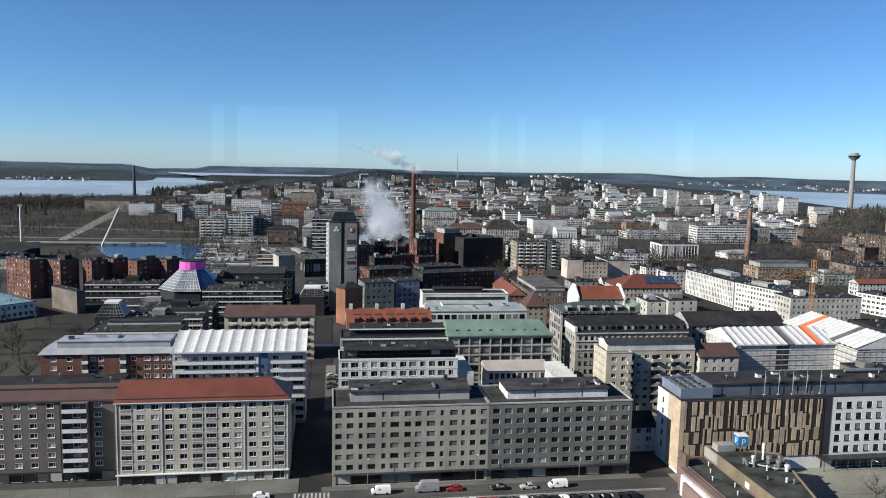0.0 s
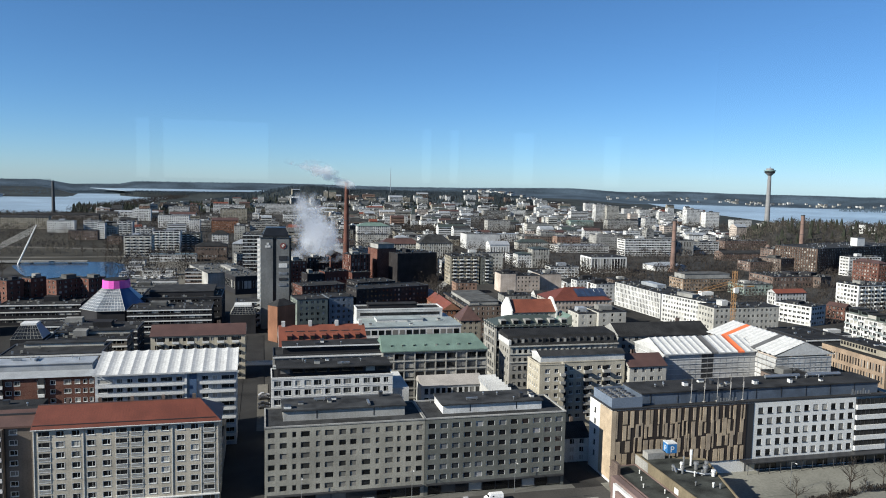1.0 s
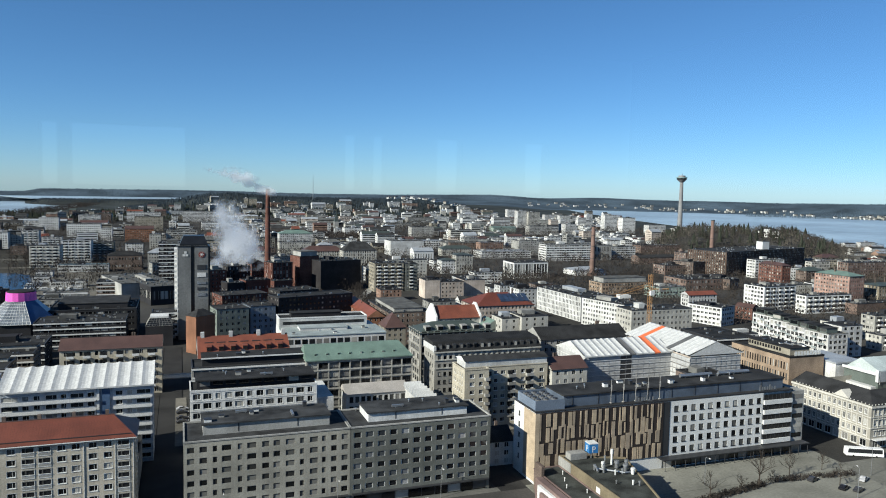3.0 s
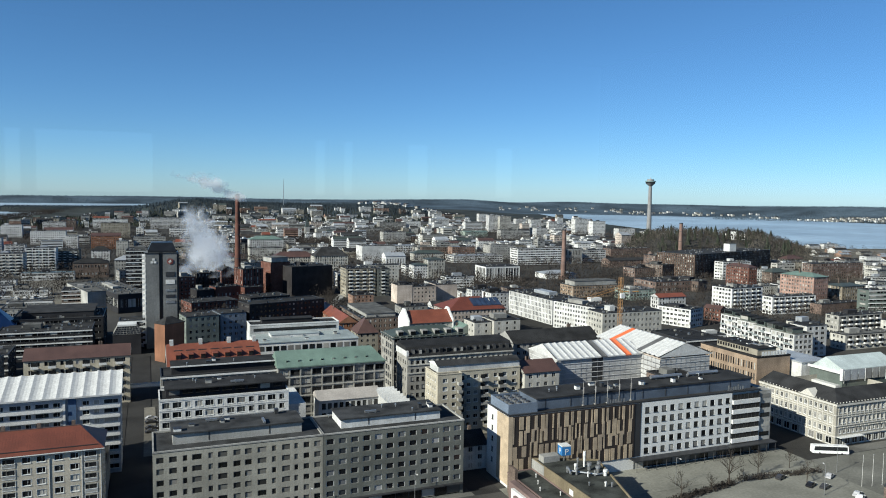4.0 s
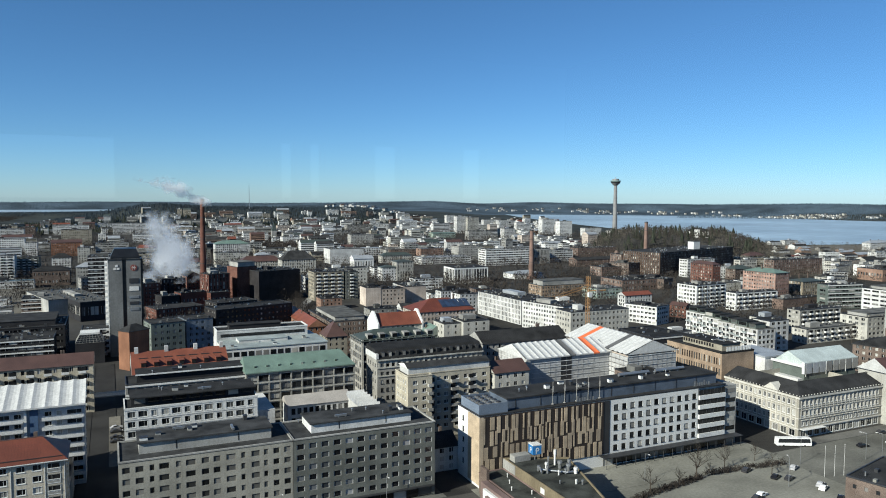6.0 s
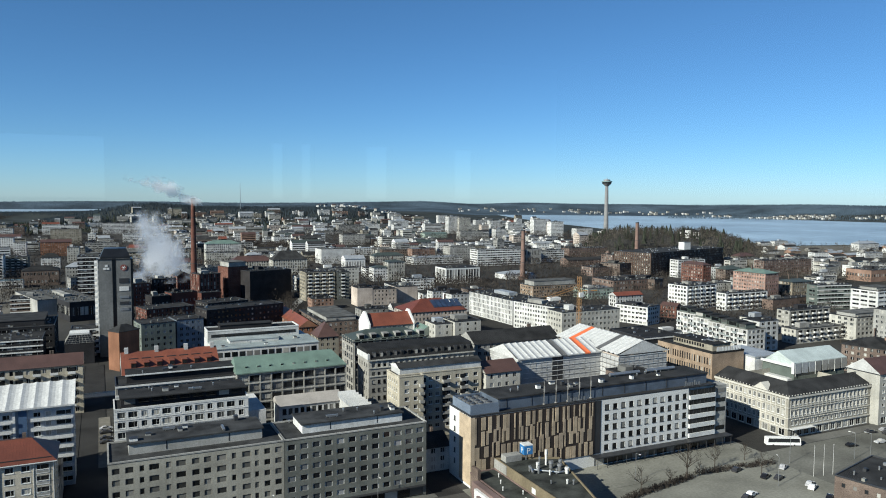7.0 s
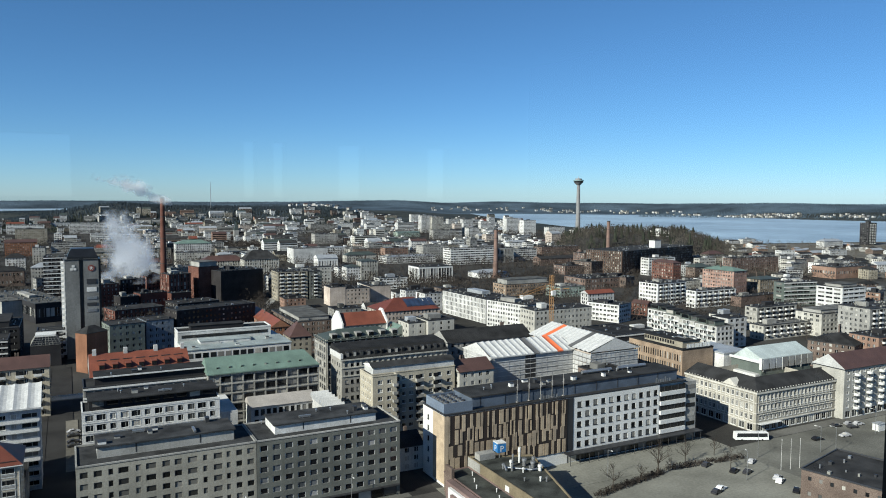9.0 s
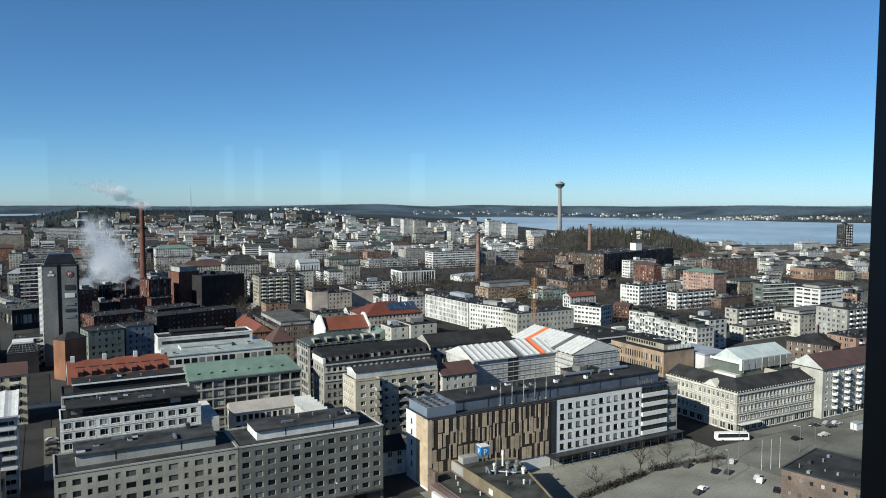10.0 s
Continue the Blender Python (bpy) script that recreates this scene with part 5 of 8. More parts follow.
    Solid().box(17.5, -14, 0, 20.3, 3.5, 14.0, 0).box(17.0, 2.5, 0, 32, 24, 19.6, 0).box(16.7, 2.2, 19.6, 32.3, 24.3, 20.2, 1).ob("body", [WALL["white"], ROOF["zinc"]], w)


def terrace_house(x, y, ln, h, label):
    """A white stepped town house that faces west: loggias, balconies and glazed cubes on the roof."""
    b = root("terrace_house", label, "building", x, y, 0, -90, "stepped white houses")
    PLOTS.append((x, y - ln, x + 14, y))
    n, d = 5, 14.0
    fh = h / n
    dim = surface("pale_balcony_glass", (0.23, 0.26, 0.26), 0.25, 0.2)
    walls(b, ln, d, h, WALL["white"], lambda k, w: [(fh * j + 0.7, fh * j + 2.4, spaced(w, 2.9, 2.1, 0.5)) for j in range(n)] if k in "fr" else [], "")
    flat_roof(b, 0, 0, ln, d, h, ROOF["felt"], 0.4, TRIM_GREY)
    for a0, a1, top in ((0.06, 0.44, 3.1), (0.55, 0.82, 2.7)):
        u, v = ln * a0, ln * a1
        c = Solid().box(u, 1.6, h + 0.12, v, 9.5, h + top).ob("roof_cube", WALL["office_green"], b)
        Solid().box(u - 0.4, 1.0, h + top, v + 0.4, 10.0, h + top + 0.3).ob("cube_roof", ROOF["felt"], c)
        Solid().box(u + 0.3, 1.54, h + 0.8, v - 0.3, 1.596, h + top - 0.4).ob("pane", GLASS, c)
    for j in range(1, n):
        for k, (u, w, out) in enumerate(((0.05, 0.24, 1.4), (0.36, 0.2, 0.9), (0.62, 0.3, 1.5))):
            if (j + k) % 4 == 0:
                continue
            z = fh * j
            q = Solid().box(ln * u, -out, z - 0.12, ln * (u + w), -0.004, z + 0.06).ob("balcony", TRIM_WHITE, b)
            Solid().box(ln * u, -out, z + 0.06, ln * (u + w), -out + 0.07, z + 1.0).ob("parapet", dim if (j + k) % 2 else TRIM_WHITE, q)


def beige_end_house():
    b = root("apartment_building", "cream apartment house with round white balconies and a brown tiled roof", "building", 275.0, 184.6)
    W, D, H = 56.0, 14.0, 20.4
    fh = 2.72
    walls(b, W, D, H, WALL["cream"], lambda k, ln: [(0.4, 3.2, spaced(ln, 4.2, 3.2))] + grid_rows(6, 3.7, fh, 0.8, 1.35, spaced(ln, 3.3, 1.4)) if k == "f" else grid_rows(6, 3.7, fh, 0.8, 1.2, [(3.0, 4.0)]) if k == "l" else [], "f")
    for x in (7.5, 15.5, 23.5, 31.5):
        for k in range(6):
            z = 3.7 + fh * k
            c = child("balcony", Solid().tube((0, 0, -0.1), (0, 0, 0.08), 1.5, 1.5, 14).mesh("balcony", [WALL["concrete"]]), b, x, -0.3, z)
            s = Solid()
            for i in range(10):
                a0, a1 = math.pi + math.pi * i / 10, math.pi + math.pi * (i + 1) / 10
                s.poly(((1.45 * math.cos(a0), 1.45 * math.sin(a0), 0.1), (1.45 * math.cos(a1), 1.45 * math.sin(a1), 0.1), (1.45 * math.cos(a1), 1.45 * math.sin(a1), 1.05), (1.45 * math.cos(a0), 1.45 * math.sin(a0), 1.05)))
            s.ob("parapet", TRIM_WHITE, c)
    pitched_roof(b, W, D, H, 5.0, ROOF["tile_brown"], False, WALL["white"], 0.5)


blue_house()
brick_house()
white_house()
black_house()
red_roof_house()
green_roof_house()
terraced_store()
court_wings()
tall_grey_house()
mansard_house()
yellow_house()
scaffold(149.8, 249.5, 40.0, 23.0, 24.0, 0, 4.6, 14, "scaffolded house wrapped in nets under a white tent roof", [None] * 7 + [DARKTARP] + [None] * 3 + [TARP_ORANGE] + [None] * 2, (6, 7))
scaffold(215.0, 237.5, 44.0, 25.0, 25.0, 90, 5.2, 15, "second scaffolded house under a long white tent roof", [None, None, None, None, DARKTARP] + [None] * 6 + [TARP_ORANGE] + [None] * 3, blind="f")
brick_store()
ornate_house()
beige_end_house()
for hx, hy, hl, hh in ((341.0, 368.0, 18.5, 15.4), (336.5, 349.3, 16.5, 15.0), (333.0, 332.6, 16.0, 14.8), (330.0, 316.4, 16.5, 14.8)):
    terrace_house(hx, hy, hl, hh, "white stepped town house with balconies and glazed roof cubes")
town_block(346.0, 306.0, 15.5, 12, 17.5, "white", "white end house of a stepped row with three windows", win=(2.4, 1.6), bay=5.0, extras=False)
town_block(264.0, 309.0, 26.0, 30, 13.5, "dark", "low black-roofed store hall with a white edge", windows=False, band=True, extras=False)
town_block(182.4, 222.0, 15, 14, 20, "brick_brown", "low red-brown roof house behind the hotel")

# ---- the town behind ----
town_block(-191.0, 404.7, 40.0, 42.0, 7.6, "clean_white", "low white commercial building with small windows over wide openings", roof_mat="teal", win=(1.6,1.9), bay=3.0, storeys=2, turn=46, extras=False)
town_block(-300.0, 640.0, 60.0, 46, 11.5, "dark", "long dark stadium hall with a blue-grey sheet roof", roof="gable", roof_mat="felt", rise=3, windows=False, turn=20, extras=False)
town_block(-147.8, 467.3, 43.1, 26, 12, "dark", "low dark mall wing with a white roof band", win=(3.4,1.2), bay=3.8, roof_mat="felt", storeys=3, band=True)
town_block(-96.8, 378.2, 37.1, 22, 13, "dark", "long low mall building with a black roof and white band", win=(3.2,1.3), bay=3.6, roof_mat="felt", band=True)
town_block(-142.3, 435.8, 5.0, 28, 12.6, "taupe", "grey concrete hall with blank walls", windows=False, turn=46, extras=False)
town_block(-102.5, 322.1, 37.8, 22, 15, "taupe", "grey office with ribbon windows, a dark roof and a roof house", win=(2.2,1.5), bay=2.9, band=True, extras=False)
town_block(-93.0, 349.6, 33.5, 18, 15, "taupe", "grey office with window bands and a dark roof", win=(3.0,1.4), bay=3.4, band=True)
town_block(-46.6, 328.7, 38.9, 14, 20, "yellow", "cream apartment house with a brown-red gabled roof", roof="gable", roof_mat="tile_brown", balc=True, win=(1.2,1.7), bay=2.9)
town_block(-17.4, 669.4, 17.6, 22, 38, "dark", "white office slab with dark window bands", win=(2.9,1.5), bay=3.1, band=True)
town_block(7.4, 400.0, 11.9, 8.6, 20.0, "orange_brown", "orange plastered house with blank lit side wall", windows=False, turn=35, extras=False, roof="hip", roof_mat="felt", rise=3)
town_block(18.6, 418.8, 17.8, 16, 20, "green", "pale green plastered apartment house", turn=11, extras=False)
town_block(37.1, 425.4, 14.7, 16, 20, "blue", "pale blue plastered apartment house", turn=11, extras=False)
town_block(53.4, 428.9, 48.1, 16, 24, "mill_black", "dark brick factory range with small panes", roof_mat="felt", turn=16, win=(1.1,1.1), bay=2.6, extras=False)
for ox, oy, ol in ((-97.5, 336.5, 31.0), (-86.0, 361.0, 26.0)):
    g = root("roof_strip", "long pale concrete plant strip on a dark office roof", "roof house", ox, oy, 15.12)
    Solid().box(0, 0, 0, ol, 4.5, 1.5, 0).box(-0.4, -0.4, 1.5, ol + 0.4, 4.9, 1.75, 1).ob("body", [WALL["cream"], ROOF["felt"]], g)
town_block(148.3, 284.0, 43.8, 16, 24, "concrete", "long dark-roofed apartment row", roof="gable", roof_mat="felt")
town_block(259.0, 440.0, 26.0, 58, 17, "white", "white department store with fin facade", win=(0.8,2.6), bay=1.8, turn=4)
town_block(265.5, 397.5, 15.0, 37, 18, "white", "white office with close rows of windows", bay=2.4, turn=15)
town_block(249.7, 365.9, 43.0, 16, 20, "cream", "long beige office wing with dark windows")
town_block(417.3, 266.0, 39.8, 20, 24, "concrete", "white apartment house with balconies", balc=True)
town_block(364.9, 227.5, 29.7, 16, 18, "salmon", "brick apartment house with white balconies", balc=True)
town_block(517.0, 452.8, 18.2, 32.8, 25.0, "mill_salmon", "salmon brick mill tower with a green roof", roof="hip", roof_mat="copper", bay=2.6, rise=3, turn=5)
town_block(544.6, 552.9, 10.5, 30.4, 23.0, "brick_red", "red brick mill house with light windows", roof="hip", roof_mat="tile_brown", rise=2.5, win=(1.6,1.7))
town_block(567.1, 655.7, 168.0, 50.0, 26.8, "dark_brick", "long dark brick cotton mill with a flat roof", win=(1.3,2.0), bay=3.0, turn=17, extras=False)
town_block(556.3, 457.7, 28.1, 18.0, 15.5, "ochre", "ochre stone office with a low dark roof", roof="hip", roof_mat="dark_green", rise=2, win=(1.6,2.0))
town_block(523.2, 406.6, 33.0, 12.0, 19.6, "office_green", "grey-green office with continuous ribbon windows", win=(6,1.5), bay=6.4, band=True, turn=-10)
town_block(493.6, 335.6, 26.2, 20.8, 24.6, "white", "white office tower with ribbon windows", win=(5,1.3), bay=5.6, pent=(4,2), band=True)
town_block(424.9, 447.8, 34.4, 20.0, 19.0, "clean_white", "white stepped apartment house with deep balconies", win=(2.2,1.8), balc=True, turn=5)
town_block(449.4, 430.9, 45.7, 10.0, 13.8, "clean_white", "white terraced apartment house with balcony bands", win=(2.2,1.8), balc=True)
town_block(345.5, 401.5, 16.6, 26.0, 12.7, "white", "white apartment house with a blank gable end", win=(2.0,1.5), ribs="l", turn=20)
town_block(386.2, 417.4, 8.0, 13.0, 9.0, "brick_red", "small red brick house with a gabled roof", roof="gable", roof_mat="tile_brown", turn=20)
town_block(408.2, 337.2, 39.0, 10.0, 15.8, "cream", "cream apartment house with stacked balconies", balc=True, win=(2.0,1.6), turn=0)
town_block(384.8, 312.8, 46.7, 10.0, 9, "cream", "low stepped cream terrace house", balc=True, roof_mat="felt_pale", turn=0)
town_block(428.7, 304.8, 40.9, 19.1, 14.6, "cream", "white school with paired windows", pent=(3,2), win=(2.2,1.6), bay=4)
town_block(354.2, 233.1, 23.9, 22.9, 14, "brick_brown", "brown apartment house with a shallow hipped roof", roof="hip", roof_mat="felt", rise=4, turn=15)
town_block(489.0, 559.2, 14.7, 31.1, 10, "brick_brown", "low brown brick hall with tall windows", win=(1.6,3), storeys=1, turn=15)
town_block(538.5, 675.1, 24.4, 27.8, 14, "brick_brown", "brown brick store house with small windows", turn=15)
town_block(542.0, 338.3, 8.2, 10.0, 18, "salmon", "orange apartment house with white balconies", win=(2,1.4), turn=15)
town_block(488.3, 419.3, 49.5, 10.0, 8, "mill_brown", "low brown brick wall range", windows=False, turn=5)
town_block(-404.0, 1289.7, 71.0, 16, 18.9, "taupe_light", "long grey-brown range at the lake park", roof="gable", roof_mat="felt", rise=3)
town_block(-414.9, 1418.0, 130.3, 14, 16.8, "taupe", "long dark-roofed range behind the lake park", roof="gable", roof_mat="felt", rise=3)
town_block(-315.0, 1212.8, 37.2, 14, 17.8, "clean_white", "white three-storey waterside house with a pale roof", win=(1.6,1.5), roof_mat="zinc")
town_block(-267.1, 1222.3, 22.4, 16, 18.0, "white", "white waterside apartment house with balconies", balc=True)
town_block(-223.6, 1101.0, 10.1, 14, 21.2, "clean_white", "narrow white waterside apartment house", win=(1.6,1.5))
town_block(-214.2, 1112.9, 14.2, 16, 17.3, "cream", "beige waterside apartment house", win=(1.6,1.5))
town_block(-210.2, 1170.1, 21.7, 16, 20.0, "white", "white stepped waterside apartment house", balc=True)
town_block(-254.0, 1075.0, 36.3, 14, 12.7, "brick_brown", "low brown brick range by the park")
town_block(-193.6, 1008.6, 18.0, 14, 10.5, "brick_brown", "brown brick house by the park")
town_block(-146.3, 849.9, 28.1, 24, 22.9, "cream", "cream harbour apartment house with balconies", balc=True, win=(2,1.6))
town_block(-123.9, 905.5, 29.6, 22, 24.5, "clean_white", "white apartment house with dark window bays", win=(2.2,1.9), bay=3.2, balc=True)
town_block(-96.9, 930.3, 23.9, 20, 20.3, "grey_dark", "grey apartment house with dark balconies", balc=True)
town_block(-175.4, 1108.1, 23.9, 16, 14.9, "white", "white terraced apartment house", win=(2.2,1.6), balc=True)
town_block(-247.9, 1540.9, 33.1, 16, 22.9, "white", "distant white hillside house", win=(1.8,1.5))
town_block(-175.6, 1342.2, 50.7, 18, 21.1, "clean_white", "long white apartment house above the harbour", win=(1.8,1.5), bay=3)
town_block(-115.2, 1237.2, 16.3, 16, 19.5, "white", "white apartment house above the harbour", win=(1.8,1.5))
town_block(-211.5, 1797.0, 44.4, 16, 18.8, "white", "white flat-roofed hillside house", win=(3,1.4), bay=3.6)
town_block(-180.0, 1835.4, 30.8, 14, 20.6, "brick_brown", "brown hillside apartment house")
town_block(-119.3, 1893.6, 74.2, 18, 21.4, "clean_white", "long white office slab over the avenue", win=(3.2,1.4), bay=3.6, roof_mat="felt_pale")
town_block(-81.5, 1506.0, 50.3, 20, 27.3, "taupe_light", "beige apartment house over the avenue")
town_block(-79.5, 1218.9, 40.6, 16, 20.3, "orange_brown", "old brick houses with brown roofs", roof="gable", roof_mat="tile_brown", rise=4)
town_block(-38.1, 1028.2, 13.8, 30, 23.4, "cream", "cream corner house by the avenue", win=(1.3,1.7))
town_block(-65.1, 998.4, 20.7, 14, 14.4, "white", "pale house with a curved dark roof", roof="hip", roof_mat="felt", rise=5)
town_block(-70.5, 820.0, 32.7, 20, 15.0, "brick_brown", "old brown brick school with tall windows", win=(1.8,2.4), bay=3.0, storeys=2, roof="hip", roof_mat="felt", rise=4)
town_block(-114.3, 804.5, 46.4, 12, 7.3, "white", "low white pavilion with a teal roof edge", win=(3,1.6), bay=3.4, roof_mat="teal")
town_block(-42.0, 598.0, 20.0, 66, 13.0, "concrete", "blank pale concrete hall", windows=False, roof_mat="felt_pale", turn=17, extras=False)
town_block(-20.5, 572.0, 22.0, 90, 13.6, "dark", "wide mall wing with a pale gravel roof", roof_mat="felt_pale", win=(3,6), storeys=1, turn=17)
town_block(-60.9, 617.6, 21.4, 22, 12.3, "brick_brown", "brown brick office with window bands", win=(3,1.5), bay=3.4, band=True)
town_block(5.9, 1878.9, 82.3, 20, 25.7, "white", "white office over the steam", win=(3,1.4), bay=3.6)
town_block(39.8, 1542.0, 79.9, 20, 16.5, "clean_white", "white ribbon-windowed slab behind the steam", win=(3.4,1.4), bay=3.8, band=True)
town_block(-20.9, 1230.3, 46.2, 20, 16.9, "concrete", "grey department store roof beside the avenue", win=(3,1.4), roof_mat="felt_pale")
town_block(-15.5, 441.0, 13.8, 12, 16.0, "dark", "dark hotel podium under the tower with a white edge", roof_mat="felt", win=(2.4,1.4), bay=3.2, band=True, extras=False)
town_block(-92.0, 560.0, 30.0, 22, 8.0, "concrete", "low harbour hall with a pale roof", roof_mat="felt_pale", win=(3,1.4))
town_block(694.9, 611.5, 79.5, 14, 18.0, "mill_brown", "long brown brick mill with pale windows", win=(1.8,1.8), bay=3.2)
town_block(757.4, 523.7, 72.5, 30, 12.6, "salmon", "low orange brick hall", win=(2,3), storeys=1)
town_block(1374.0, 886.0, 24.0, 18, 43.0, "dark", "dark lakeside tower block with white balconies", balc=True, win=(2,1.4), bay=4)
town_block(1205.7, 858.3, 52.0, 16, 13.0, "white", "low white lakeside pavilion with a grey roof", roof="hip", roof_mat="zinc", rise=4)
town_block(1182.7, 1017.3, 35.8, 10, 9.0, "white", "small white lakeside house", win=(1.6,1.4))
town_block(1039.5, 729.7, 40.0, 14, 10.0, "white", "low white harbour hall", roof_mat="zinc", win=(2,1.4))
town_block(-206.0, 502.9, 28.7, 10.0, 24, "brick_red", "red brick apartment block with small square windows", win=(1.7,1.4), bay=3.4, turn=-42)
town_block(-178.5, 492.4, 16.4, 12.1, 24, "brick_red", "red brick apartment block with small square windows", win=(1.7,1.4), bay=3.4, turn=-42)
town_block(-155.3, 488.0, 10.0, 10.5, 24, "brick_red", "red brick apartment block with small square windows", win=(1.7,1.4), bay=3.4, turn=-42)
town_block(-144.3, 497.4, 9.0, 10.0, 24, "brick_red", "red brick apartment block with small square windows", win=(1.7,1.4), bay=3.4, turn=-42)
town_block(-128.2, 488.5, 9.5, 19.3, 24, "brick_red", "red brick apartment block with small square windows", win=(1.7,1.4), bay=3.4, turn=-42)
town_block(-111.2, 494.2, 9.0, 12.1, 24, "brick_red", "red brick apartment block with small square windows", win=(1.7,1.4), bay=3.4, turn=-42)
town_block(-127.6, 767.0, 14.9, 9.0, 5, "white", "low pale harbour pavilion", win=(3,1.4), bay=3.6, storeys=1, roof_mat="felt_pale", turn=0)
town_block(-103.9, 689.1, 28.1, 9.0, 5, "white", "low pale harbour pavilion", win=(3,1.4), bay=3.6, storeys=1, roof_mat="felt_pale", turn=0)
town_block(-97.5, 617.4, 30.6, 9.0, 5, "white", "low pale harbour pavilion", win=(3,1.4), bay=3.6, storeys=1, roof_mat="felt_pale", turn=0)
town_block(-123.2, 725.3, 14.0, 9.0, 5, "white", "low pale harbour pavilion", win=(3,1.4), bay=3.6, storeys=1, roof_mat="felt_pale", turn=0)
town_block(28.0, 548.0, 34.0, 22, 9.0, "mill_brick", "low sooty brick workshop in the mill yard", win=(1.3,1.8), turn=16, extras=False)
town_block(70.0, 556.0, 32.0, 22, 10.0, "mill_black", "low dark workshop with a flat roof in the mill yard", win=(1.3,1.6), turn=16, extras=False)
town_block(36.0, 502.0, 46.0, 20, 7.5, "mill_brick", "low brick store range in the mill yard", win=(1.2,1.4), turn=16, extras=False)
town_block(24.4, 690.7, 38.0, 16, 24, "mill_brick", "long brick mill building with tall windows", win=(1.3,3.6), bay=2.4, storeys=1, roof="gable", roof_mat="felt", rise=1.6, turn=16)
town_block(23.0, 634.4, 13.8, 20, 18, "mill_brick", "sooty brick mill wing with windows", turn=16)
town_block(38.0, 653.8, 20.0, 18, 19, "mill_black", "dark sooty mill wing with a flat roof", win=(1.2,2), turn=16)
town_block(58.3, 656.7, 12.1, 16, 21, "mill_brick", "sooty brick mill house with a gable", roof="gable", roof_mat="felt", turn=16)
town_block(34.4, 596.2, 14.0, 14, 12, "mill_black", "low dark mill annex", storeys=1, turn=16)
town_block(49.0, 603.0, 20.6, 14, 13, "mill_brick", "low sooty mill annex", win=(1.4,2.2), storeys=1, turn=16)
town_block(71.9, 620.9, 18.1, 18, 24.9, "mill_brick", "sooty brick mill range with tall windows", win=(1.2,3), bay=2.6, turn=16)
town_block(71.1, 601.3, 15.8, 8, 12.3, "mill_brick", "brick mill front with arched windows", win=(1.4,4), storeys=1, turn=16)
town_block(97.0, 636.4, 18.1, 20, 28.8, "brick_red", "windowless red brick factory tower", windows=False, pent=(1.5,4), turn=16)
town_block(112.6, 622.7, 38.7, 30, 25.7, "mill_black", "dark windowless factory hall with cluttered roof", windows=False, turn=16)
town_block(156.9, 611.6, 26.0, 20, 24.5, "taupe_light", "beige corner apartment house with balcony bands", balc=True, win=(2,1.6))
# Turned-away face of the beige house: its shade is given as a greyer wall
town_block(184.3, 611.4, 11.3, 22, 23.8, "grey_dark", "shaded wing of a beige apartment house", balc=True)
town_block(149.1, 560.7, 17.1, 14, 8.6, "salmon", "low salmon brick house with small windows", win=(1.2,1.5))
town_block(176.4, 833.5, 39.5, 20, 17, "cream", "cream palace-like house with a dark mansard roof", roof="hip", roof_mat="felt", rise=9, win=(1.4,2.6), bay=2.6)
town_block(134.4, 860.1, 49.0, 18, 14, "cream", "cream theatre with a pale red roof", roof="hip", roof_mat="tile_brown", rise=6, win=(1.4,2.4), bay=2.8)
town_block(264.8, 948.1, 46.6, 31.4, 19.6, "white", "blank pale office cube with a flat roof", windows=False, roof_mat="felt_pale", turn=0)
town_block(261.4, 832.4, 24.7, 16, 15.6, "clean_white", "white town hall with tall columns", win=(1.6,9), bay=3, storeys=1, roof="gable", roof_mat="zinc", rise=4)
town_block(276.6, 730.7, 19.4, 16, 20.1, "cream", "cream neoclassic house with a low hipped roof", roof="hip", roof_mat="dark_green", rise=2, win=(1.4,2.4))
town_block(260.8, 731.3, 17.3, 14, 14.5, "white", "white neoclassic house with a hipped roof", roof="hip", roof_mat="dark_green", rise=2)
town_block(332.9, 933.4, 43.6, 16, 10.0, "cream", "pale house with a dark green hipped roof", roof="hip", roof_mat="dark_green", rise=4)
town_block(187.8, 566.1, 13.1, 16, 14.9, "pinkish", "blank beige fire wall of a town house", windows=False)
town_block(201.0, 566.3, 20.9, 16, 13.2, "pinkish", "beige town house with small windows", win=(1.2,1.5))
town_block(224.1, 571.9, 19.1, 18, 13.5, "pinkish", "beige town house with a blank gable wall", windows=False)
town_block(144.4, 1153.6, 50.9, 26, 17, "white", "long pale green-roofed house", roof="hip", roof_mat="copper", rise=5, win=(1.4,2.2))
town_block(122.3, 978.5, 41.7, 20, 16, "cream", "pale old mill office")
town_block(555.6, 1826.0, 72.2, 24, 17.6, "concrete", "long low concrete office", win=(4,1.4), bay=4.4, roof_mat="felt_pale")
town_block(628.4, 1841.4, 45.9, 24, 19.5, "clean_white", "white flat-roofed office with ribbon windows", win=(4,1.2), bay=4.4, roof_mat="felt_pale")
town_block(896.8, 2654.1, 77.5, 30, 19.4, "orange_brown", "terraced orange-brown block at the ridge", roof="hip", roof_mat="tile_brown", rise=6)
town_block(437.8, 1627.4, 66.8, 20, 11.6, "concrete", "long grey office among trees", win=(3,1.4), bay=3.4)
town_block(283.8, 1328.7, 31.1, 22, 16.5, "white", "white office on a street corner")
town_block(408.5, 1317.7, 44.5, 22, 19.2, "concrete", "concrete office with rows of windows", win=(1.5,1.5))
town_block(444.6, 846.8, 71.6, 20.9, 21.4, "clean_white", "long white office slab with ribbon windows", win=(3.6,1.8), bay=3.7, roof_mat="felt_pale", band=True)
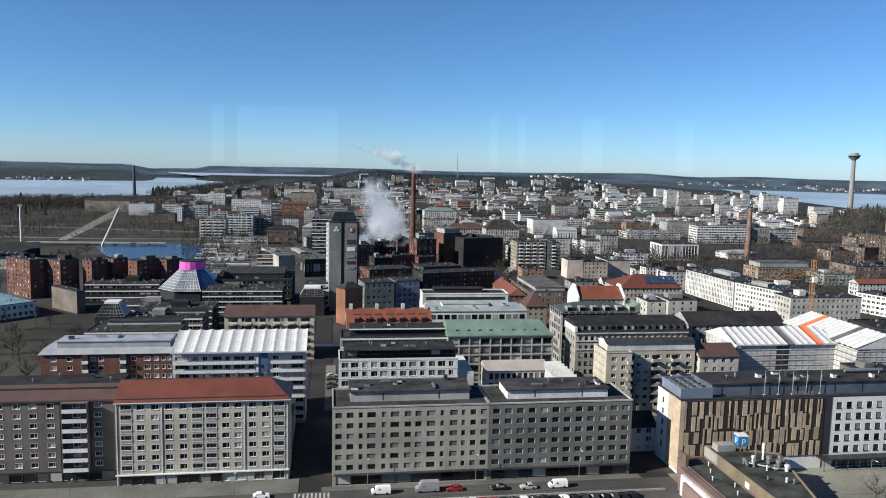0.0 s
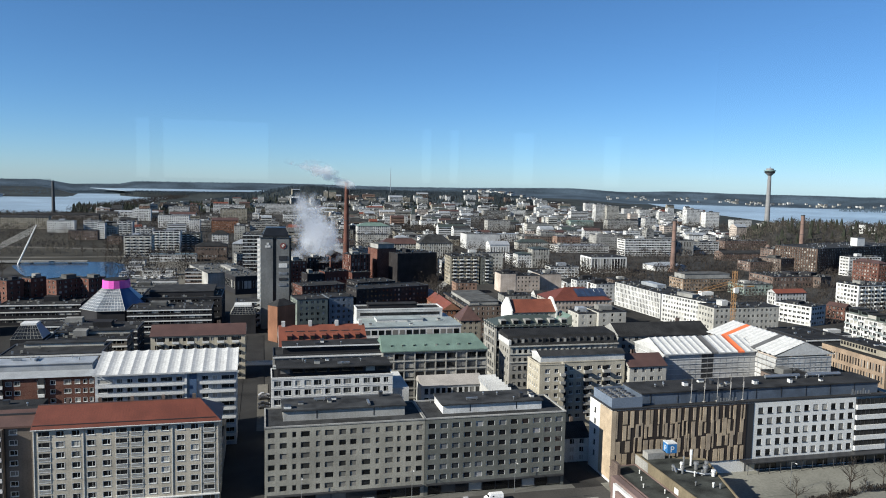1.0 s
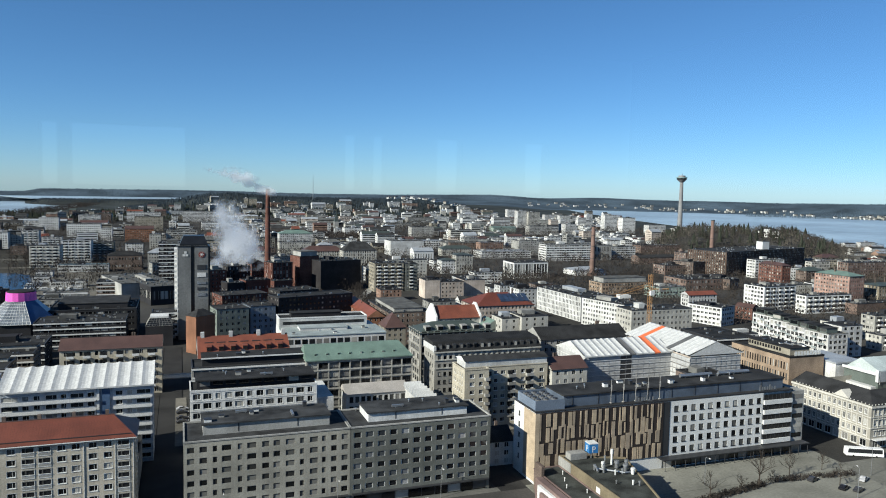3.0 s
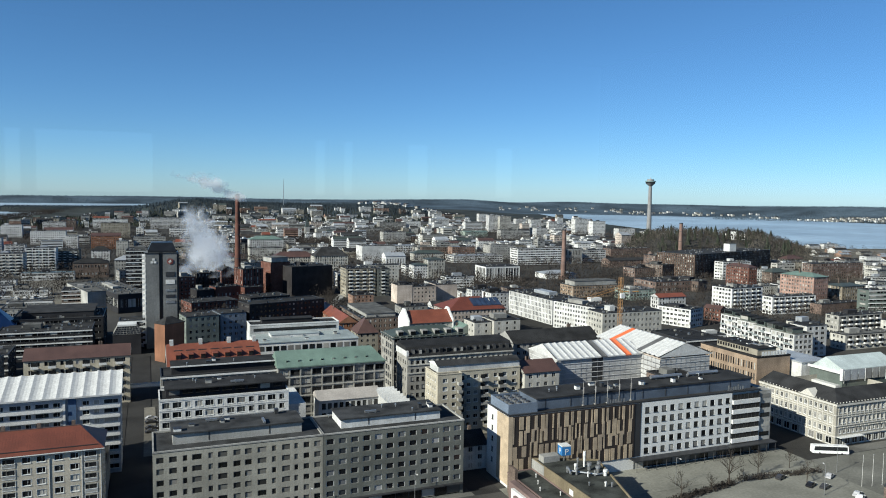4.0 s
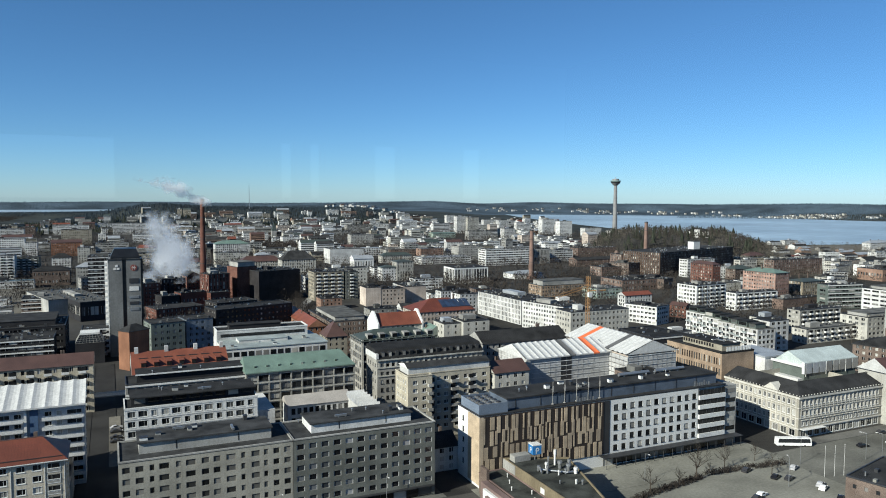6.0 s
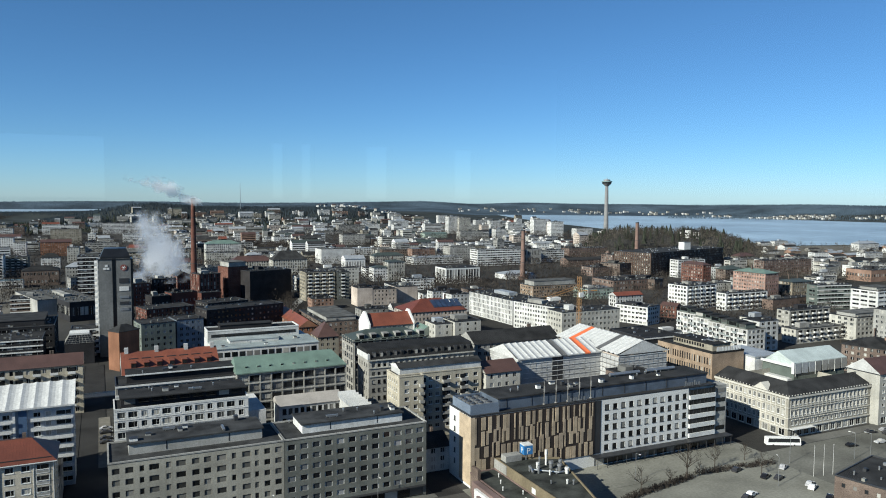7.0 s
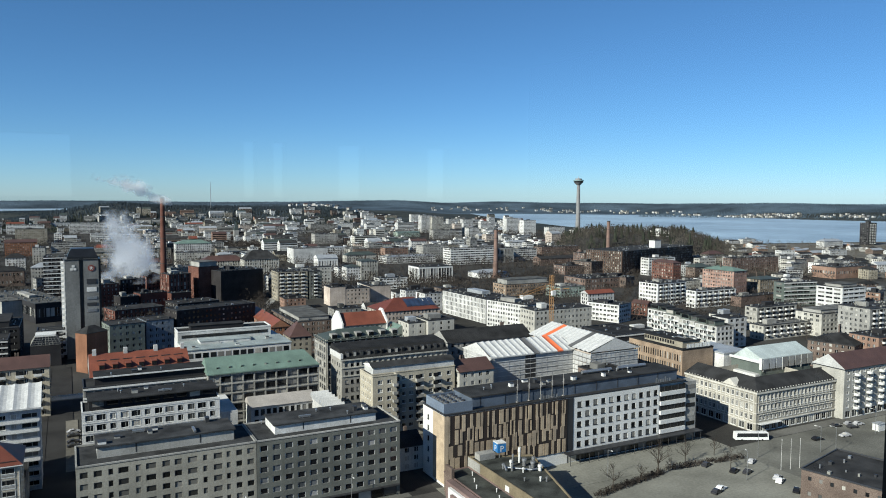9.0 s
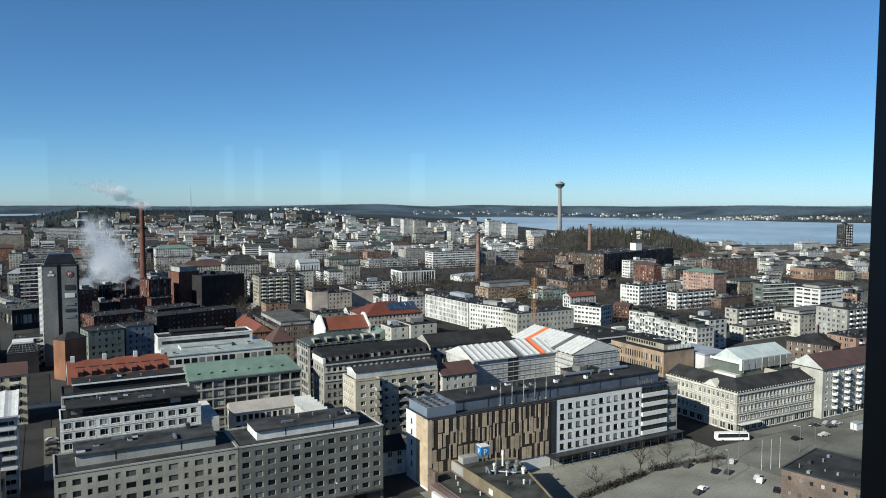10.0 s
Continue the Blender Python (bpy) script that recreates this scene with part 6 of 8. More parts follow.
town_block(517.7, 849.9, 26.6, 22, 19.9, "concrete", "grey fin-fronted office block", win=(1,6), bay=2.2, storeys=2)
town_block(557.7, 870.8, 38.3, 22, 15.9, "white", "pale office with ribbon windows", win=(3.2,1.6), bay=3.7)
town_block(320.2, 678.9, 39.1, 26.0, 16.3, "clean_white", "library hall with white end wall and vertical fins", win=(2.5,13), bay=3.2, storeys=1, roof_mat="felt", extras=False)
town_block(399.6, 692.5, 37.2, 26, 5.6, "clean_white", "low white exhibition hall with a domed roof", roof="hip", roof_mat="zinc", rise=3, windows=False)
town_block(348.1, 556.3, 50.0, 22, 10.2, "tan_brick", "tan brick office with a pale roof house", win=(1.8,1.6), bay=2.8, roof_mat="dark_green", pent=(3,4))
town_block(446.4, 932.7, 31.2, 24, 20.1, "concrete", "grey office block with a flat pale roof", win=(1.4,1.4), roof_mat="felt_pale")
town_block(374.5, 894.5, 72.5, 30, 9.1, "white", "low white hall with a pale roof", win=(3,1.4), bay=3.6, roof_mat="zinc")
town_block(614.6, 885.4, 67.5, 20, 16.5, "mill_brown", "brown brick factory range", win=(1.6,1.6))
town_block(547.5, 790.7, 99.1, 18, 8.9, "mill_brown", "long low dark-roofed factory range", roof="gable", roof_mat="felt", rise=3)
town_block(561.9, 718.3, 32.1, 22, 20.6, "mill_brown", "brown brick mill house", win=(1.6,1.8))
town_block(648.2, 1484.3, 55.0, 26, 10.0, "copper_wall", "low hall with a green roof", roof="gable", roof_mat="copper", rise=2)
town_block(790.0, 1661.6, 29.8, 18, 42.5, "white", "distant pale apartment block", win=(1.8,1.6))
town_block(815.6, 1653.1, 31.7, 18, 39.7, "cream", "distant pale apartment block", win=(1.8,1.6))
town_block(1077.8, 2350.0, 32.8, 18, 27.8, "white", "distant pale apartment block", win=(1.8,1.6))
town_block(1061.2, 2035.7, 33.8, 18, 21.1, "white", "distant pale apartment block", win=(1.8,1.6))
town_block(1042.8, 1907.3, 34.2, 18, 23.3, "white", "distant pale apartment block", win=(1.8,1.6))
town_block(683.9, 1380.2, 53.4, 18, 19.1, "concrete", "distant pale apartment block", win=(1.8,1.6))
town_block(778.5, 1398.0, 26.6, 18, 22.1, "white", "distant pale apartment block", win=(1.8,1.6))
town_block(966.1, 1543.7, 35.7, 18, 37.5, "white", "distant pale apartment block", win=(1.8,1.6))
town_block(947.8, 1439.1, 34.0, 18, 35.3, "clean_white", "distant pale apartment block", win=(1.8,1.6))
town_block(974.8, 1377.6, 44.5, 18, 21.7, "white", "distant pale apartment block", win=(1.8,1.6))
town_block(1044.3, 1377.5, 58.8, 18, 14.3, "clean_white", "distant pale apartment block", win=(1.8,1.6))
town_block(913.0, 1790.9, 29.5, 18, 13.9, "cream", "distant pale apartment block", win=(1.8,1.6))
town_block(-72.0, 425.0, 44, 22, 15.0, "dark", "dark curved mall front with pale roof bands", win=(3.4,1.2), bay=3.8, band=True)
town_block(-70.0, 452.0, 46, 40, 17.0, "dark", "dark upper mall hall with a black roof", win=(3.4,1.2), bay=3.8, pent=(5,3))
town_block(-112.0, 405.0, 36, 14, 11.0, "dark", "low black-roofed mall link", win=(3.2,1.2), bay=3.6, band=True)
town_block(111.4, 399.3, 25.4, 50.5, 18, "brick_brown", "long brown brick house with a flat dark roof", win=(1.4,1.6), pent=(4,2))
town_block(98.8, 400.3, 10.7, 58.3, 16, "orange_brown", "orange-brown brick wing with a tiled gable", roof="gable", roof_mat="tile_orange", rise=4)
town_block(103.4, 377.9, 11.4, 14, 14, "taupe_light", "grey-brown corner house with a hipped tile roof", roof="hip", roof_mat="tile_brown", rise=7)
town_block(132.5, 376.8, 25.1, 17, 18, "cream", "town house with an orange tiled roof", roof="gable", roof_mat="tile_orange", rise=6)
town_block(170.6, 412.9, 38.9, 26, 18, "pinkish", "pale pink house under a red hipped roof", roof="hip", roof_mat="tile_red", rise=6.5, win=(1.3,1.7), bay=2.4)
town_block(155.7, 366.6, 13.0, 14, 13, "green", "pale green yard house with a copper roof", roof="gable", roof_mat="copper", rise=5)
town_block(162.9, 358.2, 10.1, 14, 20, "cream", "plain beige courtyard house with a flat roof", win=(1.2,1.4), bay=4)
town_block(173.4, 355.7, 15.9, 16, 21, "cream", "beige courtyard house with a blank side wall", win=(1.2,1.4), bay=4.5)
town_block(444.8, 566.4, 58.6, 34, 10, "mill_brown", "low brown brick factory hall with a dark roof", win=(2,2.4), bay=3.4, storeys=2)
town_block(387.4, 528.1, 27.5, 22, 9, "copper_wall", "low pale hall with a green-grey roof", win=(2,1.6), roof_mat="felt_pale")
town_block(508.4, 685.0, 49.1, 22, 10, "mill_brown", "brown brick store range among bare trees", win=(1.6,1.8))
town_block(370.4, 582.0, 35.2, 20, 8, "white", "low white-roofed yard building", roof_mat="zinc", win=(2.4,1.4))

# white fire walls of the orange-roofed house, blue sheets on the red roof
for fx in (132.5 - 0.9, 157.6 + 0.05):
    f = root("fire_wall", "white plastered fire wall rising past a tiled roof", "wall", fx, 376.8 - 0.6)
    s = Solid()
    a, d, e = 0.8, 18.2, [(0, 0), (0, 19.2), (9.1 - 1.5, 25.2), (9.1 + 1.5, 25.2), (18.2, 19.2), (18.2, 0)]
    s.poly([(0, y, z) for y, z in reversed(e)])
    s.poly([(a, y, z) for y, z in e])
    for (y0, z0), (y1, z1) in zip(e, e[1:]):
        s.poly(((0, y0, z0), (0, y1, z1), (a, y1, z1), (a, y0, z0)))
    s.ob("wall", WALL["clean_white"], f)
BLUE_SHEET = surface("dark_blue_roof_sheet", (0.0291, 0.0456, 0.0830), 0.35, 0.3, 0.3, 1.5)
p = root("solar_array", "dark blue solar sheets on a red roof", "solar array", 188.1, 412.9)
for i in range(6):
    w = 3.31
    s = Solid()
    s.poly(((w * i, 3.2, 20.2), (w * i + w - 0.3, 3.2, 20.2), (w * i + w - 0.3, 10.6, 23.8), (w * i, 10.6, 23.8)))
    s.poly(((w * i, 3.2, 19.4), (w * i + w - 0.3, 3.2, 19.4), (w * i + w - 0.3, 3.2, 20.2), (w * i, 3.2, 20.2)))
    s.ob("panel", BLUE_SHEET, p)

# ---- farther landmarks ----
def brick_chimney(x, y, h, r0, r1, label, mat):
    c = root("factory_chimney", label, "chimney", x, y)
    Solid().box(-r0 * 1.3, -r0 * 1.3, 0, r0 * 1.3, r0 * 1.3, h * 0.06).ob("plinth", mat, c)
    Solid().tube((0, 0, h * 0.06), (0, 0, h), r0, r1, 20).ob("shaft", mat, c, smooth=False)
    Solid().tube((0, 0, h), (0, 0, h + 1.2), r1 * 1.12, r1 * 1.12, 20).ob("rim", TRIM_DARK, c)
    for k in (0.35, 0.6, 0.82):
        rr = r0 + (r1 - r0) * (k - 0.06) / 0.94 + 0.06
        Solid().tube((0, 0, h * k), (0, 0, h * k + 0.5), rr, rr, 20).ob("band", TRIM_DARK, c)


RUST = surface("weathered_chimney_brick", (0.115, 0.055, 0.043), 0.9, 0.3, 0.1, 2)
brick_chimney(73.6, 671.8, 85.5, 3.0, 1.65, "tall tapering red brick mill chimney", RUST)
PALE_RUST = surface("faded_chimney_brick", (0.178, 0.12, 0.0996), 0.9, 0.3, 0.1, 2)
brick_chimney(418.0, 689.2, 53, 2.9, 2.0, "slender faded brick chimney with a flared top", PALE_RUST)
brick_chimney(640.0, 768.4, 57, 3.0, 2.1, "distant short brick chimney", PALE_RUST)
brick_chimney(-428.0, 1697.0, 71, 3.6, 2.6, "distant dark slender smokestack", TRIM_DARK)


def hotel_tower():
    h, w, d = 54.0, 16.4, 17.0
    t = root("hotel_tower", "tall dark grey hotel tower with a black crown", "tower", -1.5, 439.5)
    tw = surface("tower_cladding", (0.149, 0.152, 0.148), 0.6, 0.25, 0.1, 1.0, streak=True)
    black = surface("black_tower_glass", (0.0133, 0.0141, 0.0158), 0.35, 0.3, 0.3, 2)
    Solid().box(0, 0, 0, 7.0, d, h).ob("wall", tw, t)
    Solid().box(7.0, 0.7, 0, 9.0, d, h).ob("wall", black, t)
    Solid().box(9.0, 0, 0, w, d, h).ob("wall", tw, t)
    Solid().box(w, 0.3, 0, w + 1.1, d, h - 0.4).ob("wall", black, t)
    s = Solid().box(1.2, 0.8, h, w - 0.2, d - 0.8, h + 1.0).box(-0.4, -0.3, h - 0.5, w + 0.6, -0.004, h)
    b, k = [(1.2, 0.8), (w - 0.2, 0.8), (w - 0.2, d - 0.8), (1.2, d - 0.8)], [(3.2, 2.8), (w - 2.0, 2.8), (w - 2.0, d - 2.8), (3.2, d - 2.8)]
    for i in range(4):
        j = (i + 1) % 4
        s.poly(((*b[i], h + 1), (*b[j], h + 1), (*k[j], h + 5.4), (*k[i], h + 5.4)))
    s.poly([(*q, h + 5.4) for q in k])
    s.ob("crown", black, t)
    for k in range(17):
        Solid().box(-1.9, 1, 2.6 + 3 * k, -0.003, d - 1, 4.0 + 3 * k).box(-0.5, -0.1, 4.0 + 3 * k, -0.003, 0.9, 5.6 + 3 * k).ob("balcony", TRIM_WHITE, t)
    for k, (z, hh, mt) in enumerate(((40.5, 2.6, TRIM_DARK), (36.2, 2.4, TRIM_WHITE), (32.0, 1.4, STEEL), (28.6, 1.6, TRIM_DARK), (25.2, 1.6, STEEL))):
        Solid().box(10.4, -0.25, z, 15.2, -0.004, z + hh).ob("sign_board", mt, t)
    red = surface("dull_red_sign", (0.166, 0.0415, 0.0332), 0.6)
    Solid().tube((12.8, -0.02, 49), (12.8, -0.25, 49), 1.7, 1.7, 20).ob("sign_disc", red, t)
    for q in (0.0, 1.05, 2.1):
        dx, dz = 1.1 * math.cos(q), 1.1 * math.sin(q)
        Solid().tube((12.8 - dx, -0.3, 49 - dz), (12.8 + dx, -0.3, 49 + dz), 0.1, 0.1, 4).ob("sign_stroke", TRIM_WHITE, t)
    for a, e in ((2.6, 48), (4.2, 48), (3.4, 49.6)):
        Solid().box(a, -0.25, e, a + 1.4, -0.004, e + 1.2).ob("sign_stroke", TRIM_WHITE, t)


hotel_tower()


def view_tower():
    t = root("observation_tower", "tall concrete observation tower with a flared round deck", "tower", 1156.5, 1507.5, 12.5)
    c = surface("pale_concrete", (0.207, 0.207, 0.207), 0.85, 0.15)
    Solid().tube((0, 0, -14), (0, 0, 108), 6.4, 3.9, 20).ob("shaft", c, t)
    Solid().tube((0, 0, 108), (0, 0, 115), 4.1, 11.5, 24).ob("deck_soffit", c, t)
    Solid().tube((0, 0, 115), (0, 0, 118.5), 11.6, 11.9, 24).ob("deck_windows", GLASS, t)
    Solid().tube((0, 0, 118.5), (0, 0, 121), 13, 13, 24).ob("deck_rim", WALL["teal_deck"], t)
    Solid().tube((0, 0, 121), (0, 0, 125), 8.5, 8.0, 20).ob("upper_deck", c, t)
    Solid().tube((0, 0, 125), (0, 0, 130), 1.4, 0.4, 8).ob("mast", STEEL, t)


WALL["teal_deck"] = surface("teal_deck_edge", (0.166, 0.249, 0.249), 0.6)
view_tower()


# ---- church, gas holder, hill manor ----
def church():
    c = root("church", "grey stone church with a slender spire", "church", 291, 1462)
    Solid().box(0, 0, 0, 9, 9, 22).ob("tower", WALL["concrete"], c)
    s, b = Solid(), [(0, 0), (9, 0), (9, 9), (0, 9)]
    for i in range(4):
        s.poly(((*b[i], 22), (*b[(i + 1) % 4], 22), (4.5, 4.5, 40)))
    s.ob("spire", ROOF["dark_green"], c)
    Solid().box(9, -3, 0, 34, 12, 12).ob("nave", WALL["concrete"], c)
    t = Solid()
    t.poly(((9, -3.4, 12), (34, -3.4, 12), (34, 4.5, 19), (9, 4.5, 19)))
    t.poly(((34, 12.4, 12), (9, 12.4, 12), (9, 4.5, 19), (34, 4.5, 19)))
    t.poly(((34, -3.4, 12), (34, 12.4, 12), (34, 4.5, 19)))
    t.ob("roof", ROOF["felt"], c)


church()
m = root("radio_mast", "thin tall radio mast on the ridge", "mast", 401, 2366, land(401, 2366) - 1)
Solid().tube((0, 0, 0), (0, 0, 114 - land(401, 2366)), 1.1, 0.7, 6).tube((0, 0, 114 - land(401, 2366)), (0, 0, 134 - land(401, 2366)), 0.6, 0.3, 6).ob("shaft", STEEL, m)
g = root("gas_holder", "round brown brick gas holder with a conical cap", "tower", 605, 784)
Solid().tube((0, 0, 0), (0, 0, 15), 5.2, 5.2, 20).ob("drum", WALL["mill_brown"], g)
Solid().tube((0, 0, 15), (0, 0, 20.5), 5.5, 1.0, 20).ob("cap", WALL["mill_brown"], g)
m = root("manor", "white hilltop manor with a dark hipped roof", "house", 848, 918, land(848, 918) - 0.5, -45)
Solid().box(0, 0, 0, 32, 14, 10).box(11, -2, 0, 20, -0.004, 13).ob("wall", WALL["clean_white"], m)
for k in range(10):
    for z in (2, 6):
        Solid().box(1 + 3.1 * k, -2.05 if 3 <= k <= 5 else -0.05, z, 2.4 + 3.1 * k, -2.004 if 3 <= k <= 5 else -0.006, z + 2.2).ob("window", GLASS, m)
pitched_roof(m, 32, 14, 10.01, 4.5, ROOF["felt"], True)
x = root("roof_house", "white plant room on the mill roof", "plant room", 648, 690, 27.0, 5)
Solid().box(0, 0, 0, 11, 9, 9).ob("wall", WALL["clean_white"], x)
Solid().box(-0.2, -0.2, 9, 11.2, 9.2, 9.4).ob("roof", ROOF["felt_pale"], x)


# ---- town blocks over the middle distance ----
FAR_MATS = list(WALL.values()) + list(ROOF.values()) + [GLASS_FAR]
FAR_AT = {k: i for i, k in enumerate(list(WALL) + list(ROOF) + ["glass"])}


def far_block(s, x, y, w, d, h, tint, roof, rm, bay, turn):
    """One plain block of the farthest quarter, added to the joined mass of the town."""
    n = max(1, round(h / 3.1))
    fh, i0 = h / n, len(s.v)
    for key, (ox, oy, ux, uy, ln) in sides(w, d).items():
        s.poly(((ox, oy, 0), (ox + ux * ln, oy + uy * ln, 0), (ox + ux * ln, oy + uy * ln, h), (ox, oy, h)), FAR_AT[tint])
        if key == "b":
            continue
        for k in range(n):
            for a, c in ([(0.8, ln - 0.8)] if bay > 3.3 and key == "f" and ln > 14 else spaced(ln, bay, 1.7)):
                q = 0.06
                s.poly([(ox + ux * t + uy * q, oy + uy * t - ux * q, z) for t, z in ((a, fh * k + 0.8), (c, fh * k + 0.8), (c, fh * k + 2.3), (a, fh * k + 2.3))], FAR_AT["glass"])
    if roof == "flat":
        s.box(-0.2, -0.2, h, w + 0.2, d + 0.2, h + 0.5, FAR_AT[rm])
        s.box(w * 0.3, d * 0.35, h + 0.5, w * 0.3 + 4, d * 0.7, h + 2.6, FAR_AT["white"])
    else:
        z, t = h, h + d * 0.3
        s.poly(((-0.3, -0.3, z), (w + 0.3, -0.3, z), (w, d / 2, t), (0, d / 2, t)), FAR_AT[rm])
        s.poly(((w + 0.3, d + 0.3, z), (-0.3, d + 0.3, z), (0, d / 2, t), (w, d / 2, t)), FAR_AT[rm])
        s.poly(((w + 0.3, -0.3, z), (w + 0.3, d + 0.3, z), (w, d / 2, t)), FAR_AT[tint])
        s.poly(((-0.3, d + 0.3, z), (-0.3, -0.3, z), (0, d / 2, t)), FAR_AT[tint])
    g, ca, sa = land(x, y), math.cos(radians(turn)), math.sin(radians(turn))
    for i in range(i0, len(s.v)):
        vx, vy, vz = s.v[i]
        s.v[i] = (ca * vx - sa * vy + x, sa * vx + ca * vy + y, vz + max(0, g))


def scatter_town():
    r = random.Random(11)
    tints = ["white"] * 9 + ["cream"] * 6 + ["clean_white"] * 6 + ["concrete"] * 5 + ["pinkish", "pinkish", "taupe_light", "taupe_light", "brick_brown", "brick_brown", "salmon"]
    south = ["white"] * 5 + ["cream"] * 5 + ["clean_white"] * 3 + ["concrete"] * 6 + ["pinkish"] * 2 + ["taupe_light"] * 4 + ["brick_brown"] * 4 + ["salmon"]
    words = {"white": "white", "cream": "cream", "pinkish": "pinkish", "concrete": "grey concrete", "brick_brown": "brown brick", "clean_white": "bright white", "taupe_light": "weathered beige", "salmon": "salmon brick"}
    far = Solid()
    made = 0
    y = 318.0
    while y < 2250:
        gap = 23 if y < 620 else 20 + y * 0.0075
        x = -215.0 if y < 480 else -55.0 if y < 800 else y * math.tan(radians(-11.5))
        far_right = y * math.tan(radians(58 if y < 850 else 48 if y < 1050 else 38 if y < 1150 else 33))
        while x < far_right:
            w, d = r.uniform(11, 30) if y < 620 else r.uniform(12, 30) * r.choice((1, 1, 1.8)), r.uniform(9, 16)
            h = r.choice((9, 11, 12, 13, 14)) if y < 620 else r.choice((7, 8, 10, 11, 12, 13, 15, 17, 20))
            if y > 900 and x > 500 and r.random() < 0.05:
                h = 29
            px, py = x + r.uniform(-3, 3), y + r.uniform(-6, 6)
            hit = any(a < px + w + 3 and px - 3 < c and b < py + d + 3 and py - 3 < e for a, b, c, e in PLOTS)
            az, dist = math.atan2(px + w / 2, py), math.hypot(px + w / 2, py)
            hit = hit or any(a0 - 0.012 < az < a1 + 0.012 and 0.84 * fr < dist < fr + 12 for a0, a1, fr in FACES)
            tn = r.choice((17, 0, 0, 4, -4)) if az < 0.14 else r.choice((0, 0, 0, 0, -5, 4)) if az < 0.6 else r.choice((5, 8, 0, 0, -10))
            hit = hit or (y < 490 and px < -13 and px + w > -240)
            hit = hit or (y > 700 and (-44 < px + w / 2 < -24 or abs((px + w / 2 + 30) % 104 - 52) < 8))
            hit = hit or (0.63 < az < 0.79 and dist > 1000) or (az > 0.79 and dist > 1130)
            hit = hit or (az < -0.06 and dist > 1500 + (math.degrees(az) + 13) * 130)
            street = -13 < px + w and px < 2 and y < 640 or 86 < px + w and px < 99 and y < 430
            mill = 10 < px + w and px < 150 and 450 < py < 690
            basin = px < -85 and 520 < py < 860
            park = px > 300 and 540 < py < 700 and px < 500
            tint, roof = r.choice(south if az < 0.2 else tints), r.choice(("flat", "flat", "flat", "flat", "gable", "hip"))
            rm = r.choice(("felt", "felt", "felt", "felt_pale", "felt_pale", "zinc")) if roof == "flat" and y < 800 else r.choice(("felt", "felt", "felt_pale", "zinc", "felt_pale")) if roof == "flat" else r.choice(("tile_brown", "felt", "felt", "zinc", "dark_green", "felt", "tile_brown", "zinc", "felt", "felt_pale", "tile_orange"))
            bay, win = r.choice(((3.0, (1.5, 1.5)), (2.6, (1.1, 1.7)), (3.4, (2.9, 1.4)), (3.8, (1.9, 1.5)), (2.4, (1.2, 1.4))))
            if not (hit or street or mill or basin or park) and r.random() < (0.92 if y < 1700 else 0.6):
                if made < 150:
                    made += 1
                    town_block(px, py, w, d, h, tint, words[tint] + " town building with a " + ("flat" if roof == "flat" else "pitched") + " roof", roof, rm, win=win, bay=bay, turn=tn, group="town blocks behind", extras=True)
                else:
                    far_block(far, px, py, w, d, h, tint, roof, rm, bay, tn)
            x += w + r.uniform(2, 12 if y < 700 else 15)
        y += gap
    tagged(far.ob("distant_town", FAR_MATS), "dense distant town of pale blocks", "buildings", kind="stuff")


for o in list(bpy.data.objects):
    if o.type == "EMPTY" and o.parent is None:
        p = o.matrix_basis.translation
        PLOTS.append((p.x, p.y, p.x + 42, p.y + 14) if 200 < p.y < 330 else (p.x - 8, p.y - 8, p.x + 18, p.y + 18))
scatter_town()


# ---- low houses along the north shore ----
def shore_houses():
    q, s = random.Random(33), Solid()
    for _ in range(90):
        a, r = radians(q.uniform(45, 59)), q.uniform(930, 1560)
        x, y, w, d, h = r * math.sin(a), r * math.cos(a), q.uniform(5, 16), q.uniform(4, 8), q.uniform(3, 6.5)
        if land(x, y) > 1 or any(a0 - 2 < x < c0 + 2 and b0 - 2 < y < e0 + 2 for a0, b0, c0, e0 in PLOTS):
            continue
        i = q.choice((0, 0, 1, 2, 3))
        s.box(x - w, y - d, 0, x + w, y + d, h, i)
        z = h + d * q.uniform(0.25, 0.5)
        s.poly(((x - w - 0.4, y - d - 0.4, h), (x + w + 0.4, y - d - 0.4, h), (x + w, y, z), (x - w, y, z)), 4 + i % 2)
        s.poly(((x + w + 0.4, y + d + 0.4, h), (x - w - 0.4, y + d + 0.4, h), (x - w, y, z), (x + w, y, z)), 4 + i % 2)
        for e in (-1, 1):
            s.poly(((x + e * w, y - d, h), (x + e * w, y + d, h), (x + e * w, y, z)), i)
    tagged(s.ob("shore_houses", [WALL["white"], WALL["brick_brown"], WALL["concrete"], WALL["salmon"], ROOF["felt"], ROOF["zinc"]]), "low mixed houses and sheds along the lake", "houses", kind="stuff")


shore_houses()

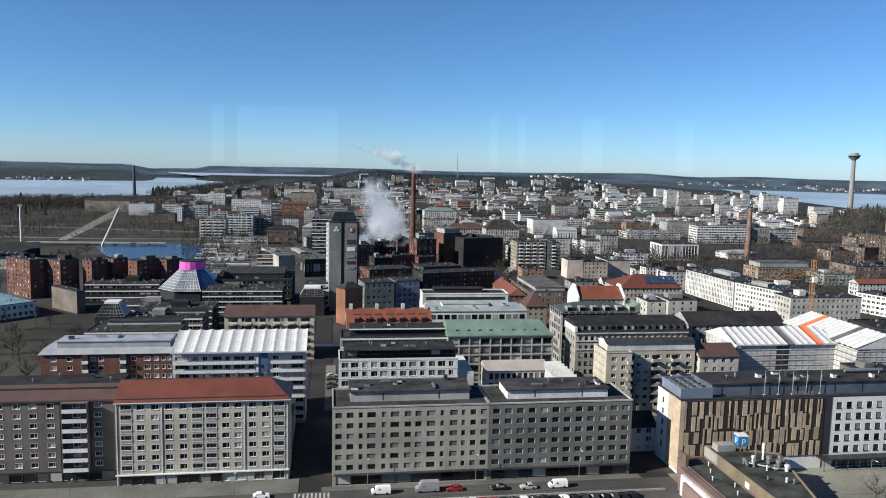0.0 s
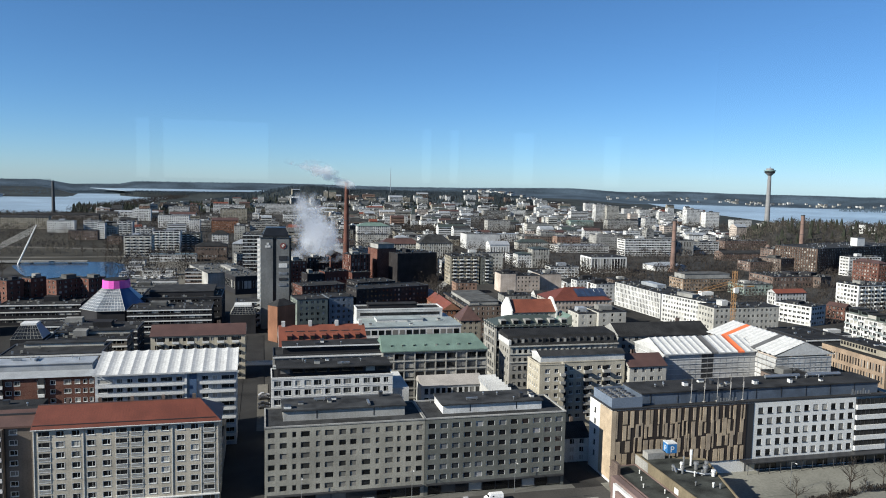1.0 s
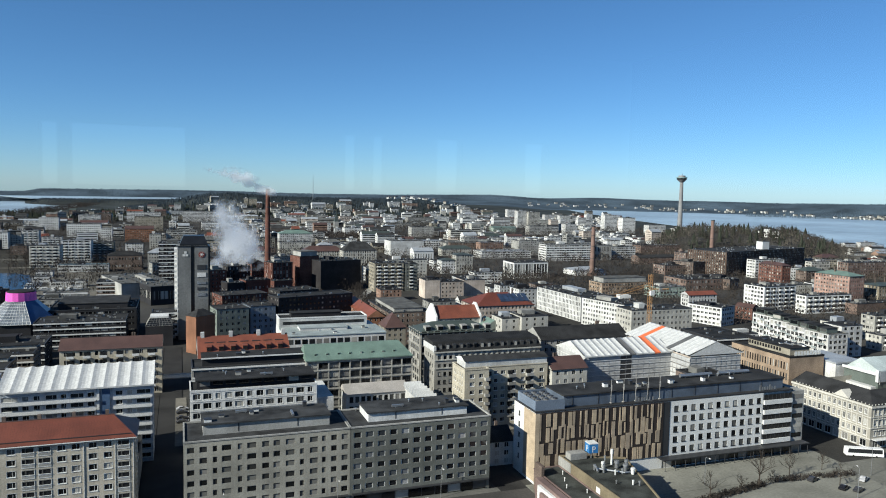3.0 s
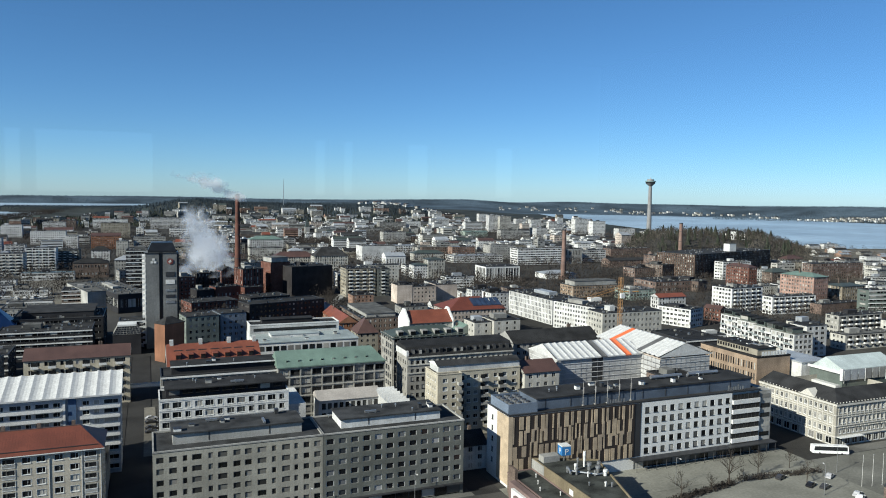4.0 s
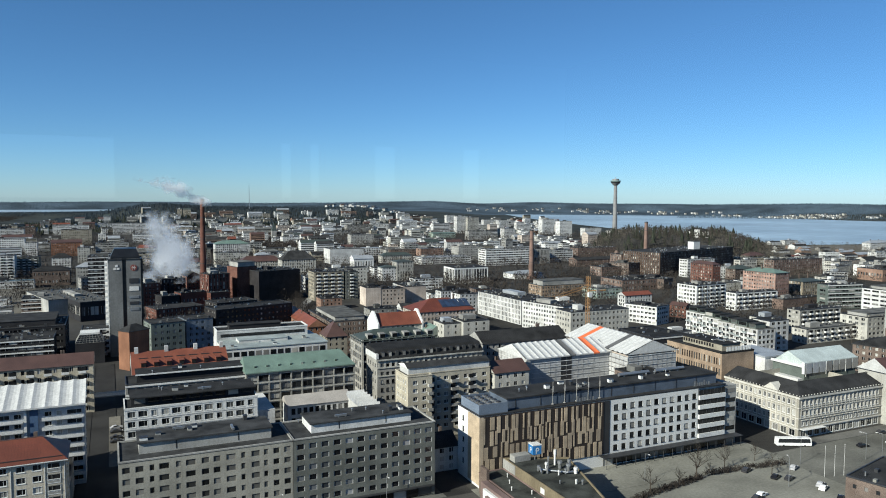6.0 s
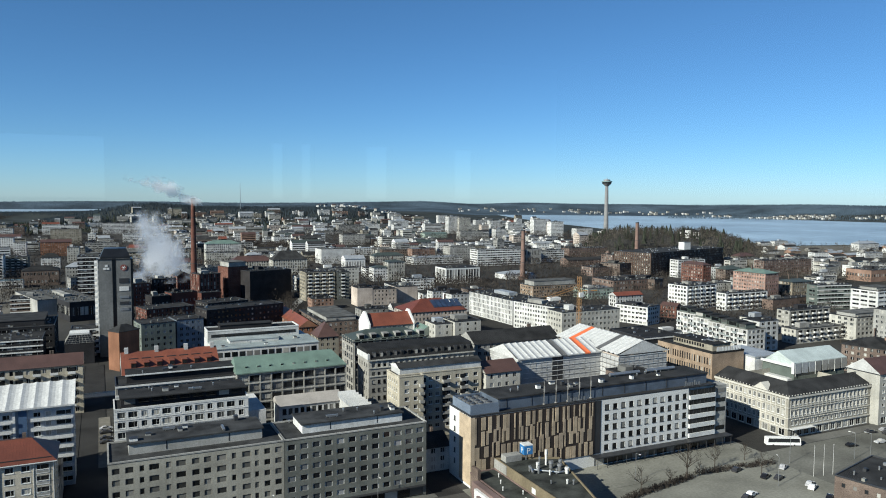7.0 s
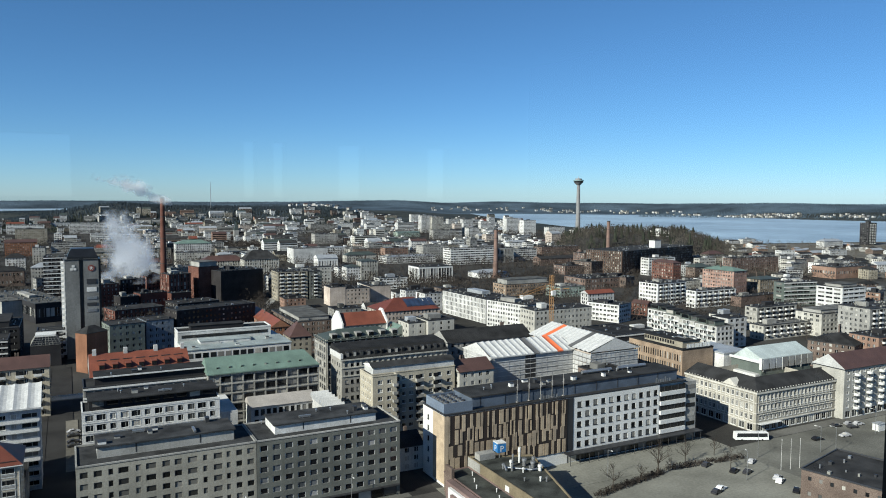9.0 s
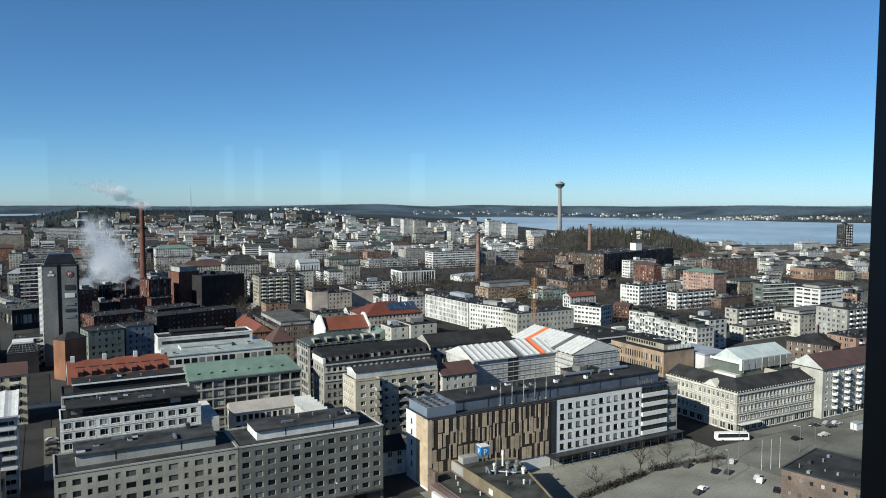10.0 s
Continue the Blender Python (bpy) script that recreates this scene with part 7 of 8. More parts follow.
# ---- woods ----
def conifers(name, label, n, place, rnd, h0, h1, mat):
    s = Solid()
    k = 0
    while k < n:
        p = place(rnd)
        if p is None:
            continue
        x, y = p
        z, h = land(x, y), rnd.uniform(h0, h1)
        rr = h * rnd.uniform(0.17, 0.3)
        for lo, hi, q in ((0.08, 0.7, 1.0), (0.45, 1.0, 0.62)):
            i0 = len(s.v)
            tw = rnd.random() * 6
            for j in range(5):
                w = tw + j * 1.2566
                s.v.append((x + rr * q * math.cos(w), y + rr * q * math.sin(w), z + h * lo))
            s.v.append((x + rnd.uniform(-0.3, 0.3), y, z + h * hi))
            for j in range(5):
                s.f.append((i0 + j, i0 + (j + 1) % 5, i0 + 5))
                s.m.append(0)
        k += 1
    return tagged(s.ob(name, mat), label, "trees", kind="stuff")


def polar(a0, a1, r0, r1):
    def place(q):
        a, r = radians(q.uniform(a0, a1)), q.uniform(r0, r1)
        return r * math.sin(a), r * math.cos(a)
    return place


wr = random.Random(5)
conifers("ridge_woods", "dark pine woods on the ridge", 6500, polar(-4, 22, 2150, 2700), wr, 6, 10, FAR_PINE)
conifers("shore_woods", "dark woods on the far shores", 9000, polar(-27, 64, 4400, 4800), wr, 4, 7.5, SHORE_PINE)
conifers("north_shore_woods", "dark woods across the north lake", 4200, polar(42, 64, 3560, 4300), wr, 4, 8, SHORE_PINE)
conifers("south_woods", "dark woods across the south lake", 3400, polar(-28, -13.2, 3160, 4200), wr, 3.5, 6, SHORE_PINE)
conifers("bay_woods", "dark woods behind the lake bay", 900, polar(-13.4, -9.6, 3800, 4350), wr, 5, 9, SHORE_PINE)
conifers("park_woods", "mixed dark park trees by the tower", 150, polar(36, 48, 1100, 1430), wr, 9, 19, PINE)
conifers("lake_park_woods", "dark trees before the south lake", 26, polar(-27, -17, 1250, 1650), wr, 12, 22, PINE)
conifers("shore_park_woods", "dark pines along the lake shore", 420, polar(-13, -4, 1850, 2250), wr, 10, 18, PINE)
conifers("town_edge_woods", "dark trees at the edge of town", 2200, polar(-8, 22, 1950, 2250), wr, 6, 11, PINE)
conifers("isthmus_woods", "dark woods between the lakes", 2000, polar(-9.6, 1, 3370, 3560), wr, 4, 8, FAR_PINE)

# ---- foreground: station annex, square, vehicles ----
def annex():
    olive = surface("olive_render", (0.166, 0.137, 0.0913), 0.85, 0.25, streak=True)
    rose = surface("rose_sheet_roof", (0.16, 0.11, 0.098), 0.7, 0.25)
    worn = surface("worn_grey_roof_felt", (0.046, 0.049, 0.044), 0.92, 0.55, 0.25, 2.5)
    b = root("station_annex", "low stepped station annex with black flat roofs and ducts", "building", 98.0, 118.0)
    Solid().box(0.6, 0, 0, 9.0, 73, 6.0).ob("wall", WALL["brick_brown"], b)
    flat_roof(b, 0.6, 0, 9.0, 73, 6.0, worn, 0.4, rose, "lower_roof")
    plan = [(9.0, 3.0), (19.2, 37.0), (27.6, 66.0), (9.0, 73.5)]
    s = Solid()
    s.poly([(x, y, 9.0) for x, y in plan], 1)
    for (ax, ay), (bx, by) in zip(plan, plan[1:] + plan[:1]):
        s.poly(((ax, ay, 0), (bx, by, 0), (bx, by, 9.0), (ax, ay, 9.0)))
    s.ob("upper_hall", [olive, worn], b)
    for (ax, ay), (bx, by) in zip(plan, plan[1:] + plan[:1]):
        q = Vector((bx - ax, by - ay, 0)).normalized()
        ix, iy = -q.y * 0.35, q.x * 0.35
        e = Solid()
        for (ux, uy), (vx, vy) in (((ax, ay), (bx, by)), ((bx + ix, by + iy), (ax + ix, ay + iy))):
            e.poly(((ux, uy, 9.004), (vx, vy, 9.004), (vx, vy, 9.5), (ux, uy, 9.5)))
        e.poly(((ax, ay, 9.5), (bx, by, 9.5), (bx + ix, by + iy, 9.5), (ax + ix, ay + iy, 9.5)))
        e.ob("parapet", olive, b)
    Solid().box(8.9, 66.0, 6.5, 8.996, 73.4, 9.3).ob("panel", WALL["concrete"], b)
    Solid().box(-0.3, 66.5, 0, 0.596, 70.5, 9.4).ob("corner_pier", WALL["brick_brown"], b)
    for i in range(3):
        Solid().box(-2.4 - 0.9 * i, 20, 0, -0.31 - 0.9 * i if i == 0 else -1.52 - 0.9 * (i - 1), 66 - 3 * i, 6.6 - 0.9 * i).ob("stepped_eave", rose if i != 1 else TRIM_WHITE, b)
    for i in range(9):
        s = Solid().tube((0, 0, 0), (0, 0, 0.9), 0.14, 0.14, 8).tube((0, 0, 0.9), (0, 0, 1.15), 0.24, 0.2, 8)
        o = s.ob("vent", TRIM_WHITE, b)
        o.matrix_basis = pose(3 + (i % 3) * 1.9, 30 + 4.6 * i, 6.12)
    for i, (x, y, r, h) in enumerate(((16.5, 61, 0.5, 2.0), (20.5, 60, 0.8, 2.2), (21.8, 57.5, 0.8, 2.0), (20.6, 62.8, 0.45, 4.6), (23.4, 59.5, 0.6, 2.4), (15.0, 58, 0.45, 2.2), (22.4, 54.6, 0.7, 1.8), (18.8, 63.6, 0.35, 2.6), (13.5, 60.5, 0.45, 1.6), (18.0, 48, 0.35, 1.3), (19.4, 47, 0.35, 1.3), (14.0, 50, 0.25, 1.0), (17.2, 55.5, 0.3, 1.5), (19.6, 55.6, 0.4, 1.6))):
        s = Solid().tube((0, 0, 0), (0, 0, h * 0.7), r * 0.7, r * 0.7, 12).tube((0, 0, h * 0.7), (0, 0, h), r, r * 0.9, 12)
        o = s.ob("ventilator", STEEL if i % 3 else TRIM_WHITE, b)
        o.matrix_basis = pose(x, y, 9.12)
    for a, c in (((14, 60, 9.7), (20, 55, 9.7)), ((20, 55, 9.7), (23, 55, 9.7)), ((13, 58, 9.6), (13.6, 60, 10.4))):
        Solid().tube(a, c, 0.28, 0.28, 8).ob("duct", STEEL, b)
    Solid().box(10.5, 69, 9.12, 16, 72, 11.0).ob("roof_house", WALL["concrete"], b)
    for i in range(5):
        Solid().box(8.94, 6 + 11 * i, 6.6, 8.996, 8 + 11 * i, 8.2).ob("panel", TRIM_WHITE, b)


annex()


def parking_sign():
    blue = surface("blue_sign_face", (0.0249, 0.141, 0.349), 0.35, 0.1)
    s = root("parking_sign", "blue and white cube-shaped parking sign on a post", "sign", 115.6, 187.2, 9.1, -4)
    Solid().tube((0, 0, 0), (0, 0, 2.0), 0.18, 0.18, 8).ob("post", STEEL, s)
    Solid().box(-1.45, -1.45, 2.0, 1.45, 1.45, 4.7).ob("cube", blue, s)
    Solid().box(-1.5, -1.5, 4.7, 1.5, 1.5, 4.95).ob("cap", TRIM_WHITE, s)
    for turn, dx, dy in ((0, -0.62, -1.47), (-90, -1.47, 0.62)):
        f = bpy.data.curves.new("letter", "FONT")
        f.body, f.size, f.extrude = "P", 2.6, 0.02
        f.materials.append(TRIM_WHITE)
        o = new("letter", f)
        o.parent = s
        o.matrix_basis = pose(dx, dy, 2.25, 90, 0, turn)


parking_sign()

CAR_TYPES = {}


def car_meshes(kind):
    """Body, glasshouse, wheel and lamp meshes of a car, van or bus, by its profile."""
    if kind in CAR_TYPES:
        return CAR_TYPES[kind]
    L, Wd, lo, hi, top = {"car": (4.4, 1.78, 0.28, 0.92, 1.45), "van": (5.2, 1.95, 0.35, 1.25, 2.1), "big_van": (6.4, 2.2, 0.4, 1.35, 2.9), "bus": (12.2, 2.5, 0.35, 1.3, 3.0)}[kind]
    h = L / 2
    if kind == "car":
        prof = [(-h, lo), (h, lo), (h, 0.62), (h - 0.25, 0.78), (h - 1.3, hi), (-h + 0.5, hi), (-h, 0.82)]
        cab = [(h - 1.45, hi), (h - 2.15, top), (-h + 1.15, top), (-h + 0.45, hi)]
    else:
        prof = [(-h, lo), (h, lo), (h, hi * 0.75), (h - (0.7 if kind != "bus" else 0.05), hi), (-h, hi)]
        cab = [(h - (0.75 if kind != "bus" else 0.06), hi), (h - (1.5 if kind != "bus" else 0.2), top), (-h + 0.05, top), (-h, hi)]

    def extrude(p, w0, w1=None):
        s = Solid()
        w1 = w1 or w0
        ys = lambda z: w0 if z <= hi + 0.01 else w1
        s.poly([(x, -ys(z), z) for x, z in p])
        s.poly([(x, ys(z), z) for x, z in reversed(p)])
        for i in range(len(p)):
            (a, b), (c, d) = p[i], p[(i + 1) % len(p)]
            s.poly(((c, -ys(d), d), (a, -ys(b), b), (a, ys(b), b), (c, ys(d), d)))
        return s

    body = extrude(prof, Wd / 2)
    cabin = extrude(cab, Wd / 2 - 0.02, Wd / 2 - 0.16)
    glass = Solid()
    z0, z1 = hi + 0.06, hi + (top - hi) * (0.86 if kind in ("car", "bus") else 0.62)
    back = -h + 0.75 if kind == "car" else -h + 0.4 if kind == "bus" else h - 2.6
    for sy in (-1, 1):
        w, v = (Wd / 2 - 0.005 - 0.14 * (z - hi) / (top - hi) for z in (z0, z1))
        q = [(back, sy * w, z0), (h - 1.7 if kind != "bus" else h - 0.4, sy * w, z0), (h - 2.2 if kind != "bus" else h - 0.5, sy * v, z1), (back + 0.3, sy * v, z1)]
        glass.poly(q if sy < 0 else list(reversed(q)))
    k = (h - 1.5, h - 2.05) if kind == "car" else (h - 0.78, h - 1.3) if kind != "bus" else (h - 0.04, h - 0.14)
    glass.poly(((k[0] + 0.04, -Wd / 2 + 0.15, z0), (k[0] + 0.04, Wd / 2 - 0.15, z0), (k[1] + 0.06, Wd / 2 - 0.25, z1), (k[1] + 0.06, -Wd / 2 + 0.25, z1)))
    wheel = Solid().tube((0, -0.11, 0), (0, 0.11, 0), 0.33, 0.33, 14)
    lamp = Solid().box(-0.03, -0.2, -0.08, 0.03, 0.2, 0.08)
    CAR_TYPES[kind] = (L, Wd, body, cabin, glass, wheel, lamp)
    return CAR_TYPES[kind]


RUBBER = surface("tyre_rubber", (0.0166, 0.0166, 0.0166), 0.9)
PAINT = {n: surface(n + "_car_paint", c, 0.25, 0.08) for n, c in (("white", (0.75, 0.75, 0.74)), ("silver", (0.38, 0.38, 0.39)), ("grey", (0.25, 0.25, 0.26)), ("red", (0.30, 0.02, 0.02)), ("black", (0.012, 0.012, 0.014)), ("blue", (0.02, 0.04, 0.10)), ("dark", (0.035, 0.035, 0.038)))}
CAR_DATA = {}


def vehicle(kind, colour, x, y, turn, where):
    L, Wd, body, cabin, glass, wheel, lamp = car_meshes(kind)
    word = {"car": "car", "van": "van", "big_van": "tall van", "bus": "city bus"}[kind]
    v = root(kind if kind != "big_van" else "van", f"{colour} {word} {where}", word, x, y, 0.03, turn, "vehicles")
    key = (kind, colour)
    if key not in CAR_DATA:
        CAR_DATA[key] = body.mesh("body", [PAINT[colour]]), cabin.mesh("cabin", [PAINT[colour]]), glass.mesh("windows_glass", [GLASS]), wheel.mesh("wheel", [RUBBER]), lamp.mesh("headlight", [TRIM_WHITE])
    b, c, g, w, l = CAR_DATA[key]
    child("body", b, v, 0, 0, 0)
    child("cabin", c, v, 0, 0, 0)
    child("glazing", g, v, 0, 0, 0)
    for sx in (-1, 1):
        for sy in (-1, 1):
            child("wheel", w, v, sx * L * 0.31, sy * (Wd / 2 - 0.1), 0.33)
    for sy in (-1, 1):
        child("headlight", l, v, L / 2, sy * (Wd / 2 - 0.35), 0.66)


vehicle("car", "white", -18.0, 190.3, 0, "driving on the station street")
vehicle("van", "white", 13.4, 189.6, 180, "on the station street")
vehicle("big_van", "grey", 26.0, 189.8, 180, "on the station street")
vehicle("car", "red", 33.4, 189.6, 180, "on the station street")
vehicle("car", "black", 45.8, 188.9, 180, "on the station street")
vehicle("car", "silver", 54.0, 188.8, 180, "on the station street")
vehicle("van", "white", 62.5, 188.8, 180, "with a roof rack on the station street")
vr = random.Random(21)
for i in range(24):
    vehicle("car", vr.choice(("dark", "black", "grey", "silver", "blue", "red", "white", "dark", "black")), 18.0 + 2.75 * i, 181.4 - 0.03 * i + vr.uniform(-0.3, 0.3), 90 + vr.uniform(-3, 3), "parked in the station row")
for x, y, t, c in ((193, 161.0, 20, "dark"), (190, 163.6, 22, "black"), (196, 151.2, 25, "white"), (197.5, 153.4, 25, "silver"), (171.5, 153.8, 15, "dark"), (174.5, 155.0, 15, "white"), (194.0, 143.8, 30, "black"), (243, 172.5, -6, "black"), (256, 170.6, 172, "silver"), (268.5, 176.0, -10, "dark"), (271, 179.0, -10, "grey"), (274, 177.4, -10, "silver"), (264, 179.8, -10, "dark"), (202, 167.0, 24, "silver"), (186, 171.5, 18, "dark")):
    vehicle("car", c, x, y, t, "parked on the station square")
for y in (284, 288.5, 296, 301):
    vehicle("car", ("dark", "silver", "black", "grey")[int(y) % 4], 0.3, y, 8, "parked on the gravel strip")
vehicle("bus", "white", 221.2, 183.6, -26, "at a stop on the square")


def crosswalk(x0, y0, n, step, w, ln):
    c = root("crosswalk", "worn white crosswalk stripes on the asphalt", "road marking", x0, y0, 0.024)
    paint = surface("worn_road_paint", (0.349, 0.34, 0.315), 0.9, 0.3, 0.5, 3)
    for i in range(n):
        Solid().box(step * i, 0, 0, step * i + w, ln, 0.006).ob("stripe", paint, c)


crosswalk(-9.6, 188.4, 9, 1.1, 0.55, 3.2)


def rail_fence():
    f = root("street_railing", "low dark steel railing along the station wall", "fence", -20.0, 184.6)
    for i in range(56):
        Solid().tube((2.0 * i, 0, 0), (2.0 * i, 0, 1.1), 0.05, 0.05, 6).ob("post", TRIM_DARK, f)
    for z in (0.4, 1.1):
        Solid().tube((0, 0, z), (110, 0, z), 0.045, 0.045, 6).ob("rail", TRIM_DARK, f)
    tagged(Solid().box(-70, 184.0, 0, 92, 184.4, 0.5).ob("kerb_wall", WALL["concrete"]), "low concrete kerb wall under a railing", "wall", kind="structure")


rail_fence()


def street_lamp(x, y, h, turn, arm=1.6):
    l = root("street_lamp", "tall slender grey steel street lamp", "street lamp", x, y, 0.02, turn, "street lamps")
    Solid().tube((0, 0, 0), (0, 0, h), 0.1, 0.06, 8).ob("pole", STEEL, l)
    Solid().tube((0, 0, h - 0.05), (arm, 0, h + 0.2), 0.05, 0.04, 6).ob("arm", STEEL, l)
    Solid().box(arm - 0.1, -0.14, h + 0.1, arm + 0.6, 0.14, h + 0.26).ob("lamp_head", TRIM_WHITE, l)


for x, y, t in ((-63, 183.2, 90), (-24, 183.2, 90), (10, 192.9, -90), (40, 192.9, -90), (70, 192.9, -90), (232, 163.4, 120), (236.5, 160.8, 120), (188, 157, 60), (150, 178, -90), (208, 169.5, 180), (270, 168, 100)):
    street_lamp(x, y, 9.0, t)


def flagstaff(x, y, h):
    l = root("flagpole", "thin white flagpole without a flag", "pole", x, y, 0.03)
    Solid().tube((0, 0, 0), (0, 0, h), 0.06, 0.03, 8).ob("shaft", TRIM_WHITE, l)
    Solid().tube((0, 0, h), (0, 0, h + 0.15), 0.1, 0.02, 8).ob("finial", STEEL, l)


for x, y in ((205, 158), (208.5, 157.2), (212, 156.5)):
    flagstaff(x, y, 10)
k = root("kiosk", "small white kiosk box on the square", "kiosk", 273.0, 168.5, 0.02)
Solid().box(0, 0, 0, 4.4, 2.6, 2.6).ob("body", TRIM_WHITE, k)
Solid().box(-0.2, -0.2, 2.6, 4.6, 2.8, 2.75).ob("roof", ROOF["zinc"], k)
town_block(197.2, 111.0, 26, 29.5, 9.0, "brick_brown", "low red-brown brick station building with small square windows", win=(1.0, 1.2), bay=3.0, turn=14, storeys=2, extras=False)


# ---- trees ----
def tree_meshes(seed, h):
    """A bare spring tree: trunk and limbs, and a crown of fine twigs."""
    q = random.Random(seed)
    wood, fine = Solid(), Solid()
    wood.tube((0, 0, 0), (0, 0, h * 0.42), h * 0.018, h * 0.012, 7)

    def limb(a, d, ln, r, level):
        b = a + d * ln
        (wood if level < 2 else fine).tube(a, b, r, r * 0.55, 4 if level < 2 else 3)
        if level >= 3:
            return
        for _ in range(6 if level == 0 else 5 if level == 1 else 4):
            s = a.lerp(b, q.uniform(0.35, 1.0))
            e = (d + Vector((q.uniform(-1, 1), q.uniform(-1, 1), q.uniform(-0.25, 0.75))) * 0.85).normalized()
            limb(s, e, ln * q.uniform(0.42, 0.68), r * 0.5, level + 1)

    for i in range(6):
        a = 2 * math.pi * i / 6 + q.uniform(-0.4, 0.4)
        up = q.uniform(0.5, 1.5)
        limb(Vector((0, 0, h * q.uniform(0.25, 0.42))), Vector((math.cos(a), math.sin(a), up)).normalized(), h * q.uniform(0.26, 0.4), h * 0.009, 1)
    limb(Vector((0, 0, h * 0.4)), Vector((0, 0, 1)), h * 0.36, h * 0.011, 0)
    return wood.mesh("trunk", [BARK]), fine.mesh("crown", [TWIGS])


TREES = [tree_meshes(31 + i, 10.0) for i in range(4)]


def bare_tree(x, y, h, where, i=0):
    t = root("bare_tree", "leafless spring tree with fine brown twigs " + where, "tree", x, y, max(0.0, land(x, y)), 0, "bare trees")
    w, c = TREES[i % 4]
    for nm, me in (("trunk", w), ("crown", c)):
        o = child(nm, me, t, 0, 0, 0, (i * 67) % 360)
        o.scale = (h / 10,) * 3


for i, (x, y, h) in enumerate(((145.1, 169.6, 9), (157.3, 170.7, 6), (165.4, 172.1, 13), (190.7, 165.7, 8), (181, 176.0, 9), (196, 177.5, 7), (172, 173.5, 5))):
    bare_tree(x, y, h, "on the square", i)


def planter(x0, y0, x1, y1, n):
    s = Solid()
    for i in range(n):
        u = vr.random()
        x, y = x0 + (x1 - x0) * u + vr.uniform(-1.4, 1.4), y0 + (y1 - y0) * u + vr.uniform(-1.4, 1.4)
        r, h = vr.uniform(0.2, 0.6), vr.uniform(0.4, 1.4)
        for j in range(4):
            a = vr.random() * 6.28
            s.tube((x, y, 0.04), (x + r * math.cos(a), y + r * math.sin(a), h), 0.05, 0.02, 3)
            s.poly([(x + r * math.cos(a) + vr.uniform(-0.3, 0.3), y + r * math.sin(a) + vr.uniform(-0.3, 0.3), h * vr.uniform(0.6, 1.1)) for _ in range(3)])
    tagged(s.ob("shrub_bed", TWIGS), "bed of bare brown shrubs beside the square", "shrubs", kind="stuff")


planter(138, 168.0, 169, 173.5, 420)
planter(172, 175.0, 203, 172.0, 300)
tr = random.Random(8)
ZONES = [(380, 300, 520, 460, 26), (440, 440, 560, 560, 14), (-330, 540, -215, 640, 20), (-300, 430, -215, 540, 16), (330, 630, 430, 700, 26), (300, 560, 420, 640, 14), (-260, 300, -110, 420, 30), (-235, 590, -210, 700, 12), (-210, 820, -60, 980, 30), (110, 470, 160, 640, 22), (460, 470, 600, 620, 26), (430, 640, 620, 760, 18), (210, 600, 320, 760, 14), (560, 560, 760, 760, 16), (-130, 245, -103, 300, 8), (640, 800, 900, 1000, 22)]
ti = 0
for a, b, c, d, n in ZONES:
    for _ in range(n):
        x, y = tr.uniform(a, c), tr.uniform(b, d)
        if any(p - 1 < x < r + 1 and q - 1 < y < s + 1 for p, q, r, s in PLOTS):
            continue
        bare_tree(x, y, tr.uniform(9, 15), "between the houses", ti)
        ti += 1


def bare_wood(name, label, n, place, h0, h1, mat=None):
    """Far leafless woodland: many small ragged crowns of twig slivers."""
    s = Solid()
    for _ in range(n):
        x, y = place(tr)
        z, h = land(x, y), tr.uniform(h0, h1)
        for _ in range(26):
            a, e = tr.random() * 6.28, tr.uniform(0.1, 0.9)
            r = h * 0.42 * math.sqrt(1 - e * e * 0.8)
            px, py, pz = x + r * math.cos(a) * tr.random(), y + r * math.sin(a) * tr.random(), z + h * (0.2 + 0.75 * e)
            k = h * 0.048
            s.poly([(px + tr.uniform(-k, k), py + tr.uniform(-k, k), pz + tr.uniform(-2.4 * k, 2.4 * k)) for _ in range(3)])
    tagged(s.ob(name, mat or TWIGS), label, "trees", kind="stuff")


bare_wood("lakeside_belt", "brown leafless belt of trees along the lake", 2600, polar(-28, -10, 1400, 1680), 10, 19, PARK_TWIGS)
bare_wood("lakeside_thicket", "dark leafless trees along the lake", 1500, polar(-28, -12, 1380, 1640), 10, 20)
bare_wood("point_woods", "dark leafless trees on the lake shore", 1100, lambda q: (lambda u: (-440 + 75 * u + q.uniform(-12, 70), 1880 + 1320 * u))(q.random()), 11, 19)
bare_wood("south_park", "brown leafless park trees before the lake", 1500, polar(-28, -12.5, 880, 1430), 8, 15, PARK_TWIGS)
bare_wood("mill_yard_trees", "brown leafless trees in the mill yard", 800, polar(1.5, 14, 468, 600), 5, 10)
bare_wood("town_trees", "brown leafless trees between distant houses", 8200, polar(-11, 36, 640, 1900), 8, 15)
bare_wood("hill_park", "brown leafless trees on the tower hill", 1500, polar(35, 49, 1060, 1440), 7, 15, PARK_TWIGS)
bare_wood("hill_thicket", "dark leafless trees on the tower hill", 900, polar(35, 48, 1060, 1440), 7, 18)
bare_wood("library_trees", "brown leafless trees round the library", 150, lambda q: (q.uniform(285, 345), q.uniform(612, 672)), 8, 13)
bare_wood("street_park_trees", "brown leafless trees in a town park", 420, lambda q: (q.uniform(232, 345), q.uniform(1215, 1310)), 10, 17)
bare_wood("north_park", "brown leafless trees by the north lake", 1500, polar(44, 60, 880, 1600), 6, 12, PARK_TWIGS)
bare_wood("mill_trees", "brown leafless trees by the mills", 1500, polar(34, 54, 530, 930), 6, 12)

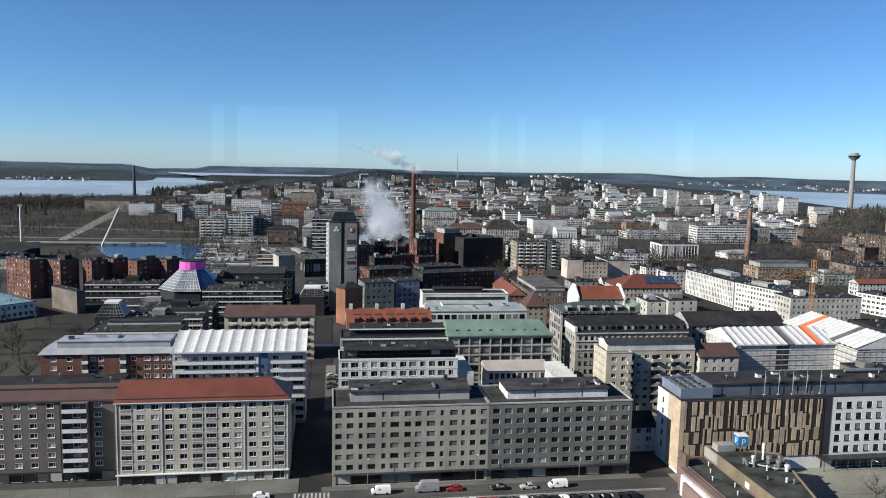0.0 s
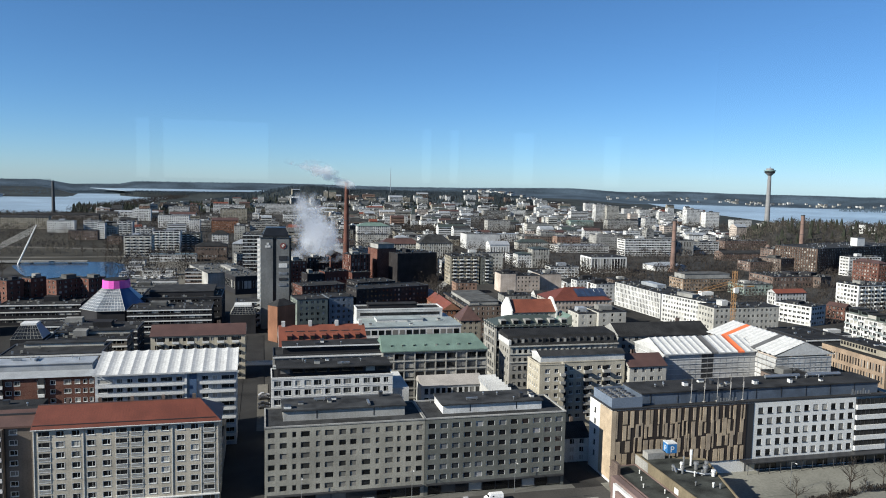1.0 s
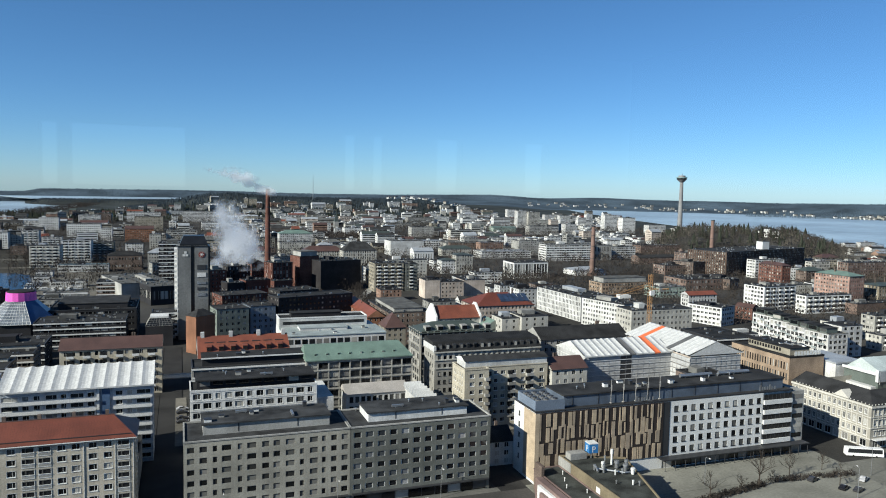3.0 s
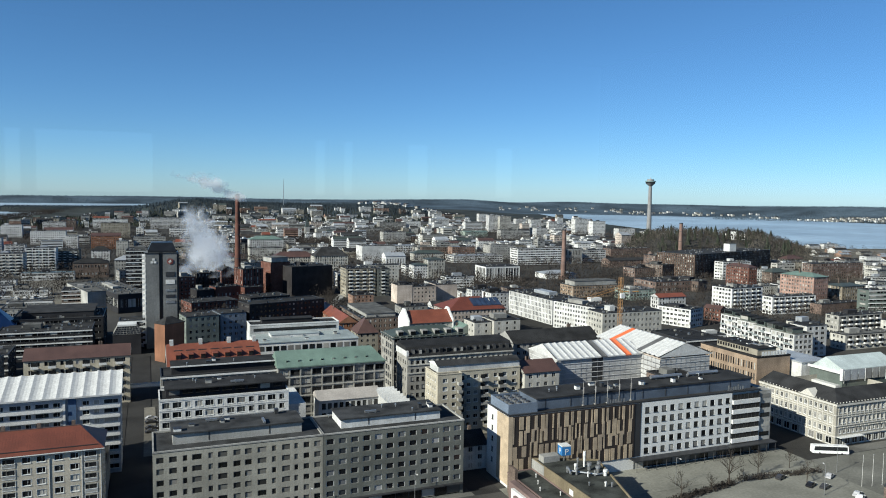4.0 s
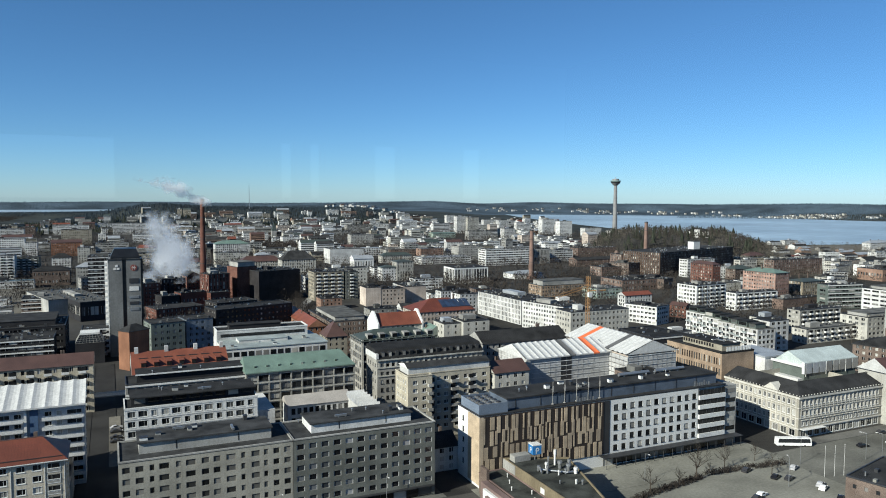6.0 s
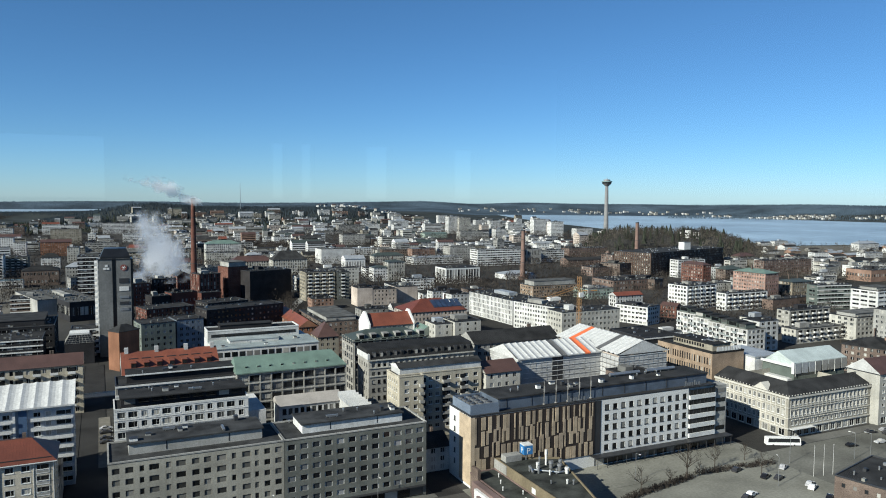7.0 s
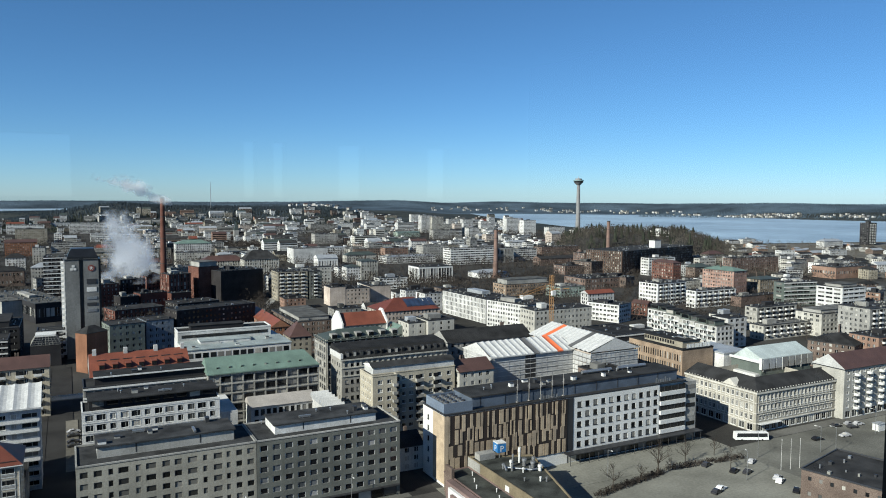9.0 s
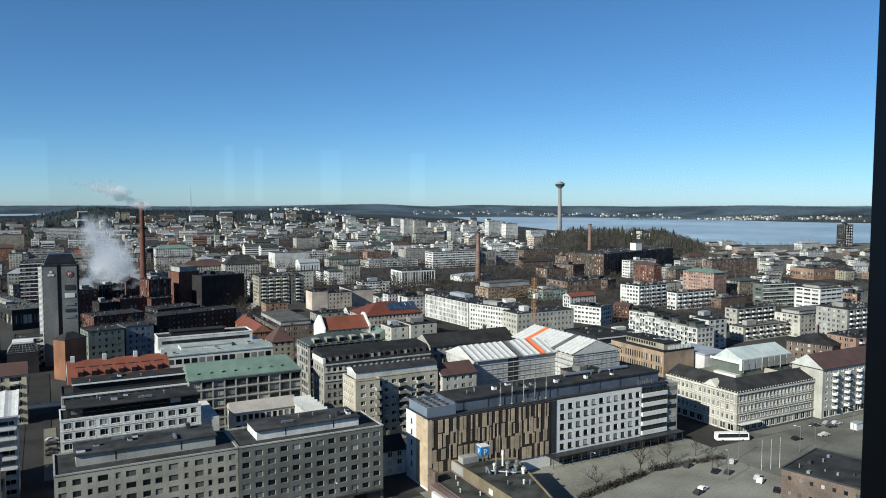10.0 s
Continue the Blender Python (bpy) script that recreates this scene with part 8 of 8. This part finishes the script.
# ---- landmarks on the south side ----
def glass_pyramid():
    p = root("glass_pyramid", "six-sided glazed mall pyramid with a pink crown", "building", -82.6, 455.0)
    frame_mat, pane_mat = TRIM_WHITE, surface("blue_sheet_roof", (0.0415, 0.0913, 0.199), 0.3, 0.2)
    lit_glass = surface("sunlit_skylight_glass", (0.17, 0.19, 0.21), 0.25, 0.3, 0.2, 1.5)
    ring = lambda r, z, a: (r * math.cos(a), r * math.sin(a), z)
    base = Solid()
    n = 8
    for i in range(n):
        a, c = 2 * math.pi * (i - 0.5) / n, 2 * math.pi * (i + 0.5) / n
        base.poly((ring(18.8, 0, a), ring(18.8, 0, c), ring(18.8, 12.6, c), ring(18.8, 12.6, a)))
    base.ob("wall", WALL["dark"], p)
    for i in range(n):
        a, c = 2 * math.pi * (i - 0.5) / n, 2 * math.pi * (i + 0.5) / n
        # Sun-side facets get paler panes: their lit look is put into the colour
        lit = i in (4, 5, 6)
        s = Solid()
        s.poly((ring(19.6, 12.6, a), ring(19.6, 12.6, c), ring(7.6, 23.5, c), ring(7.6, 23.5, a)))
        s.ob("slope", TRIM_GREY if i == 4 else lit_glass if lit else pane_mat, p)
        if lit:
            for k in range(9):
                t = k / 8
                r, z = 19.6 - 12.0 * t + 0.12, 12.6 + 10.9 * t
                Solid().tube(ring(r, z, a), ring(r, z, c), 0.1, 0.1, 4).ob("glazing_bar", frame_mat, p)
            for k in range(9):
                u = k / 8
                b0 = Vector(ring(19.72, 12.6, a)).lerp(Vector(ring(19.72, 12.6, c)), u)
                b1 = Vector(ring(7.72, 23.5, a)).lerp(Vector(ring(7.72, 23.5, c)), u)
                Solid().tube(b0, b1, 0.09, 0.09, 4).ob("glazing_bar", frame_mat, p)
    Solid().tube((0, 0, 23.5), (0, 0, 28.0), 7.7, 7.4, 16).ob("crown", surface("pink_sign_band", (0.622, 0.0830, 0.415), 0.5, 0.1), p)
    Solid().tube((0, 0, 28.0), (0, 0, 28.6), 7.0, 6.6, 16).ob("lid", ROOF["felt"], p)


glass_pyramid()


def pavilion(x, y, w, lift, rise, taper):
    """A glazed pyramid cut off at the top: a left flank coloured pale to look sunlit, a barred front, a blue far flank
    and a white cap.
    """
    p = root("glass_pavilion", "small glazed pavilion with a white-capped pyramid top", "pavilion", x, y)
    Solid().box(0, 0, 0, w, w, lift).ob("wall", WALL["dark"], p)
    m, top = w / 2, lift + rise
    cut = lambda a, b: (m + (a - m) * taper, m + (b - m) * taper, top)
    blue = surface("blue_sheet_flank", (0.030, 0.05, 0.10), 0.35, 0.2)
    for a, b, mat in (((0, 0), (w, 0), GLASS_DARK), ((w, 0), (w, w), blue), ((w, w), (0, w), blue), ((0, w), (0, 0), TRIM_GREY)):
        s = Solid()
        s.poly(((*a, lift), (*b, lift), cut(*b), cut(*a)))
        s.ob("slope", mat, p)
    for i in range(9):
        q = i / 8
        Solid().tube((w * q, -0.05, lift), (cut(w * q, 0)[0], cut(0, 0)[1] - 0.05, top), 0.06, 0.06, 4).ob("glazing_bar", TRIM_GREY, p)
    for i in range(5):
        q = i / 4
        k = m * (1 - taper) * q
        Solid().tube((k, k - 0.1, lift + rise * q), (w - k, k - 0.1, lift + rise * q), 0.07, 0.07, 4).ob("glazing_bar", TRIM_GREY, p)
    k = m * (1 - taper)
    Solid().box(k, k, top, w - k, w - k, top + 0.9).ob("cap", TRIM_WHITE, p)


pavilion(-18.2, 426.0, 14, 11.2, 4.0, 0.68)
pavilion(-107.5, 352.0, 13, 15.5, 5.5, 0.5)


def boat_mesh():
    s = Solid()
    ring = [(-5.5, -1.6), (2.0, -1.7), (5.8, 0.0), (2.0, 1.7), (-5.5, 1.6)]
    low = [(-5.0, -0.8), (1.6, -0.9), (4.4, 0.0), (1.6, 0.9), (-5.0, 0.8)]
    for i in range(5):
        j = (i + 1) % 5
        s.poly(((*low[i], 0), (*low[j], 0), (*ring[j], 1.7), (*ring[i], 1.7)))
    s.poly([(*p, 1.7) for p in ring])
    return s.mesh("hull", [TRIM_WHITE]), Solid().box(-3.6, -1.1, 1.705, 0.8, 1.1, 3.1).mesh("cabin", [WALL["clean_white"]]), Solid().box(-3.2, -1.13, 2.1, 0.5, 1.13, 2.7).mesh("pane", [GLASS_DARK])


HULL, CABIN, BOAT_PANE = boat_mesh()
br = random.Random(21)
for i in range(34):
    x, y = -118 + 5.2 * (i % 9) + br.uniform(-1, 1), 640 + 26 * (i // 9) + br.uniform(-4, 4)
    if any(a - 3 < x < c + 3 and b - 3 < y < e + 3 for a, b, c, e in PLOTS):
        continue
    bt = root("motor_boat", "white motor boat laid up on the harbour quay", "boat", x, y, 0.02, br.choice((88, 92, 96, 2)), "laid-up boats")
    child("hull", HULL, bt, 0, 0, 0)
    child("cabin", CABIN, bt, 0, 0, 0)
    child("pane", BOAT_PANE, bt, 0, 0, 0)


def cable_bridge():
    b = root("cable_stayed_bridge", "white bridge with one leaning pylon and stay cables", "bridge", -230.0, 782.0)
    Solid().tube((0, 0, 0), (16, 5, 38.5), 0.9, 0.5, 8).ob("pylon", TRIM_WHITE, b)
    for i in range(9):
        Solid().tube((15.5 - 0.4 * i, 4.8, 38 - 1.0 * i), (-50 + 1.1 * i, 24 - 0.3 * i, 3), 0.07, 0.07, 4).ob("cable", TRIM_WHITE, b)
    Solid().box(-75, 8, 1.2, 60, 14, 2.6).ob("deck", WALL["concrete"], b)
    for i in range(4):
        Solid().box(-60 + 34 * i, 9, 0, -57.5 + 34 * i, 13, 1.196).ob("pier", WALL["concrete"], b)


cable_bridge()


def flood_mast(x, y, h):
    m = root("floodlight_mast", "tall white stadium floodlight mast", "mast", x, y)
    Solid().tube((0, 0, 0), (0, 0, h), 1.3, 0.9, 8).ob("shaft", TRIM_WHITE, m)
    Solid().box(-2.2, -0.6, h, 2.2, 0.6, h + 2.6).ob("lamp_rack", WALL["concrete"], m)


flood_mast(-320, 819.5, 36)
st = root("stadium", "low dark-roofed stadium stand", "stadium", -345.0, 634.0, 0, -12)
Solid().box(0, 0, 0, 105, 22, 10).ob("stand", WALL["concrete"], st)
s = Solid()
s.poly(((-2, -4, 13), (107, -4, 13), (107, 24, 16), (-2, 24, 16)))
s.poly(((-2, -4, 12.4), (107, -4, 12.4), (107, -4, 13), (-2, -4, 13)))
s.ob("roof", ROOF["felt"], st)
for k in range(18):
    Solid().box(-1.8 + 6.3 * k, -3.9, 13.02, -1.4 + 6.3 * k, 0, 13.9).ob("rib", TRIM_WHITE, st)


def tower_crane():
    yel = surface("yellow_crane_paint", (0.299, 0.158, 0.0581), 0.5, 0.15)
    c = root("tower_crane", "yellow lattice tower crane over a building site", "crane", 236.2, 330.0)
    m = Solid()
    for sx, sy in ((-1, -1), (1, -1), (1, 1), (-1, 1)):
        m.tube((sx * 0.8, sy * 0.8, 0), (sx * 0.8, sy * 0.8, 46), 0.12, 0.12, 4)
    for k in range(23):
        z = 2 * k
        for (ax, ay), (bx, by) in (((-1, -1), (1, -1)), ((1, -1), (1, 1)), ((1, 1), (-1, 1)), ((-1, 1), (-1, -1))):
            m.tube((ax * 0.8, ay * 0.8, z), (bx * 0.8, by * 0.8, z + 2), 0.07, 0.07, 3)
    m.ob("mast", yel, c)
    j = Solid()
    for k in range(11):
        z = 40 - 0.5 * k
        j.tube((-2 * k, 0, z), (-2 * k - 2, 0, z - 0.5), 0.14, 0.14, 4)
        j.tube((-2 * k, 0, z + 1.4), (-2 * k - 2, 0, z + 0.9), 0.12, 0.12, 4)
        j.tube((-2 * k, 0, z), (-2 * k - 2, 0, z + 0.9), 0.08, 0.08, 3)
    j.ob("jib", yel, c)
    Solid().box(-1.2, -2.4, 35, 1.2, -1.1, 37.4).ob("cab", TRIM_WHITE, c)
    Solid().box(4, -2.6, 36.8, 8, -0.6, 38.6).ob("counterweight", WALL["concrete"], c)
    Solid().tube((0, 0, 38), (9, -3.8, 38.4), 0.3, 0.3, 4).ob("counter_jib", yel, c)


tower_crane()


# ---- steam over the board mill ----
def steam_material(start, dense):
    """Torn vapour; start: foot of the plume, its half width, its lean and its taper across the sheet."""
    mat, nt, bsdf = nodes_of("steam")
    out = nt.nodes["Material Output"]
    tc = nt.nodes.new("ShaderNodeTexCoord").outputs["UV"]
    ob = nt.nodes.new("ShaderNodeTexCoord").outputs["Object"]
    sep = nt.nodes.new("ShaderNodeSeparateXYZ")
    nt.links.new(tc, sep.inputs[0])

    def calc(op, *vals):
        n = nt.nodes.new("ShaderNodeMath")
        n.operation = op
        for k, v in enumerate(vals):
            if isinstance(v, float):
                n.inputs[k].default_value = v
            else:
                nt.links.new(v, n.inputs[k])
        return n.outputs[0]

    def noisy(scale, detail):
        n = nt.nodes.new("ShaderNodeTexNoise")
        n.inputs["Scale"].default_value, n.inputs["Detail"].default_value = scale, detail
        n.inputs["Roughness"].default_value = 0.62
        nt.links.new(ob, n.inputs["Vector"])
        return calc("SUBTRACT", n.outputs[0], 0.5)

    u, v = sep.outputs[0], sep.outputs[1]
    mid = calc("MULTIPLY_ADD", v, start[2], start[0])
    wide = calc("MULTIPLY_ADD", v, start[3], start[1])
    across = calc("DIVIDE", calc("ABSOLUTE", calc("SUBTRACT", u, mid)), wide)
    along = calc("MULTIPLY", calc("ABSOLUTE", calc("SUBTRACT", v, 0.40)), 2.0)
    body = calc("SUBTRACT", 1.0, calc("MAXIMUM", across, along))
    torn = calc("ADD", body, calc("ADD", calc("MULTIPLY", noisy(0.035, 3.0), 2.4), calc("MULTIPLY", noisy(0.12, 6.0), 1.8)))
    edge = nt.nodes.new("ShaderNodeMapRange")
    edge.inputs[1].default_value, edge.inputs[2].default_value = 0.12, 0.75
    nt.links.new(torn, edge.inputs[0])
    rim = nt.nodes.new("ShaderNodeMapRange")
    rim.inputs[1].default_value, rim.inputs[2].default_value = 0.0, 0.2
    nt.links.new(body, rim.inputs[0])
    half = nt.nodes.new("ShaderNodeMath")
    half.operation = "MULTIPLY"
    nt.links.new(calc("MULTIPLY", edge.outputs[0], rim.outputs[0]), half.inputs[0])
    half.inputs[1].default_value = dense
    tr_ = nt.nodes.new("ShaderNodeBsdfTransparent")
    dif = nt.nodes.new("ShaderNodeBsdfDiffuse")
    dif.inputs[0].default_value = (0.85, 0.87, 0.9, 1)
    tl = nt.nodes.new("ShaderNodeBsdfTranslucent")
    tl.inputs[0].default_value = (0.85, 0.87, 0.9, 1)
    both = nt.nodes.new("ShaderNodeMixShader")
    nt.links.new(dif.outputs[0], both.inputs[1])
    nt.links.new(tl.outputs[0], both.inputs[2])
    mix = nt.nodes.new("ShaderNodeMixShader")
    nt.links.new(half.outputs[0], mix.inputs[0])
    nt.links.new(tr_.outputs[0], mix.inputs[1])
    nt.links.new(both.outputs[0], mix.inputs[2])
    nt.links.new(mix.outputs[0], out.inputs["Surface"])
    return mat


STEAM = steam_material((0.47, 0.34, -0.10, -0.20), 0.57)
SMOKE = steam_material((0.98, 0.14, -0.95, 0.30), 0.55)


def steam(name, label, x, y, z, wide, tall, lean, layers, mat):
    """Billowing sheets of vapour, one behind the other."""
    s, uv, n = Solid(), [], 14
    for k in range(layers):
        i0 = len(s.v)
        for j in range(n + 1):
            for i in range(n + 1):
                u, v = i / n, j / n
                px = (u - 0.5) * wide + lean * v
                pz = v * tall
                py = k * 7 + 5 * noise.noise(Vector((u * 3, v * 3, k * 1.7)))
                s.v.append((px + 3 * noise.noise(Vector((v * 4, k, u))), py, pz))
        for j in range(n):
            for i in range(n):
                a = i0 + j * (n + 1) + i
                s.f.append((a, a + 1, a + n + 2, a + n + 1))
                s.m.append(0)
                uv.extend(((i / n, j / n), ((i + 1) / n, j / n), ((i + 1) / n, (j + 1) / n), (i / n, (j + 1) / n)))
    o = s.ob(name, mat, smooth=True)
    lay = o.data.uv_layers.new(name="UVMap")
    lay.data.foreach_set("uv", [c for p in uv for c in p])
    o.matrix_basis = pose(x, y, z)
    o.visible_shadow = False
    tagged(o, label, "steam", kind="stuff")


steam("steam_cloud", "white steam drifting over the mill roofs", 51, 656, 15, 88, 70, 0, 4, STEAM)
steam("chimney_smoke", "thin pale smoke leaving the chimney top", 50, 668, 80, 64, 30, 0, 2, SMOKE)


# ---- far settlements ----
def suburbs():
    q = random.Random(14)
    hm = Solid().box(-6, -5, 0, 6, 5, 7, 0).box(-6.4, -5.4, 7, 6.4, 5.4, 8.2, 1)
    tints = [hm.mesh("house", [WALL[t], ROOF[r]]) for t, r in (("white", "felt"), ("cream", "tile_brown"), ("white", "zinc"), ("white", "tile_brown"))]
    for a0, a1, r0, r1, n in ((15, 24, 2480, 2720, 70), (-22, -17, 3080, 3300, 34)):
        for _ in range(n):
            a, r = radians(q.uniform(a0, a1)), q.uniform(r0, r1)
            x, y = r * math.sin(a), r * math.cos(a)
            o = new("lakeside_house", q.choice(tints))
            k = q.uniform(0.45, 1.1)
            o.matrix_basis = pose(x, y, land(x, y) - 1 + (8 if r0 < 3000 else 3), 0, 0, q.uniform(0, 90)) @ Matrix.Diagonal((k * 1.6, k, k, 1))
            tagged(o, "pale distant house among dark trees", "house", "distant houses")
    s = Solid()
    for a0, a1, r0, r1, n in ((26, 36, 4180, 4420, 40), (36, 45, 4100, 4300, 40), (44.5, 46.5, 3900, 4000, 10), (47.5, 49.5, 3720, 3800, 16), (49, 53, 3640, 3900, 70), (54, 57, 3640, 3800, 26), (57, 61, 3500, 3800, 16)):
        for _ in range(n):
            a, r, k = radians(q.uniform(a0, a1)), q.uniform(r0, r1), q.uniform(0.4, 1.0)
            x, y = r * math.sin(a), r * math.cos(a)
            z, w = land(x, y), 9 * k
            s.box(x - w, y - 5 * k, z - 2, x + w, y + 5 * k, z + 3 + 7 * k, q.choice((0, 1, 2))).box(x - w, y - 5 * k, z + 3.01 + 7 * k, x + w, y + 5 * k, z + 4 + 7 * k, 3)
    tagged(s.ob("far_shore_houses", [WALL["white"], WALL["cream"], WALL["concrete"], ROOF["felt"]]), "pale houses scattered over the far shore", "houses", kind="stuff")


suburbs()


# ---- the tower that carries the viewpoint ----
def lookout():
    dark = surface("dark_bronze_frame", (0.0183, 0.0166, 0.0158), 0.4, 0.2, 3, 20)
    wall_in = surface("dark_room_wall", (0.0581, 0.0539, 0.0498), 0.7, 0.2, 0.5, 4)
    tagged(Solid().box(-9, -17, 0, 9, 0.95, 86.3).ob("wall_tower", WALL["dark"]), "dark tower shaft under the lookout room", "wall", kind="structure")
    tagged(Solid().box(-9, -17, 86.3, 9, 0.95, 86.5).ob("floor", wall_in), "dark floor of the lookout room", "floor", kind="structure")
    tagged(Solid().box(-9, -17, 89.6, 9, 0.95, 89.9).ob("ceiling", wall_in), "dark ceiling of the lookout room", "ceiling", kind="structure")
    back = Solid()
    # Wide opening mirrors as a pale patch; narrow slots are added for mirrored streaks
    pierced(back, 5, -6.2, -1, 0, 10, 86.5, 89.6, [(88.05, 88.62, [(1.05, 1.35), (2.1, 2.4), (2.96, 3.1), (3.26, 3.4), (4.95, 5.95), (6.05, 6.2)])], 0.2)
    tagged(back.ob("wall_back", wall_in), "dark back wall with a small window", "wall", kind="structure")
    for x0, x1, nm in ((-5.3, -5.0, "wall_left"), (5.0, 5.3, "wall_right")):
        tagged(Solid().box(x0, -6.4, 86.5, x1, 0.95, 89.6).ob(nm, wall_in), "dark side wall of the lookout room", "wall", kind="structure")
    w = root("window_1", "tall lookout window in a dark bronze frame", "window", 0, 0, 86.5)
    w["kind"] = "structure"
    Solid().box(-5, 0.5, 0, 5, 0.9, 0.5).ob("window_sill", dark, w)
    Solid().box(-5, 0.5, 2.9, 5, 0.9, 3.1).ob("lintel", dark, w)
    f = Solid().box(1.150, 0.58, 0.5, 1.178, 0.70, 2.9).box(1.178, 0.50, 0.5, 1.30, 0.71, 2.9).box(1.30, 0.58, 0.5, 1.34, 0.70, 2.9)
    f.ob("window_frame", dark, w)
    Solid().box(1.183, 0.47, 0.5, 1.198, 0.499, 2.9).ob("bead", STEEL, w)
    Solid().box(-3.2, 0.58, 0.5, -3.0, 0.76, 2.9).ob("window_frame", dark, w)
    mat, nt, bsdf = nodes_of("lookout_glass")
    tr_, gl, mx = nt.nodes.new("ShaderNodeBsdfTransparent"), nt.nodes.new("ShaderNodeBsdfGlossy"), nt.nodes.new("ShaderNodeMixShader")
    gl.inputs["Roughness"].default_value = 0.012
    mx.inputs[0].default_value = 0.07
    nt.links.new(tr_.outputs[0], mx.inputs[1])
    nt.links.new(gl.outputs[0], mx.inputs[2])
    nt.links.new(mx.outputs[0], nt.nodes["Material Output"].inputs["Surface"])
    s = Solid()
    s.poly(((-3.0, 0.66, 0.5), (1.150, 0.66, 0.5), (1.150, 0.66, 2.9), (-3.0, 0.66, 2.9)))
    o = s.ob("pane", mat, w)
    o.visible_shadow = False


lookout()
